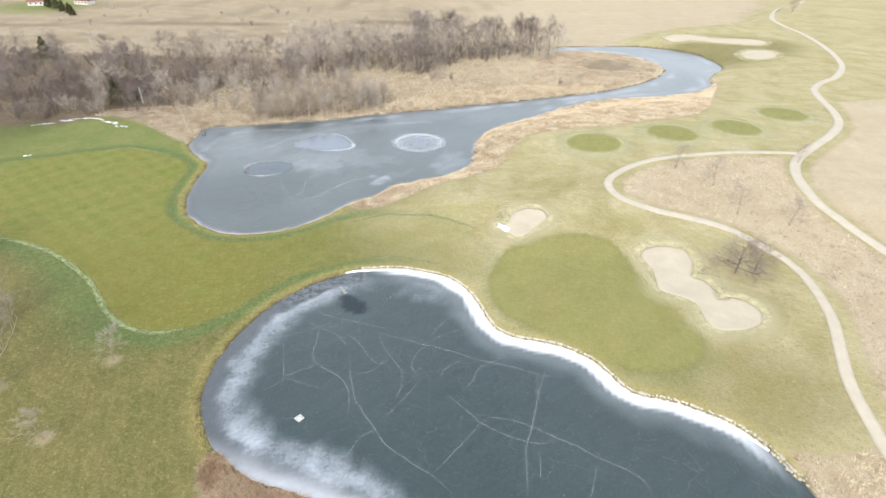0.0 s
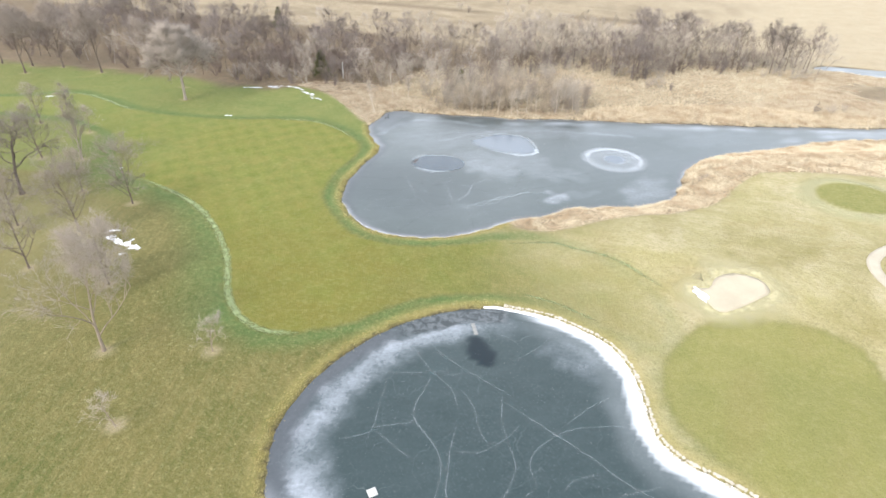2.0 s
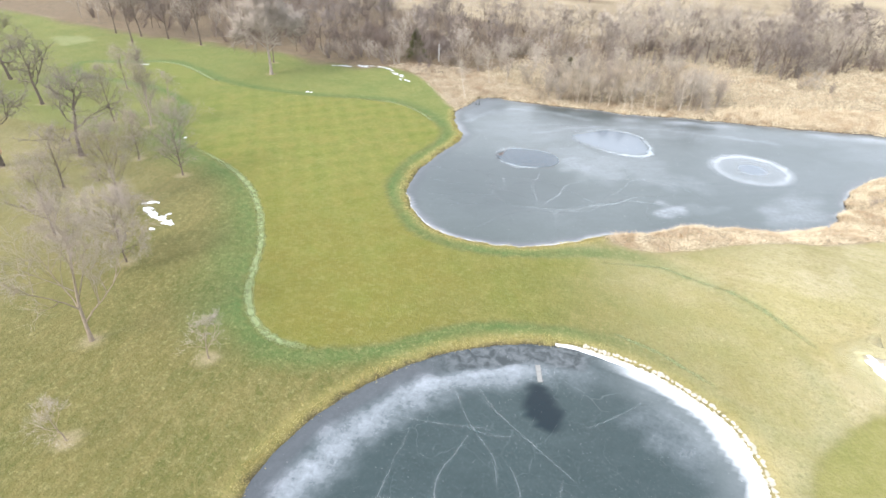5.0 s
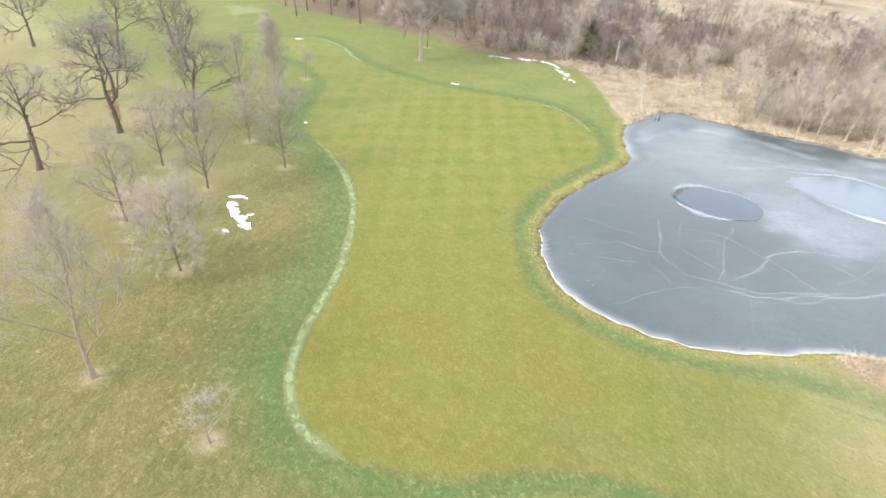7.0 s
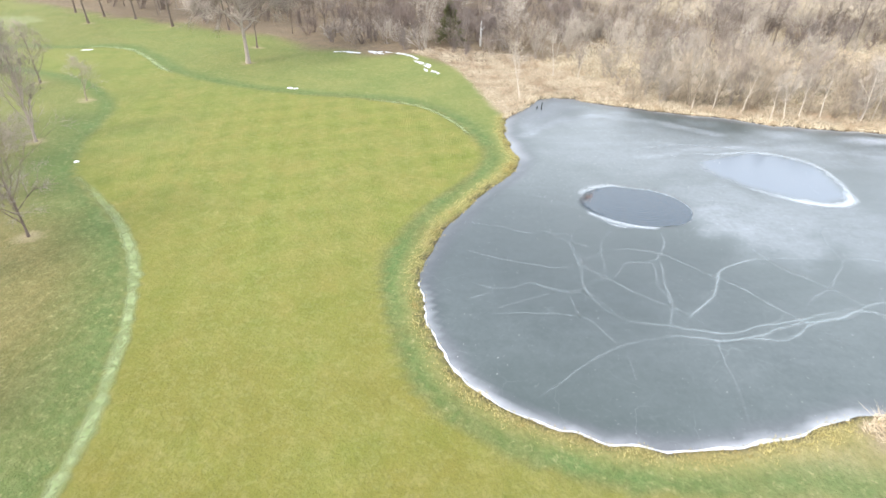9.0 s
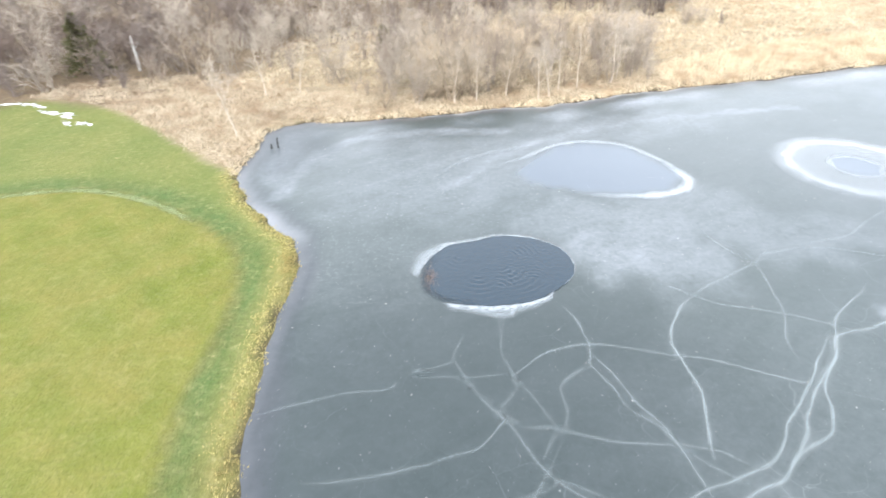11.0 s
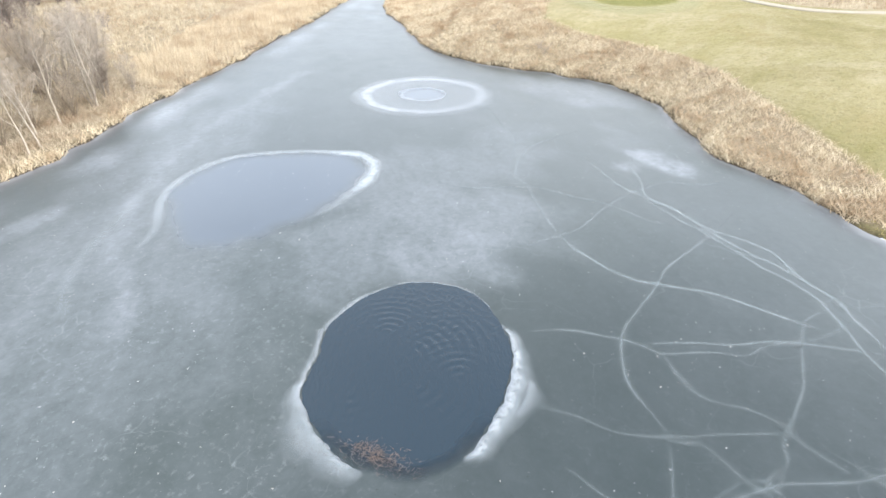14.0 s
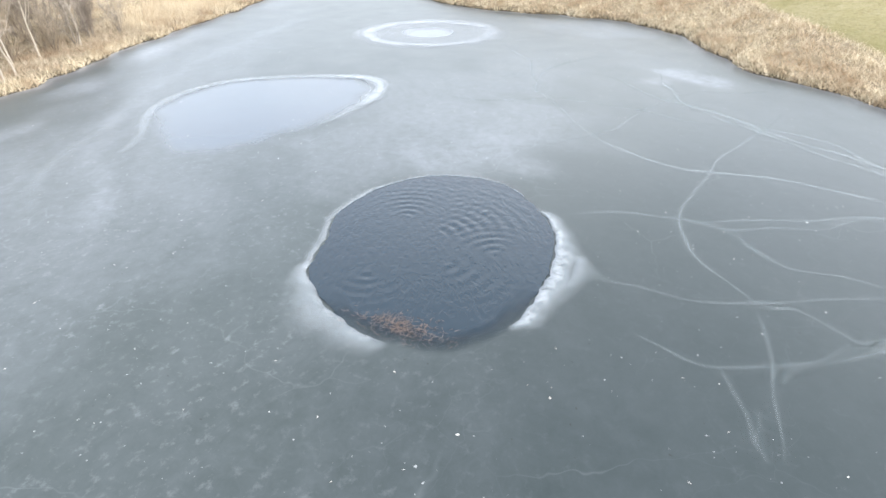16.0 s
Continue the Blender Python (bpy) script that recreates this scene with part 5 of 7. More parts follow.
shelf([(-47.0, 156.4), (-45.8, 156.1), (-43.9, 155.9), (-42.2, 155.9), (-40.2, 156.2), (-38.4, 156.9), (-37.2, 157.8)], (0.25, 0.6, 0.95, 1.05, 0.8, 0.45, 0.2), rim_open, 0.056, 0.95)
shelf([(-43.6, 155.0), (-42.2, 155.0), (-41.0, 155.2)], (0.2, 0.75, 0.3), rim_open, 0.052, 0.5)
rim_old = new("hole_rim")
tagged(rim_old, "white frosted rim of a refrozen hole", "ice rim")
OLD_RIM = [(-39.6, 184.4), (-36.8, 185.6), (-34.0, 188.2), (-31.0, 190.2), (-27.6, 191.0), (-24.3, 190.6), (-21.8, 188.9), (-19.4, 185.3), (-17.8, 181.0), (-18.0, 178.2), (-20.2, 176.2), (-24.0, 175.3), (-27.4, 175.2), (-30.2, 175.6)]
ribbon("rim_piece", OLD_RIM, 0.42, RIM, rim_old, 0.060, jitter=0.04, strength=0.62, lanes=BAND)
ribbon("rim_piece", [(-18.6, 182.5), (-17.6, 179.6), (-18.8, 176.8), (-22.0, 175.4), (-25.5, 175.1)], 0.62, RIM, rim_old, 0.066, jitter=0.05, lanes=BAND)
ribbon("rim_piece", [(-47.5, 181.0), (-45.0, 184.6), (-41.5, 187.2), (-37.0, 189.2), (-32.0, 191.6)], 0.45, RIM, rim_old, 0.063, jitter=0.05, strength=0.16, lanes=BAND)


def frost_annulus(name, r0, r1, parent):
    """A thin ring of frost on the ice, of one look within its two radii."""
    n, rings = 64, 5
    radii = [r0 + (r1 - r0) * j / rings for j in range(rings + 1)]
    verts = [(r * math.cos(6.2832 * k / n), r * math.sin(6.2832 * k / n), 0) for r in radii for k in range(n)]
    faces = [(j * n + k, (j + 1) * n + k, (j + 1) * n + (k + 1) % n, j * n + (k + 1) % n) for j in range(rings) for k in range(n)]
    return mesh_object(name, verts, faces, FROST_RING, parent)


rim_ring = empty("frost_ring", 4.4, 182.4, 0.07)
tagged(rim_ring, "round white frost ring with grey middle on ice", "frost ring")
frost_annulus("ring_inner", 2.0, 3.6, rim_ring)
frost_annulus("ring_band", 3.6, 6.7, rim_ring)
tagged(frost_annulus("ring_outer", 6.7, 10.0, rim_ring), "bright outer frost ring")

# ---- snow ----


def snow_strip(name, points, wide, label, seed, nibble, inward=-1, z=0.0, lift=0.10):
    """Snow lying along a shore: full at the shore, ragged on the ice side."""
    line = wobble(smooth(points, False, 8), *nibble)
    rng = np.random.RandomState(seed)
    along = np.gradient(line, axis=0)
    along /= np.linalg.norm(along, axis=1)[:, None]
    side = np.stack([along[:, 1], -along[:, 0]], 1) * inward
    verts, faces, n = [], [], 7
    rag = 1.0
    for k, (p, s) in enumerate(zip(line, side)):
        t = k / (len(line) - 1)
        rag = 0.8 * rag + 0.2 * rng.uniform(0.6, 1.4)
        w = wide * rag * (min(1, 4.5 * t + 0.03, 5 * (1 - t) + 0.03))
        for j in range(n):
            u = j / (n - 1)
            up = lift * (1 - u) ** 0.6 * (0.8 + 0.4 * rng.rand()) if j < n - 1 else -0.02
            verts.append((*(p + s * (u * (w + 0.35) - 0.35)), z + up + 0.004))
    for k in range(len(line) - 1):
        for j in range(n - 1):
            a = k * n + j
            faces.append((a, a + 1, a + n + 1, a + n))
    return tagged(mesh_object(name, verts, faces, SNOW if wide > 1 else SNOW_GREY), label, "snow", kind="stuff")


snow_strip("snow_bank", POND_B[16:37], 1.2, "white snow bank along the stone pond edge", 1, (4.0, 0.10), 1, lift=0.16)
snow_strip("snow_bank", POND_A_WEST[14:26], 0.20, "thin snow line along the grassy pond edge", 3, (4.5, 0.30), -1, lift=0.05)


def snow_patch(x, y, rx, ry, turn, seed, label, lift=0.12, thaw=False, base=None):
    """A melting patch with a ragged outline."""
    rng = np.random.RandomState(seed)
    n, rings = 96, 6
    a = np.linspace(0, 2 * math.pi, n, endpoint=False)
    r = np.ones(n)
    for k in range(2, 26):
        r += rng.uniform(0.3, 1.0) * 0.75 / k * np.sin(k * a + rng.uniform(0, 6.3))
    r = np.clip(r, 0.25, 1.7)
    c, s = math.cos(radians(turn)), math.sin(radians(turn))
    verts, faces = [], []
    on_land = base is None
    base = height(x, y) if on_land else base
    for j in range(rings):
        f = 1 - j / rings
        for k in range(n):
            px, py = math.cos(a[k]) * r[k] * rx * f, math.sin(a[k]) * r[k] * ry * f
            verts.append((x + px * c - py * s, y + px * s + py * c, base - 0.06 + lift * (1 - f**3) + 0.05 * (j > 0) + (0.03 * rng.rand() if j else 0)))
    slope = rise(np.array([v[:2] for v in verts])) - (rise(np.array([[x, y]], float)) if on_land else 0)
    verts = [(vx, vy, vz + up) for (vx, vy, vz), up in zip(verts, slope)]
    for j in range(rings - 1):
        for k in range(n):
            b = j * n + k
            d = j * n + (k + 1) % n
            faces.append((b, d, d + n, b + n))
    faces.append(tuple((rings - 1) * n + k for k in range(n)))
    return tagged(mesh_object("snow_patch", verts, faces, THAWED if thaw else MELTING if rx > 0.85 and lift < 0.2 else SNOW), label, "snow patch")


for k, (x, y, rx, ry, turn) in enumerate(((-95.0, 99.7, 1.0, 0.55, 50), (-94.1, 100.6, 0.8, 0.3, 10), (-93.0, 97.9, 1.25, 0.85, -20), (-90.6, 97.3, 1.5, 0.9, -10), (-88.0, 97.2, 1.3, 0.75, 0), (-85.8, 96.8, 1.2, 0.9, -15))):
    snow_patch(x, y, rx, ry, turn, 60 + k, "melting white snow patch on olive turf", 0.10 + 0.004 * k)
snow_patch(-86.2, 93.8, 0.6, 0.35, 20, 9, "small leftover blob of white snow")
snow_patch(-88.2, 98.9, 0.45, 0.25, 60, 10, "small leftover blob of white snow")
streak = smooth([(-132.4, 201.2), (-126.6, 203.4), (-121.6, 205.9), (-116.0, 207.8), (-109.0, 204.2), (-101.0, 199.3)], False, 5)
streak_rng = random.Random(6)
for k, (x, y) in enumerate(streak):
    if streak_rng.random() < 0.68:
        snow_patch(x + streak_rng.uniform(-0.9, 0.9), y + streak_rng.uniform(-1.5, 0.9), streak_rng.uniform(0.8, 2.1), streak_rng.uniform(0.25, 0.75), (20 if k < 16 else -32) + streak_rng.uniform(-18, 18), 40 + k, "ragged snow streak at the edge of the woods", 0.08, thaw=True)
snow_patch(23.1, 114.7, 1.9, 0.7, -53, 7, "leftover snow in the lip of the bunker", 0.34, base=0.52)
snow_patch(-118.0, 126.4, 0.45, 0.3, 10, 14, "small leftover blob of white snow")
snow_patch(-186.5, 164.6, 1.1, 0.28, 40, 15, "thin leftover streak of white snow")
snow_patch(-118.9, 171.5, 0.75, 0.32, 20, 12, "small leftover blob of white snow")
snow_patch(-117.6, 171.9, 0.4, 0.22, 60, 13, "small leftover blob of white snow")

# ---- bunkers and paths ----


def sand_bunker(line):
    """Sand that fills a shallow dish in the turf."""
    lo, hi = line.min(0), line.max(0)
    gx, gy = np.meshgrid(np.arange(lo[0], hi[0], 0.7), np.arange(lo[1], hi[1], 0.7))
    q = np.stack([gx.ravel(), gy.ravel()], 1)
    q = q[signed(q, line, 12) < -0.35]
    n = len(line)
    points = [Vector(p) for p in np.concatenate([line, q])]
    verts, _, tris, *_ = delaunay_2d_cdt(points, [(k, (k + 1) % n) for k in range(n)], [], 1, 1e-4)
    flat = np.array([(v.x, v.y) for v in verts])
    inward = -signed(flat, line, 12)
    up = 0.52 + rise(flat) - 0.12 * step(inward, 0.0, 3.5) + 0.02 * waves(flat, 2.5, 51)
    faces = [tuple(t) for t in tris]
    # the sand goes down behind the turf lip all round
    rim = [min(range(len(flat)), key=lambda k: (flat[k][0] - p[0]) ** 2 + (flat[k][1] - p[1]) ** 2) for p in line]
    base = len(flat)
    flat = np.concatenate([flat, line])
    up = np.concatenate([up, rise(line) - 0.1])
    faces += [(rim[k], rim[(k + 1) % n], base + (k + 1) % n, base + k) for k in range(n)]
    root = new("sand_bunker")
    mesh_object("sand", np.c_[flat, up], faces, SAND, root)
    # a band of dry grass on the rise round the sand
    along = np.roll(line, -1, 0) - np.roll(line, 1, 0)
    along /= np.linalg.norm(along, axis=1)[:, None]
    outward = np.stack([along[:, 1], -along[:, 0]], 1)
    outward *= np.sign(np.median(signed(line + outward * 0.3, line, 5)))
    reach = 1.9 + 0.6 * waves(line, 7, 52)
    lanes = ((0.02, 0.9), (0.35, 1.0), (0.9, 0.75), (1.7, 0.35), (2.6, 0.0))
    rings = [line + outward * (u * reach)[:, None] for u, b in lanes]
    lip_z = [0.50 + rise(r) if k == 0 else heights(r) + 0.07 for k, r in enumerate(rings)]
    lip_verts = np.concatenate([np.c_[r, np.broadcast_to(z, len(r))] for r, z in zip(rings, lip_z)])
    lip_faces = [(j * n + k, j * n + (k + 1) % n, (j + 1) * n + (k + 1) % n, (j + 1) * n + k) for j in range(len(lanes) - 1) for k in range(n)]
    lip = mesh_object("grass_lip", lip_verts, lip_faces, DRY_LIP, root)
    set_attr(lip, "body", np.repeat([b for u, b in lanes], n))
    tagged(lip, "dry bleached grass lip")
    return tagged(root, "pale sand bunker with dry grass lip", "bunker")


for line in BUNKER_LINES:
    sand_bunker(line)


def tee_collar(x, y, r):
    """Pale worn turf round a tee."""
    n, lanes = 48, ((0.1, 0.0), (0.8, 0.34), (1.8, 0.42), (3.0, 0.24), (4.6, 0.0))
    a = np.arange(n) * 6.2832 / n
    wave = 1 + 0.05 * np.sin(3 * a + x)
    flat = np.concatenate([np.stack([x + (r + u) * wave * np.cos(a), y + (r + u) * wave * np.sin(a)], 1) for u, b in lanes])
    faces = [(j * n + k, j * n + (k + 1) % n, (j + 1) * n + (k + 1) % n, (j + 1) * n + k) for j in range(len(lanes) - 1) for k in range(n)]
    ob = mesh_object("tee_collar", np.c_[flat, heights(flat) + 0.06], faces, DRY_LIP, ground)
    set_attr(ob, "body", np.repeat([b for u, b in lanes], n))


for tee in TEES:
    tee_collar(*tee)


def cart_path(name, points, wide, label):
    line = smooth(points, False, 6)
    along = np.gradient(line, axis=0)
    along /= np.linalg.norm(along, axis=1)[:, None]
    side = np.stack([-along[:, 1], along[:, 0]], 1)
    cols = [(-0.5, -0.12), (-0.5, 0.05), (-0.25, 0.07), (0, 0.075), (0.25, 0.07), (0.5, 0.05), (0.5, -0.12)]
    verts, faces = [], []
    for off, up in cols:
        edge = line + side * off * wide
        z = np.convolve(np.pad(heights(edge), 3, mode="edge"), np.ones(7) / 7, "valid")
        verts.append(np.c_[edge, z + up + 0.09])
    verts = np.stack(verts, 1).reshape(-1, 3)
    m = len(cols)
    for k in range(len(line) - 1):
        for j in range(m - 1):
            a = k * m + j
            faces.append((a, a + 1, a + m + 1, a + m))
    return tagged(mesh_object(name, verts, faces, PATH_MAT), label, "path", kind="structure")


cart_path("cart_path_east", CART_PATH_EAST, 2.9, "pale winding concrete cart path through straw turf")
cart_path("cart_path_loop", CART_PATH_LOOP, 2.15, "pale curved concrete cart path round a tan meadow")

# ---- trees ----


class Wood:
    """Collects tapered limbs and twigs as plain faces."""

    def __init__(self, flat=False):
        self.v, self.f, self.flat = [], [], flat

    def limb(self, pts, radii, sides):
        base = len(self.v)
        for k, p in enumerate(pts):
            d = (pts[min(k + 1, len(pts) - 1)] - pts[max(k - 1, 0)]).normalized()
            u = d.orthogonal().normalized()
            w = d.cross(u)
            for s in range(sides):
                a = 6.2832 * s / sides
                self.v.append(p + (u * math.cos(a) + w * math.sin(a)) * radii[k])
        for k in range(len(pts) - 1):
            for s in range(sides):
                a, b = base + k * sides + s, base + k * sides + (s + 1) % sides
                self.f.append((a, b, b + sides, a + sides))

    def twig(self, p, d, length, r):
        base = len(self.v)
        u = d.orthogonal().normalized()
        w = d.cross(u)
        if self.flat:
            self.v += [p + u * r, p - u * r, p + d * length]
            self.f.append((base, base + 1, base + 2))
            return
        self.v += [p + u * r, p - u * 0.5 * r + w * 0.87 * r, p - u * 0.5 * r - w * 0.87 * r, p + d * length]
        self.f += [(base, base + 1, base + 3), (base + 1, base + 2, base + 3), (base + 2, base, base + 3)]


def aside(rng, d, angle):
    """A direction that leaves d by about that angle."""
    u = d.orthogonal().normalized()
    u.rotate(Matrix.Rotation(rng.uniform(0, 6.2832), 3, d))
    return (d * math.cos(angle) + u * math.sin(angle)).normalized()


KINDS = {
    # clear trunk, trunk radius, limbs, limb angle, limb length, upward pull, crook, depth counts, twigs, shape
    "oak": (0.32, 0.021, 11, 64, 0.62, 0.07, 0.34, (6, 5), 4),
    "vase": (0.17, 0.014, 11, 36, 0.74, 0.20, 0.14, (6, 5), 8),
    "ash": (0.30, 0.014, 14, 36, 0.58, 0.20, 0.14, (5, 5), 8),
    "maple": (0.15, 0.012, 22, 50, 0.60, 0.16, 0.10, (5, 4), 11),
    "round": (0.15, 0.012, 30, 62, 0.56, 0.11, 0.07, (6, 5), 15),
    "young": (0.16, 0.013, 16, 50, 0.52, 0.16, 0.11, (5, 3), 9),
    "poplar": (0.10, 0.011, 20, 24, 0.46, 0.30, 0.07, (4, 3), 8),
    "sapling": (0.22, 0.014, 11, 52, 0.60, 0.12, 0.24, (5, 4), 6),
    "cottonwood": (0.36, 0.022, 18, 60, 0.66, 0.14, 0.14, (6, 6), 18),
    "spread": (0.10, 0.020, 15, 72, 0.95, 0.04, 0.22, (7, 5), 9),
    "forest": (0.20, 0.010, 11, 44, 0.58, 0.18, 0.13, (4, 3), 8),
    "forest_pale": (0.34, 0.0125, 8, 36, 0.46, 0.16, 0.15, (4, 3), 7),
    "forest_bare": (0.20, 0.010, 11, 42, 0.64, 0.18, 0.16, (4, 3), 8),
}


def grow(kind, seed):
    """Trunk and crown of a leafless tree one metre high."""
    clear, radius, limbs, angle, length, lift, crook, (n2, n3), twigs = KINDS[kind]
    rng = random.Random(seed)
    far = kind.startswith("forest")
    trunk, crown = Wood(), Wood(far or kind == "round")
    p, d = Vector((0, 0, -0.012)), Vector((rng.uniform(-0.04, 0.04), rng.uniform(-0.04, 0.04), 1)).normalized()
    pts, n = [p], 9
    top = 0.78 if kind in ("oak", "spread") else 0.9
    for k in range(n):
        d = (d + Vector((rng.gauss(0, crook * 0.35), rng.gauss(0, crook * 0.35), 0.12))).normalized()
        p = p + d * top / n
        pts.append(p)
    radii = [radius * (1.45 if k == 0 else 1.06 - 0.92 * (k / n)) for k in range(n + 1)]
    trunk.limb(pts, radii, 5 if far else 8)

    def branch(p, d, ln, r, level):
        steps = (3, 2, 1)[level - 1] if far else (7, 4, 2)[level - 1] if kind == "oak" else (4, 3, 1)[level - 1]
        line, nodes = [p], []
        for k in range(steps):
            d = (d + Vector((rng.gauss(0, crook), rng.gauss(0, crook), rng.gauss(lift * 0.6, crook * 0.7)))).normalized()
            p = p + d * ln / steps
            line.append(p)
            nodes.append((p, d))
        (trunk if level < 3 else crown).limb(line, [r * (1 - 0.72 * k / steps) for k in range(steps + 1)], 3 if far or level == 3 else 6 - level)
        if level < 3:
            count = n2 if level == 1 else n3
            for c in range(count):
                t = 0.3 + 0.7 * (c + rng.random()) / count
                k = min(int(t * steps), steps - 1)
                q = line[k].lerp(line[k + 1], t * steps - k)
                branch(q, aside(rng, nodes[k][1], radians(rng.uniform(28, 58))), ln * rng.uniform(0.42, 0.66) * (1.15 - 0.45 * t), r * (0.52 if kind == "oak" else 0.44), level + 1)
        else:
            for c in range(twigs):
                t = rng.uniform(0.15, 1)
                k = min(int(t * steps), steps - 1)
                q = line[k].lerp(line[k + 1], t * steps - k)
                td = aside(rng, nodes[k][1], radians(rng.uniform(18, 55)))
                crown.twig(q, td, rng.uniform(0.06, 0.16), {"cottonwood": 0.0018, "forest": 0.0015, "forest_bare": 0.0014, "forest_pale": 0.0012, "oak": 0.0009, "vase": 0.0008, "round": 0.0008, "maple": 0.0008, "young": 0.0008}.get(kind, 0.0010))

    for c in range(limbs):
        t = clear + (0.97 - clear) * (c + rng.random() * 0.6) / limbs
        k = min(int(t * n), n - 1)
        q = pts[k].lerp(pts[k + 1], t * n - k)
        low = 1 - (t - clear) / (1 - clear)
        profile = {"maple": 0.55 + 0.75 * math.sin(min(low * 1.25, 1) * 2.6), "round": 0.6 + 0.75 * math.sin(min(low * 1.25, 1) * 2.6), "poplar": 0.5 + 0.6 * low}.get(kind, 0.45 + 0.75 * low)
        a = radians(angle * (0.55 + 0.6 * low) + rng.uniform(-8, 8))
        turn = c * 2.4 + rng.uniform(-0.4, 0.4)
        d = Vector((math.sin(a) * math.cos(turn), math.sin(a) * math.sin(turn), math.cos(a)))
        branch(q, d, length * profile * rng.uniform(0.8, 1.15) * (0.70 if kind != "spread" else 0.65), radii[k] * (0.56 if kind == "oak" else 0.50), 1)
    return trunk, crown


def tree_master(kind, seed, bark, twig):
    trunk, crown = grow(kind, seed)
    root = new("tree")
    t = mesh_object("trunk", trunk.v, trunk.f, bark, root)
    c = mesh_object("crown", crown.v, crown.f, twig, root)
    return root


def drop(root):
    for o in (*root.children_recursive, root):
        bpy.data.objects.remove(o)


LOOKS = {"oak": (BARK_DARK, TWIG_DARK), "vase": (BARK_TAN, TWIG), "ash": (BARK, TWIG), "maple": (BARK, TWIG), "round": (BARK, TWIG_ASH), "young": (BARK, TWIG), "poplar": (BARK_PALE, TWIG), "sapling": (BARK_TAN, TWIG_ASH), "cottonwood": (BARK_PALE, TWIG_ASH), "spread": (BARK, TWIG), "forest": (BARK, TWIG), "forest_bare": (BARK_PALE, TWIG_PALE)}
LABELS = {
    "oak": "large leafless oak with crooked spreading limbs", "ash": "tall leafless ash with open grey crown", "maple": "young leafless maple with dense oval twig crown",
    "vase": "tall leafless tree with forked tan trunk and airy crown",
    "round": "small leafless tree with dense rounded pale crown",
    "young": "slender leafless tree with upswept branches", "poplar": "narrow leafless tree with upright pale branches", "sapling": "small bare sapling with thin open twigs",
    "cottonwood": "big leafless cottonwood with pale rounded crown", "spread": "low wide leafless tree with tangled dark limbs",
}
masters = {}
for kind in LABELS:
    for k in range(3 if kind in ("oak", "maple", "young", "ash") else 2 if kind in ("spread", "sapling") else 1):
        masters[kind, k] = tree_master(kind, 100 + 7 * k + len(kind), *LOOKS[kind])
counts = {}
for x, y, h, kind, turn in TREE_FEET:
    k = counts[kind] = counts.get(kind, -1) + 1
    root = masters[kind, k % sum(1 for m in masters if m[0] == kind)]
    made = copy_thing(root, pose(x, y, height(x, y) - 0.02, 0, 0, turn) @ Matrix.Scale(h, 4))
    tagged(made, LABELS[kind], "tree", "trees on the course")
for root in masters.values():
    drop(root)

# leafy brown sprouts low on one oak


def leaf_clump(name, x, y, z, rx, rz, count, material, seed, parent, size=0.22):
    rng = np.random.RandomState(seed)
    d = rng.normal(size=(count, 3))
    d /= np.linalg.norm(d, axis=1)[:, None]
    c = np.array([x, y, z]) + d * np.array([rx, rx, rz]) * rng.uniform(0.3, 1, (count, 1)) ** 0.5
    verts, faces = [], []
    for k in range(count):
        u = rng.normal(size=3) * size * rng.uniform(0.5, 1.2)
        w = rng.normal(size=3) * size * 0.5
        verts += [c[k] - u * 0.5, c[k] + w * 0.5, c[k] + u * 0.5, c[k] - w * 0.5]
        faces.append((4 * k, 4 * k + 1, 4 * k + 2, 4 * k + 3))
    return mesh_object(name, verts, faces, material, parent, False)


sprout = new("oak_sprouts")
tagged(sprout, "rust-brown dead leaves clinging low on the oak trunk", "leaves")
leaf_clump("leaves", -137.4, 94.4, 5.4, 1.15, 3.7, 520, LEAF_BROWN, 5, sprout, 0.34)

# ---- woods, shrubs, junipers ----
forest = {}
for kind, n in (("forest", 4), ("forest_bare", 2), ("forest_pale", 3)):
    for k in range(n):
        forest[kind, k] = tree_master(kind, 300 + 11 * k + len(kind), {"forest": BARK, "forest_bare": BARK_PALE, "forest_pale": BARK_BONE}[kind], (TWIG_DARK, TWIG_DARK, TWIG, TWIG_DARK)[k] if kind == "forest" else TWIG_PALE)


def shrub_master(seed, twig, stems=11, fan=34):
    rng = random.Random(seed)
    wood = Wood(True)
    for s in range(stems):
        a = radians(rng.uniform(4, fan))
        turn = rng.uniform(0, 6.28)
        d = Vector((math.sin(a) * math.cos(turn), math.sin(a) * math.sin(turn), math.cos(a)))
        p = Vector((rng.uniform(-0.12, 0.12), rng.uniform(-0.12, 0.12), -0.02))
        line = [p]
        for k in range(4):
            d = (d + Vector((rng.gauss(0, 0.14), rng.gauss(0, 0.14), rng.gauss(0.04, 0.1)))).normalized()
            p = p + d * rng.uniform(0.18, 0.26)
            line.append(p)
        wood.limb(line, [0.014, 0.011, 0.008, 0.006, 0.003], 3)
        for c in range(7):
            t = rng.uniform(0.8, 4)
            k = min(int(t), 3)
            q = line[k].lerp(line[k + 1], t - k)
            bd = aside(rng, (line[k + 1] - line[k]).normalized(), radians(rng.uniform(20, 60)))
            end = q + bd * rng.uniform(0.16, 0.34)
            wood.limb([q, end], [0.006, 0.002], 3)
            for e in range(3):
                wood.twig(q.lerp(end, rng.uniform(0.2, 1)), aside(rng, bd, radians(rng.uniform(15, 60))), rng.uniform(0.10, 0.24), 0.0046)
    root = new("shrub")
    mesh_object("bush_crown", wood.v, wood.f, twig, root)
    return root




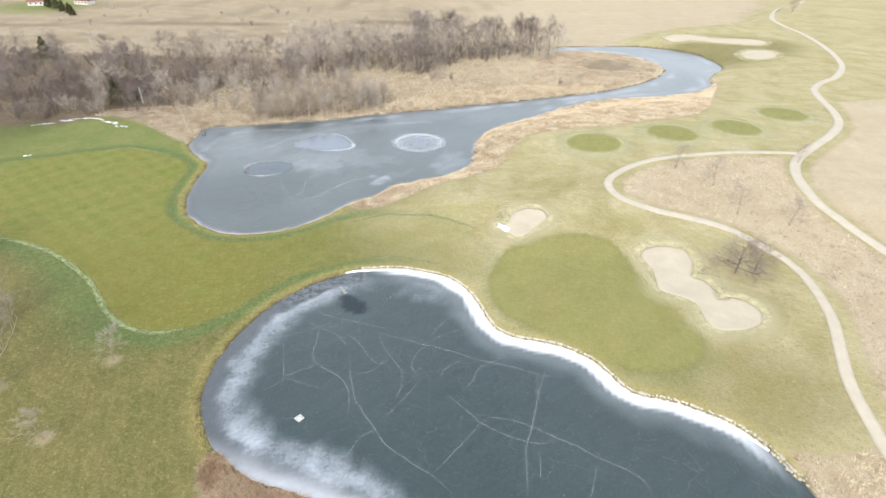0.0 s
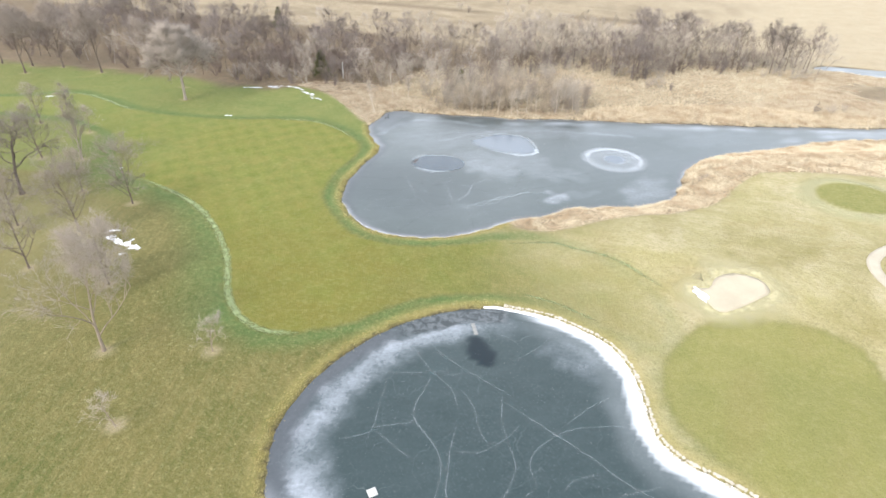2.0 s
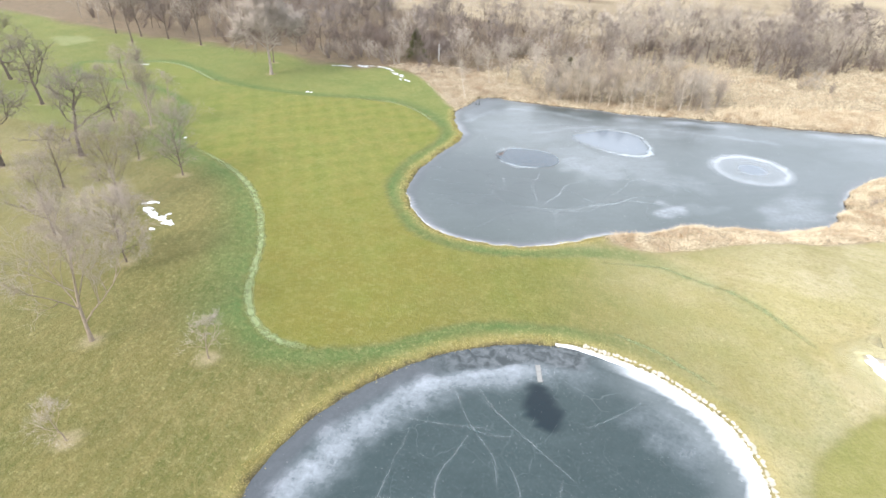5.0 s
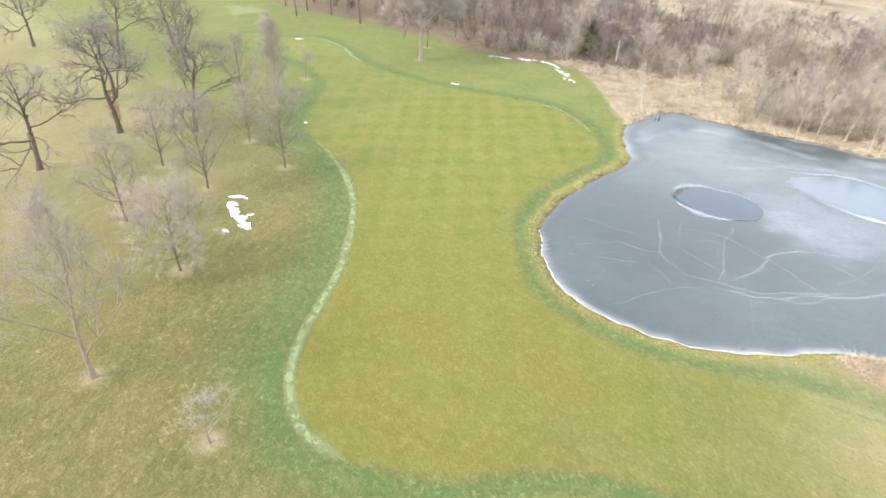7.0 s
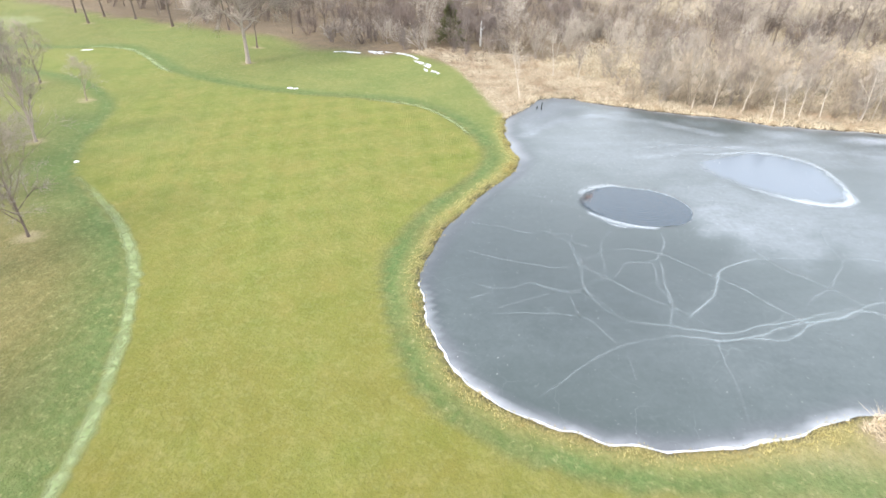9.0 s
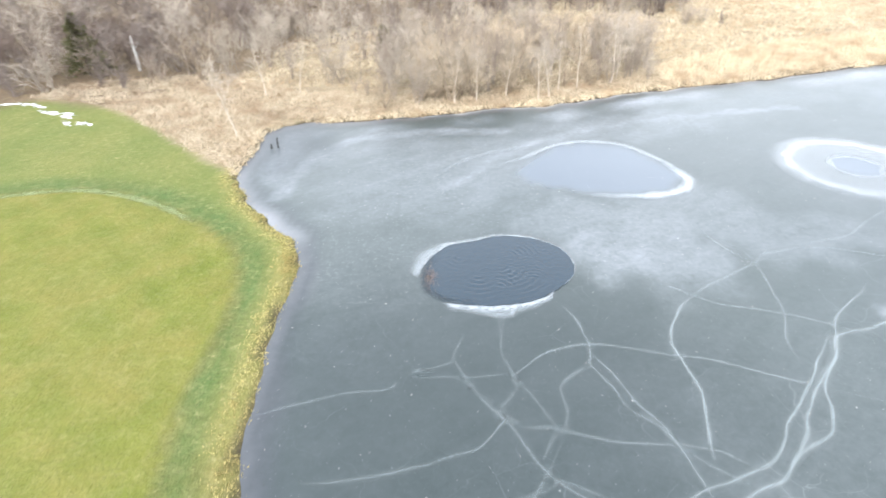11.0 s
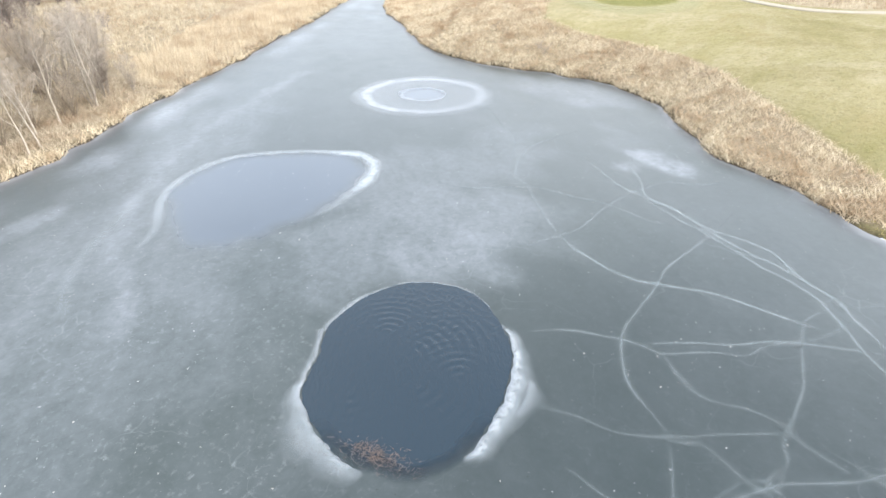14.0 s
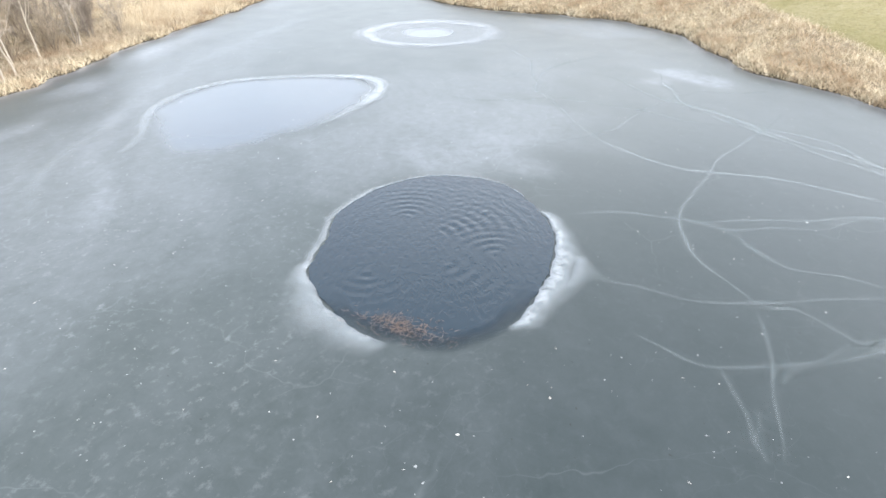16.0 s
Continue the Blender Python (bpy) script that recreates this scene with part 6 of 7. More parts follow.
def willow_master(seed, bark, twig, stems, fan):
    """Several arching stems from one foot, with fine twigs that fan out."""
    rng = random.Random(seed)
    root, crown = new("willow"), Wood(True)
    for s in range(stems):
        wood = Wood()
        a = radians(rng.uniform(3, fan))
        turn = 6.2832 * (s + rng.uniform(-0.3, 0.3)) / stems
        d = Vector((math.sin(a) * math.cos(turn), math.sin(a) * math.sin(turn), math.cos(a)))
        p = Vector((rng.uniform(-0.04, 0.04), rng.uniform(-0.04, 0.04), -0.02))
        line, reach = [p], rng.uniform(0.11, 0.165)
        for k in range(6):
            d = (d + Vector((rng.gauss(0, 0.09), rng.gauss(0, 0.09), rng.gauss(0.03, 0.05)))).normalized()
            p = p + d * reach
            line.append(p)
        thick = rng.uniform(0.006, 0.011)
        wood.limb(line, [thick * (1 - 0.13 * k) for k in range(7)], 5)
        mesh_object("stem", wood.v, wood.f, bark, root)
        for c in range(10):
            t = 1.3 + 4.7 * (c + rng.random()) / 10
            k = min(int(t), 5)
            q = line[k].lerp(line[k + 1], t - k)
            bd = aside(rng, (line[k + 1] - line[k]).normalized(), radians(rng.uniform(18, 48)))
            bend = q + bd * rng.uniform(0.07, 0.14)
            end = bend + (bd + Vector((0, 0, 0.25))).normalized() * rng.uniform(0.07, 0.15)
            crown.limb([q, bend, end], [0.0030, 0.0020, 0.0009], 3)
            for e in range(5):
                u = rng.uniform(0.1, 1)
                foot = q.lerp(bend, 2 * u) if u < 0.5 else bend.lerp(end, 2 * u - 1)
                sd = aside(rng, bd, radians(rng.uniform(15, 50)))
                tip = foot + sd * rng.uniform(0.06, 0.14)
                crown.twig(foot, sd, (tip - foot).length, 0.0018)
                for w in range(5):
                    crown.twig(foot.lerp(tip, rng.uniform(0.1, 0.9)), aside(rng, sd, radians(rng.uniform(12, 50))), rng.uniform(0.05, 0.12), 0.0011)
    mesh_object("crown", crown.v, crown.f, twig, root)
    return root


willows = [willow_master(540 + k, (BARK_PALE, BARK_TAN, BARK_PALE)[k], (TWIG_PALE, TWIG_TAN, TWIG)[k], (7, 9, 6)[k], (30, 40, 24)[k]) for k in range(3)]
shrubs = [shrub_master(500 + k, (TWIG, TWIG_PALE, TWIG_DARK, TWIG_PALE)[k], 11, (36, 44, 32, 50)[k]) for k in range(4)]
rng = random.Random(77)
WOODS_LINE = np.array(WOODS, float)


def place(masters_list, x, y, size, label, category, group):
    ob = copy_thing(rng.choice(masters_list), pose(x, y, height(x, y) - 0.03, rng.uniform(-4, 4), rng.uniform(-4, 4), rng.uniform(0, 360)) @ Matrix.Scale(size, 4))
    return tagged(ob, label, category, group)


tall, pale_tall = [forest["forest", k] for k in range(4)], [forest["forest_bare", k] for k in range(2)]


def scatter(count, x0, x1, y0, y1, apart, inside=None):
    got = []
    tries = 0
    while len(got) < count and tries < count * 60:
        tries += 1
        x, y = rng.uniform(x0, x1), rng.uniform(y0, y1)
        if inside is not None and not inside(x, y):
            continue
        if all((x - a) ** 2 + (y - b) ** 2 > apart * apart for a, b in got):
            got.append((x, y))
    return got


def mass(places, masters_list, sizes, label):
    """Uncounted trees far behind the edge of the woods: all trunks and all crowns joined."""
    parts = {}
    for (x, y), size in zip(places, sizes):
        turn, z = rng.uniform(0, 6.2832), height(x, y) - 0.03
        m = np.array([[math.cos(turn), math.sin(turn), 0], [-math.sin(turn), math.cos(turn), 0], [0, 0, 1]]) * size
        for child in rng.choice(masters_list).children:
            me = child.data
            co = np.empty(3 * len(me.vertices))
            me.vertices.foreach_get("co", co)
            verts, faces, mats = parts.setdefault(child.name.split(".")[0], ([], [], me.materials[0]))
            base = len(verts)
            verts += (co.reshape(-1, 3) @ m + (x, y, z)).tolist()
            faces += [[v + base for v in f.vertices] for f in me.polygons]
    root = new("far_woods")
    for name, (verts, faces, material) in parts.items():
        mesh_object(name + "s", verts, faces, material, root)
    return tagged(root, label, "woods", kind="stuff")


def in_woods(x, y):
    return signed(np.array([[x, y]]), WOODS_LINE, 40)[0] < -1


stand = sorted(scatter(205, -285, -48, 198, 300, 4.2, in_woods), key=lambda p: -signed(np.array([p]), WOODS_LINE, 60)[0] + 0.04 * abs(p[0] + 120))
for x, y in stand[:105]:
    place(tall if rng.random() < 0.75 else pale_tall, x, y, rng.uniform(9, 15.5), "leafless grey-brown woodland tree", "tree", "woodland trees")
mass(stand[105:], tall, [rng.uniform(9, 15.5) for p in stand[105:]], "mass of leafless grey-brown trees deep in the woods")
brush_row = sorted(scatter(120, -150, -50, 199, 262, 3.6, in_woods), key=lambda p: -signed(np.array([p]), WOODS_LINE, 60)[0])
for x, y in brush_row[:52]:
    place(shrubs if rng.random() < 0.4 else shrubs[::2], x, y, rng.uniform(4.0, 7.0), "dense leafless brown shrub under the trees", "shrub", "woodland shrubs")


def undergrowth(places, sizes, name, label):
    """Uncounted shrubs of the far woods, joined."""
    verts, faces, base = [], [], 0
    for (x, y), size in zip(places, sizes):
        me = rng.choice(shrubs).children[0].data
        co = np.empty(3 * len(me.vertices))
        me.vertices.foreach_get("co", co)
        a = rng.uniform(0, 6.2832)
        co = co.reshape(-1, 3) * size @ np.array([[math.cos(a), math.sin(a), 0], [-math.sin(a), math.cos(a), 0], [0, 0, 1]]) + (x, y, height(x, y) - 0.03)
        verts += co.tolist()
        faces += [[v + base for v in f.vertices] for f in me.polygons]
        base += len(co)
    return tagged(mesh_object(name, verts, faces, UNDERGROWTH), label, "undergrowth", kind="stuff")


deep = brush_row[52:] + scatter(150, -300, -60, 204, 304, 3.4, in_woods)
undergrowth(deep, [rng.uniform(4, 8) for p in deep], "woodland_undergrowth", "brown tangled leafless undergrowth in the woods")
# thicket north of the far pond


def behind(x, y, gap=0.0):
    """Whether a place lies behind the front of the trees beyond the tan meadow."""
    return y > gap + float(np.interp(x, (-90, -48, -28, -9, 7, 24, 41, 63, 74, 85), (222, 252, 275, 280, 269, 290, 303, 305, 297, 299)))


stand = sorted(scatter(70, 4, 80, 266, 345, 3.8, behind), key=lambda p: p[1] - 0.4 * p[0])
for x, y in stand[:34]:
    place(tall + pale_tall, x, y, rng.uniform(10, 19), "tall leafless grey woodland tree", "tree", "woodland trees")
mass(stand[34:], tall + pale_tall, [rng.uniform(11, 19) for p in stand[34:]], "mass of tall leafless grey trees behind the thicket")
for x, y in scatter(34, 8, 78, 264, 326, 4.0, behind):
    place(shrubs, x, y, rng.uniform(4, 8), "dense leafless brown shrub under the trees", "shrub", "woodland shrubs")
stand = sorted(scatter(56, -58, 20, 246, 322, 4.6, behind), key=lambda p: p[1])
for x, y in stand[:26]:
    place(tall + pale_tall, x, y, rng.uniform(12, 18), "leafless grey-brown woodland tree", "tree", "woodland trees")
mass(stand[26:], tall + pale_tall, [rng.uniform(12, 18) for p in stand[26:]], "mass of leafless grey-brown trees behind the willows")
for x, y in scatter(54, -58, -8, 203, 240, 3.1, lambda x, y: 3.0 < y - (212.5 + 0.30 * (x + 16)) < 24):
    low = y - (212.5 + 0.30 * (x + 16)) < 5.5
    place(willows, x, y, rng.uniform(5.0, 7.5) if low else rng.uniform(7.5, 11.0), "pale fan-shaped leafless willow behind thin reeds", "willow", "willows behind the reeds")
for x, y, h in ((-90.5, 220.5, 11.0), (-86.5, 223.0, 9.0), (-80.0, 228.0, 10.0), (-64.8, 217.7, 9.5), (-56.0, 213.8, 8.5), (-45.5, 207.0, 10.5), (-50.5, 207.5, 8.0), (-41.9, 209.0, 9.5)):
    place(willows, x, y, h, "pale fan-shaped leafless willow in dry grass", "willow", "willows behind the reeds")
for x, y in scatter(26, -88, -40, 216, 256, 5.2, lambda x, y: y > 214 + 0.25 * abs(x + 66)):
    place(pale_tall + willows, x, y, rng.uniform(6.5, 10.5), "pale leafless willow with fine twigs", "tree", "willows behind the reeds")
for x, y, s in ((-59.3, 209.8, 2.6), (-61.5, 211.0, 2.2), (-22.0, 215.5, 4.2), (-19.5, 217.8, 4.8), (-14.5, 218.6, 4.4), (-11.5, 221.6, 5.0), (-48.0, 209.5, 3.0), (-35.5, 211.0, 3.6)):
    place(willows[2:] + willows[1:2], x, y, s * 1.15, "dense low grey-brown shrub at the reed edge", "shrub", "shrubs behind the reeds")
for x, y in scatter(64, -60, 70, 228, 312, 3.4, lambda x, y: behind(x, y, -5 if x > -25 else -24)):
    place(shrubs, x, y, rng.uniform(4.5, 7.5), "leafless grey shrub behind dry reeds", "shrub", "shrubs behind the reeds")
back = scatter(90, -60, 72, 240, 330, 3.8, behind)
undergrowth(back, [rng.uniform(3.5, 6.5) for p in back], "meadow_brush", "leafless grey brush between the trees")
for x, y, h in ((-17.6, 215.9, 11.5), (-29.5, 209.0, 8.5), (-31.5, 207.6, 8.0), (-24.0, 213.5, 10.0), (-12.5, 221.0, 10.5), (-36.5, 209.5, 9.0), (-41.5, 207.2, 8.0), (-45.0, 206.2, 9.5), (-27.3, 212.8, 8.5), (-15.8, 219.1, 9.0), (-75.7, 192.9, 10.5), (-76.4, 210.9, 9.5), (-70.9, 212.0, 9.0)):
    place([forest["forest_pale", k] for k in range(3)], x, y, h, "pale thin leaning tree in the reeds", "tree", "thin trees in the reeds")
for x, y, s in ((70, 252, 4.0), (76, 255, 4.2), (81, 259, 3.6), (12, 262, 4.4), (17, 264, 4.8), (14, 267, 4.2), (21, 262, 3.4), (90.3, 92.6, 1.6), (26.5, 172.0, 1.8), (28.0, 173.5, 1.5)):
    place(shrubs, x, y, s, "leafless brown shrub in dry reeds", "shrub", "shrubs in the reeds")
stand = scatter(60, -370, -265, 290, 400, 6.0, lambda x, y: y - 300 < 0.9 * (-x - 262))
mass(stand, tall, [rng.uniform(9, 15) for p in stand], "distant mass of leafless brown trees beyond the meadow")
for x, y in scatter(40, -230, 110, 316, 480, 8.0, lambda x, y: math.sin(x * 0.05) + math.sin(y * 0.06 + 1) > 0.2):
    place(shrubs, x, y, rng.uniform(2.5, 6), "leafless grey shrub in tan meadow", "shrub", "shrubs in the meadow")
for root in (*forest.values(), *shrubs, *willows):
    drop(root)


def juniper(x, y, h, seed):
    root = empty("juniper", x, y, height(x, y))
    rg = np.random.RandomState(seed)
    count = 2600
    t = rg.uniform(0.08, 1, count)
    r = (1 - t) ** 0.7 * 0.36 * h * np.sqrt(rg.uniform(0.25, 1, count)) * (1 + 0.25 * np.sin(t * 26))
    a = rg.uniform(0, 6.2832, count)
    c = np.stack([r * np.cos(a), r * np.sin(a), t * h], 1)
    verts, faces = [], []
    for k in range(count):
        u = np.array([math.cos(a[k]), math.sin(a[k]), rg.uniform(0.1, 0.9)]) * rg.uniform(0.2, 0.45)
        w = rg.normal(size=3) * 0.16
        verts += [c[k] - u * 0.4 - w, c[k] - u * 0.4 + w, c[k] + u]
        faces.append((3 * k, 3 * k + 1, 3 * k + 2))
    mesh_object("foliage", verts, faces, NEEDLE, root, False)
    wood = Wood()
    wood.limb([Vector((0, 0, -0.1)), Vector((0.03, 0, h * 0.5)), Vector((0, 0.02, h * 0.95))], [0.02 * h, 0.012 * h, 0.003 * h], 6)
    mesh_object("trunk", wood.v, wood.f, BARK, root)
    return tagged(root, "dull green juniper at the edge of the woods", "juniper")


juniper(-112, 223.0, 11.0, 1)
juniper(-180, 300, 11.0, 2)
juniper(-59, 239, 5.0, 3)

# broken pale snag
snag = empty("snag", -104.3, 226.1, height(-104.3, 226.1))
wood = Wood()
wood.limb([Vector((0, 0, -0.2)), Vector((0.1, 0, 2.5)), Vector((-0.1, 0.2, 5.2)), Vector((0.1, 0.1, 6.4))], [0.32, 0.27, 0.22, 0.10], 8)
wood.limb([Vector((0, 0.1, 3.8)), Vector((0.7, 0.3, 4.6)), Vector((1.0, 0.4, 5.4))], [0.12, 0.09, 0.03], 6)
mesh_object("broken_trunk", wood.v, wood.f, BOARD_PALE, snag)
tagged(snag, "broken pale dead tree trunk in the woods", "snag")
fallen = empty("fallen_log", -103.5, 233.4, height(-103.5, 233.4) + 0.25, 45)
wood = Wood()
wood.limb([Vector((-1.9, 0, 0)), Vector((-0.6, 0.1, 0.1)), Vector((0.8, 0, 0.25)), Vector((2.0, -0.1, 0.5))], [0.24, 0.22, 0.18, 0.10], 8)
mesh_object("bleached_stem", wood.v, wood.f, BOARD_PALE, fallen)
tagged(fallen, "bleached fallen log lying among dry brush", "log")

# ---- reeds and grasses ----


def blades(name, places, tall_range, wide, per, material, label, seed, lean=0.55):
    """Dry blades in tufts; each blade is a leaning narrow face."""
    rg = np.random.RandomState(seed)
    p = np.repeat(places, per, 0) + rg.normal(0, 0.22, (len(places) * per, 2))
    n = len(p)
    z = np.repeat(heights(places), per) - 0.03
    h = rg.uniform(*tall_range, n) * (1 + 0.3 * np.repeat(waves(places, 7, seed + 40), per))
    a = rg.uniform(0, 6.2832, n)
    w = wide * rg.uniform(0.6, 1.3, n)
    side = np.stack([np.cos(a), np.sin(a)], 1) * w[:, None]
    tip = p + rg.normal(0, lean, (n, 2)) * h[:, None] * 0.8
    v = np.empty((n, 3, 3))
    v[:, 0, :2], v[:, 1, :2], v[:, 2, :2] = p - side, p + side, tip
    v[:, 0, 2] = v[:, 1, 2] = z
    v[:, 2, 2] = z + h
    me = bpy.data.meshes.new(name)
    me.vertices.add(3 * n)
    me.vertices.foreach_set("co", v.astype(np.float32).ravel())
    me.loops.add(3 * n)
    me.loops.foreach_set("vertex_index", np.arange(3 * n, dtype=np.int32))
    me.polygons.add(n)
    me.polygons.foreach_set("loop_start", np.arange(0, 3 * n, 3, dtype=np.int32))
    me.update(calc_edges=True)
    me.materials.append(material)
    return tagged(new(name, me), label, "reeds", kind="stuff")


def fill(outline, density, seed, dry=0.25, extra=None):
    """Places inside an outline, on dry land."""
    line = np.array(outline, float)
    lo, hi = line.min(0), line.max(0)
    rg = np.random.RandomState(seed)
    q = rg.uniform(lo, hi, (int((hi - lo).prod() * density), 2))
    q = q[signed(q, line, 5) < 0]
    q = q[np.minimum(signed(q, POND_A_LINE, 5), signed(q, POND_B_LINE, 5)) > dry]
    return q if extra is None else q[extra(q)]


blades("reed_bed", fill(REEDS_SOUTH, 5.2, 1), (0.22, 0.72), 0.031, 8, REED, "dense dry tan reeds along the pond", 1, 1.0)
NORTH_BANK = [(-116, 210.5), (-104.9, 208.0), (-96.8, 203.2), (-84.0, 191.5), (-71.8, 180.9), (-73.0, 190), (-71, 199), (-45, 203), (-20, 210), (0, 216), (30, 226), (60, 236), (90, 246), (120, 268), (131, 290), (124, 314), (90, 326), (70, 300), (60, 262), (20, 240), (-10, 224), (-35, 214), (-70, 212), (-88, 224), (-100, 222), (-112, 217)]
blades("reed_bed", fill(NORTH_BANK, 4.2, 2, extra=lambda p: np.hypot(p[:, 0] - 105, p[:, 1] - 290) > 15 + 5 * waves(p, 9, 71)), (0.28, 0.9), 0.032, 6, REED_NORTH, "dry tan reeds and sedge on the far bank", 2, 0.9)
blades("reed_clump", fill(REEDS_POND_B, 9.0, 3), (0.3, 0.85), 0.045, 8, REED_RUST, "dry rusty reeds at the pond corner", 3, 1.0)
MEADOW_BACK = [(-85, 214), (-35, 216), (-10, 228), (20, 243), (60, 262), (90, 300), (76, 318), (20, 312), (-40, 300), (-80, 250)]
blades("meadow_grass", fill(MEADOW_BACK, 1.3, 4), (0.4, 1.0), 0.06, 5, REED_PALE, "bleached tall grass in the meadow", 4)
blades("meadow_grass", fill(LOOP_MEADOW, 1.6, 5), (0.3, 0.7), 0.06, 4, REED_PALE, "bleached meadow grass inside the path loop", 5)
blades("meadow_grass", fill(SOUTH_MEADOW, 3.0, 6), (0.3, 0.8), 0.06, 5, REED, "bleached meadow grass by the pond", 6)
REED_STAND = [(-8, 214.5), (4, 218), (30, 226), (60, 235), (88, 245.5), (94, 256), (60, 253), (24, 243), (0, 231), (-8, 224)]
blades("reed_stand", fill(REED_STAND, 3.2, 11), (0.8, 1.7), 0.030, 4, REED, "tall upright pale reeds at the channel", 11, 0.16)
rg1 = np.random.RandomState(18)
reed_edge = np.concatenate([smooth(POND_A_SOUTH, False, 20), smooth(POND_A_NORTH, False, 20), smooth(POND_A_EAST[10:], False, 16), smooth(POND_A_WEST[:4], False, 16)])
reed_edge = reed_edge[rg1.randint(0, len(reed_edge), 9000)] + rg1.normal(0, 0.6, (9000, 2))
reed_d = signed(reed_edge, POND_A_LINE, 5)
blades("reed_fringe", reed_edge[(reed_d > 0.0) & (reed_d < 1.7)], (0.2, 0.7), 0.045, 5, REED, "dry broken reeds hanging over the pond edge", 10, 0.8)
shore_pts = smooth(POND_A_WEST[3:26], False, 14)
rg0 = np.random.RandomState(8)
edge_places = np.concatenate([shore_pts[rg0.randint(0, len(shore_pts), 4200)] + rg0.normal(0, 0.9, (4200, 2)), smooth(POND_B[4:19], False, 14)[rg0.randint(0, 190, 2400)] + rg0.normal(0, 0.7, (2400, 2))])
edge_d = np.minimum(signed(edge_places, POND_A_LINE, 5), signed(edge_places, POND_B_LINE, 5))
blades("bank_grass", edge_places[(edge_d > 0.1) & (edge_d < 2.0)], (0.08, 0.24), 0.04, 6, BANK_GRASS, "golden uncut grass along the pond edge", 9)

# ---- stones along the near pond ----


def stone_mesh(seed):
    rg = random.Random(seed)
    bm = bmesh.new()
    bmesh.ops.create_icosphere(bm, subdivisions=1, radius=0.5)
    for v in bm.verts:
        v.co *= rg.uniform(0.75, 1.15)
        v.co.z *= 0.62
        v.co.x *= 1.25
    me = bpy.data.meshes.new("stone")
    bm.to_mesh(me)
    bm.free()
    me.materials.append(STONE)
    return me


edging = new("stone_edging")
tagged(edging, "row of pale limestone boulders edging the pond", "stone edging", kind="structure")
stones = [stone_mesh(k) for k in range(7)]
edge_line = smooth(POND_B[17:41], False, 40)
gaps = np.r_[0, np.cumsum(np.linalg.norm(np.diff(edge_line, axis=0), axis=1))]
rs = random.Random(31)
at = 0.0
placed = 0
rest_verts, rest_faces = [], []
while at < gaps[-1] - 1:
    k = int(np.searchsorted(gaps, at))
    k = min(max(k, 1), len(edge_line) - 1)
    d = edge_line[k] - edge_line[k - 1]
    d = d / (np.linalg.norm(d) + 1e-9)
    out = np.array([-d[1], d[0]])
    for row in range(2):
        size = rs.uniform(0.42, 0.76)
        x, y = edge_line[k] + out * (0.30 + 0.5 * row + rs.uniform(-0.12, 0.12)) + d * rs.uniform(-0.1, 0.1)
        m = pose(x, y, 0.10 + 0.24 * row, rs.uniform(-15, 15), rs.uniform(-15, 15), rs.uniform(0, 360)) @ Matrix.Scale(size, 4)
        me = rs.choice(stones)
        if placed < 300:
            ob = new("stone", me)
            ob.parent = edging
            ob.matrix_basis = m
        else:
            base = len(rest_verts)
            rest_verts += [m @ v.co for v in me.vertices]
            rest_faces += [tuple(base + i for i in f.vertices) for f in me.polygons]
        placed += 1
    at += rs.uniform(0.50, 0.64)
if rest_verts:
    tagged(mesh_object("far_stones", rest_verts, rest_faces, STONE, edging, False), kind="stuff")

# ---- small things on the ice ----


def box(bm, x, y, z, sx, sy, sz, bevel=0.02):
    m = Matrix.Translation((x, y, z)) @ Matrix.Diagonal((sx, sy, sz, 1))
    got = bmesh.ops.create_cube(bm, size=1, matrix=m)
    if bevel:
        edges = list({e for v in got["verts"] for e in v.link_edges})
        bmesh.ops.bevel(bm, geom=edges, offset=bevel, segments=1, affect="EDGES")


raft = empty("floating_raft", -16.9, 62.4, 0.02, 45)
for k in range(6):
    bm = bmesh.new()
    box(bm, -0.5 + 0.2 * k, 0, 0.07, 0.17, 1.15, 0.05)
    part("board", bm, BOARD_PALE, raft)
for y in (-0.5, 0.5):
    bm = bmesh.new()
    box(bm, 0, y, 0.02, 1.15, 0.10, 0.06)
    part("batten", bm, BOARD_PALE, raft)
tagged(raft, "small grey board raft frozen into the pond", "raft")

plank = empty("plank", -13.3, 96.6, 0.05, 118)
bm = bmesh.new()
box(bm, 0, 0, 0, 3.0, 0.62, 0.08)
part("board", bm, WOOD_GREY, plank)
bm = bmesh.new()
box(bm, -1.2, 0, -0.03, 0.10, 0.8, 0.05)
part("cleat", bm, WOOD_GREY, plank)
tagged(plank, "grey board lying on ice by the bank", "plank")

for x, y, h in ((-70.2, 189.8, 0.6), (-69.4, 190.1, 1.4)):
    stub = empty("stump", x, y, 0)
    wood = Wood()
    wood.limb([Vector((0, 0, -0.3)), Vector((0.03, 0, h * 0.5)), Vector((0.08, 0.04, h))], [0.12, 0.10, 0.08], 8)
    mesh_object("stub", wood.v, wood.f, WET_WOOD, stub)
    tagged(stub, "dark broken stump standing in the ice", "stump")

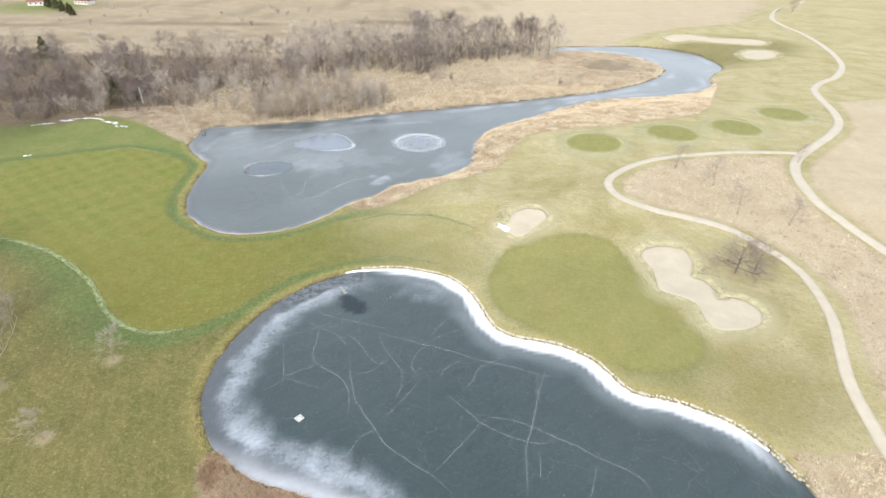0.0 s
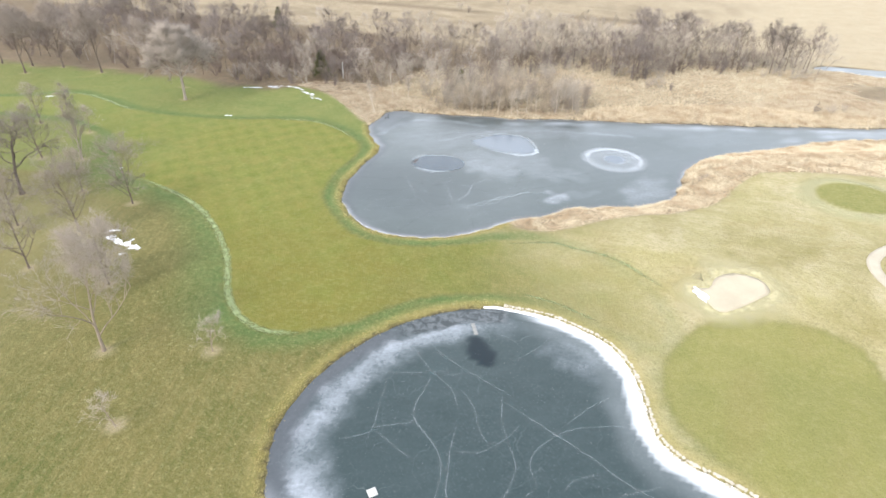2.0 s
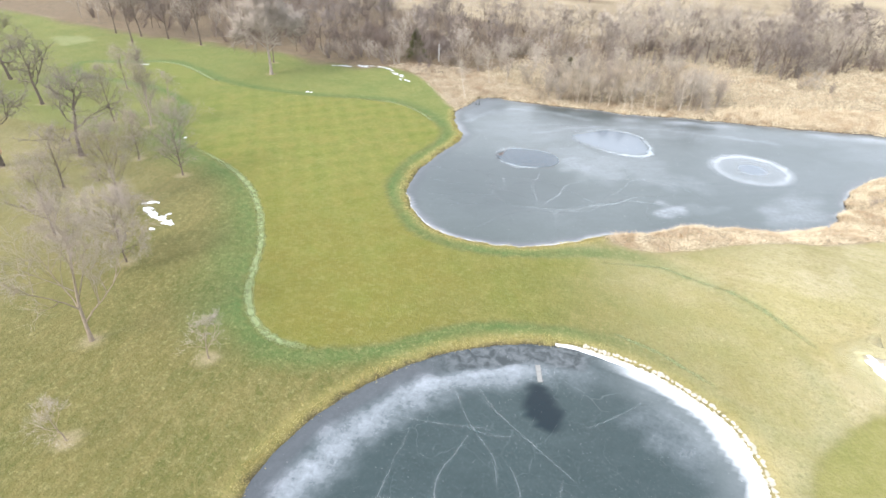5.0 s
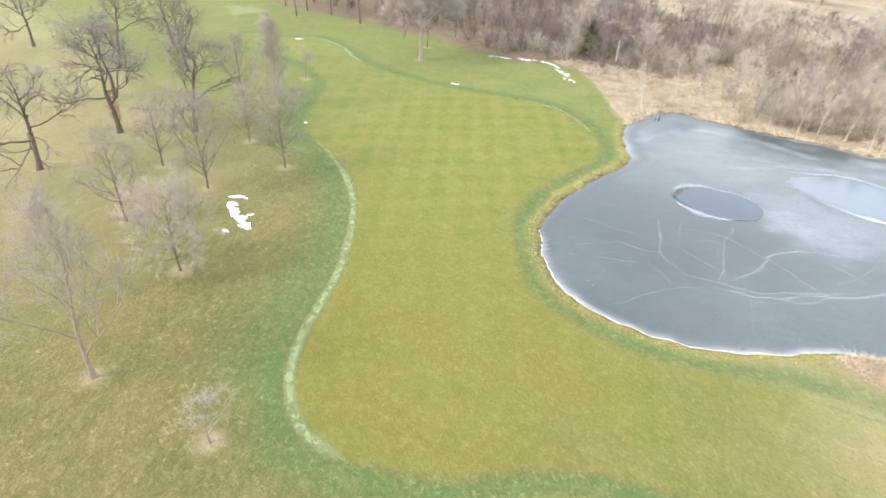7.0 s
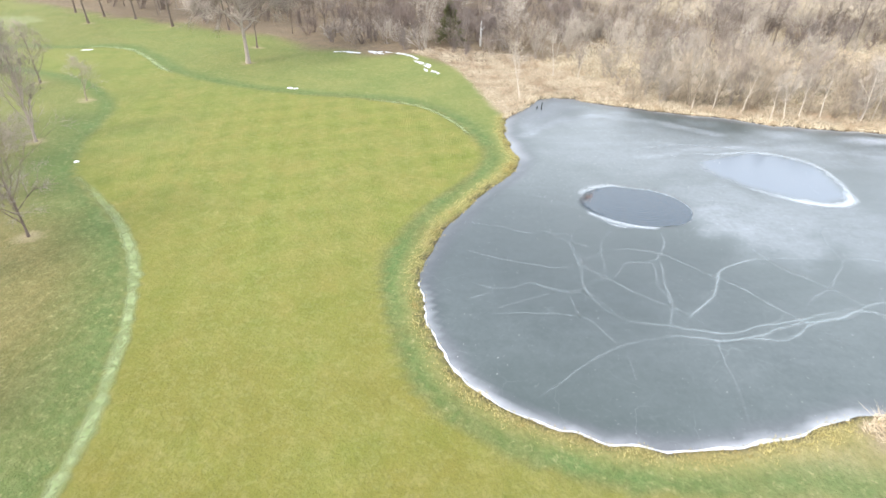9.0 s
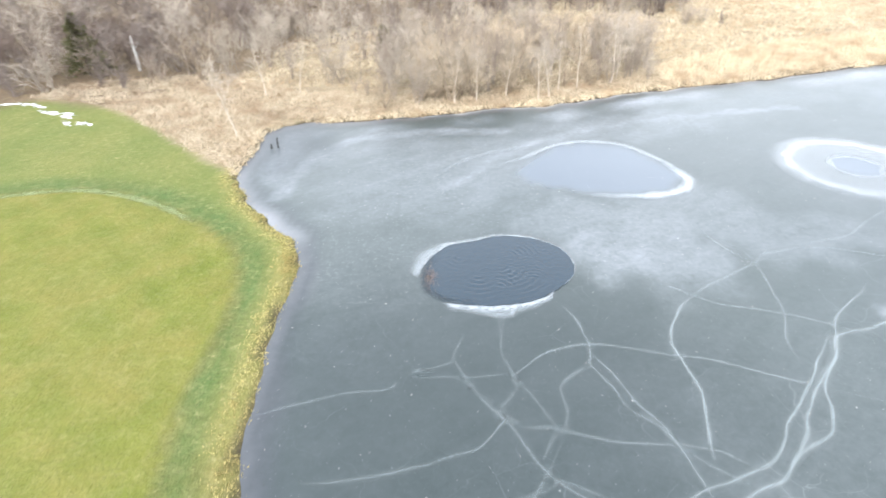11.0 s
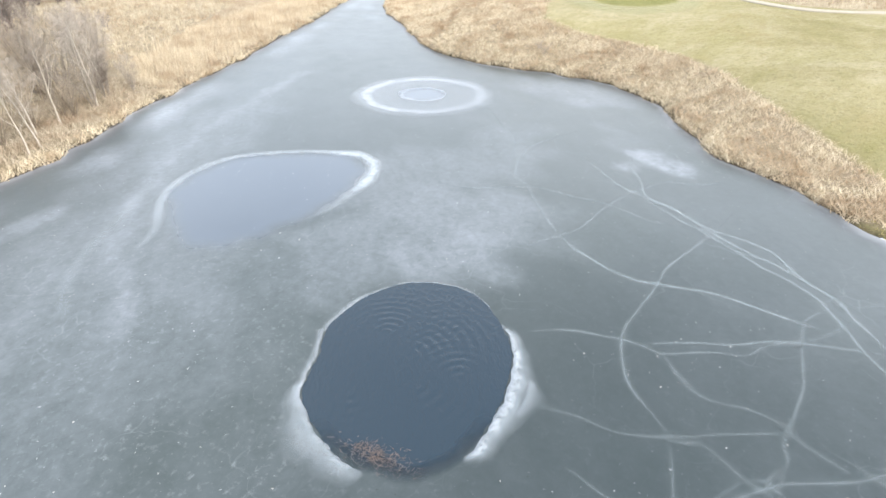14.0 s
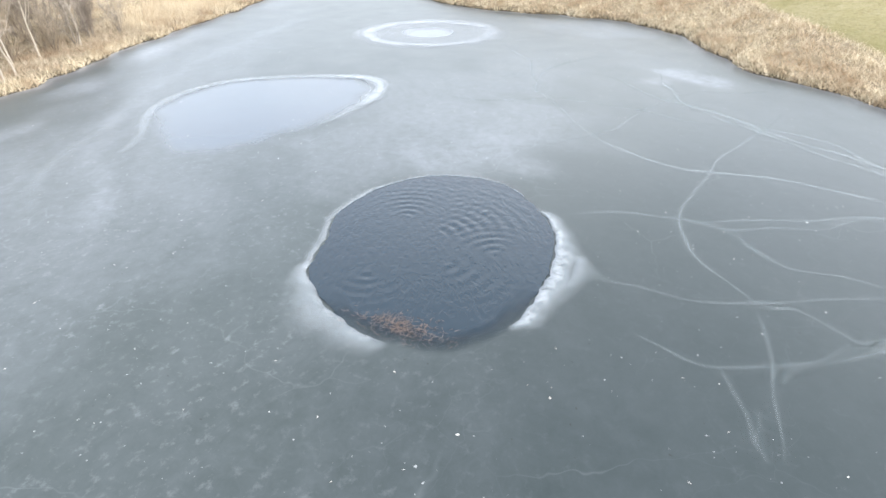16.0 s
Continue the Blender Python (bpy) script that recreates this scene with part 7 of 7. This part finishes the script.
brush = empty("floating_brush", -48.2, 160.1, 0.06)
wood = Wood()
rb = random.Random(9)
for k in range(420):
    p = Vector((rb.gauss(0, 0.34), rb.gauss(0, 0.85), rb.uniform(-0.04, 0.04)))
    d = Vector((rb.gauss(0, 1), rb.gauss(0, 1), rb.uniform(-0.05, 0.18))).normalized()
    q = p + d * rb.uniform(0.08, 0.34)
    wood.limb([p, p.lerp(q, 0.5) + Vector((rb.gauss(0, 0.04), rb.gauss(0, 0.04), 0.02)), q], [0.008, 0.006, 0.003], 3)
mesh_object("twigs", wood.v, wood.f, simple("wet_red_brown_twigs", (0.27, 0.200, 0.172), (0.18, 0.135, 0.115), 1.5, 0.7), brush)
tagged(brush, "tangle of reddish twigs floating in open water", "brush", kind="stuff")

rd = np.random.RandomState(12)
bits = rd.uniform((-66, 120), (20, 205), (900, 2))
bits = bits[signed(bits, POND_A_LINE, 5) < -1.0]
verts, faces = [], []
for k, (x, y) in enumerate(bits):
    s, a = rd.uniform(0.02, 0.075), rd.uniform(0, 6.3)
    u, w = np.array([math.cos(a), math.sin(a)]) * s, np.array([-math.sin(a), math.cos(a)]) * s * rd.uniform(0.2, 0.7)
    c = np.array([x, y])
    verts += [(*(c - u), 0.012), (*(c + w), 0.02), (*(c + u), 0.012), (*(c - w), 0.016)]
    faces.append((4 * k, 4 * k + 1, 4 * k + 2, 4 * k + 3))
tagged(mesh_object("ice_flecks", verts, faces, simple("frost_flecks", (0.7, 0.72, 0.73), (0.30, 0.27, 0.22), 0.3), None, False), "scattered frost flecks and leaf bits on ice", "flecks", kind="stuff")


# ---- house beyond the meadow ----


def prism_roof(bm, x0, x1, y0, y1, z, h, over=0.5):
    """A gabled roof with thickness."""
    x0, x1, y0, y1 = x0 - over, x1 + over, y0 - over, y1 + over
    ym = (y0 + y1) / 2
    v = [bm.verts.new(p) for p in ((x0, y0, z), (x1, y0, z), (x1, ym, z + h), (x0, ym, z + h), (x0, y1, z), (x1, y1, z), (x0, y0, z - 0.2), (x1, y0, z - 0.2), (x0, y1, z - 0.2), (x1, y1, z - 0.2))]
    for f in ((0, 1, 2, 3), (3, 2, 5, 4), (6, 7, 1, 0), (8, 4, 5, 9), (0, 3, 4), (1, 5, 2), (6, 8, 9, 7), (6, 0, 4, 8), (7, 9, 5, 1)):
        bm.faces.new([v[k] for k in f])


SIDING = simple("white_siding", (0.70, 0.68, 0.64), (0.62, 0.60, 0.57), 0.8, 0.7)
SHINGLE = simple("red_brown_shingles", (0.24, 0.115, 0.085), (0.17, 0.085, 0.065), 0.8, 0.9)
PANE = simple("dark_window", (0.03, 0.035, 0.04), (0.02, 0.025, 0.03), 0.5, 0.15)


def house(x, y, turn, length, deep, tall_wall, label):
    root = empty("house", x, y, height(x, y), turn)
    bm = bmesh.new()
    box(bm, 0, 0, tall_wall / 2 - 0.2, length, deep, tall_wall + 0.4, 0.03)
    part("wall", bm, SIDING, root, "white siding walls")
    bm = bmesh.new()
    prism_roof(bm, -length / 2, length / 2, -deep / 2, deep / 2, tall_wall + 0.1, deep * 0.36)
    part("roof", bm, SHINGLE, root, "red-brown shingled gable roof")
    bm = bmesh.new()
    box(bm, length * 0.25, deep * 0.1, tall_wall + deep * 0.36, 0.7, 0.7, 1.6, 0.03)
    part("chimney", bm, SHINGLE, root)
    for side in (-1, 1):
        for k in range(4):
            bm = bmesh.new()
            box(bm, length * (-0.36 + 0.24 * k), side * (deep / 2 + 0.02), tall_wall * 0.55, 1.2, 0.08, 1.3, 0.01)
            frame_part = part("window", bm, SIDING, root)
            bm = bmesh.new()
            box(bm, length * (-0.36 + 0.24 * k), side * (deep / 2 + 0.05), tall_wall * 0.55, 1.0, 0.06, 1.1, 0.01)
            part("pane", bm, PANE, frame_part, "dark window pane")
    return tagged(root, label, "house", "houses beyond the meadow")


house(-279, 478, 20, 14, 8, 3.0, "white house with red-brown roof on far lawn")
house(-249, 485, -15, 12, 8, 2.8, "small white house with red-brown roof among evergreens")
for k, (x, y, h) in enumerate(((-262, 462, 8), (-254, 455, 9), (-246, 447, 8), (-238, 440, 7), (-231, 430, 7), (-268, 468, 7))):
    juniper(x, y, h, 20 + k)
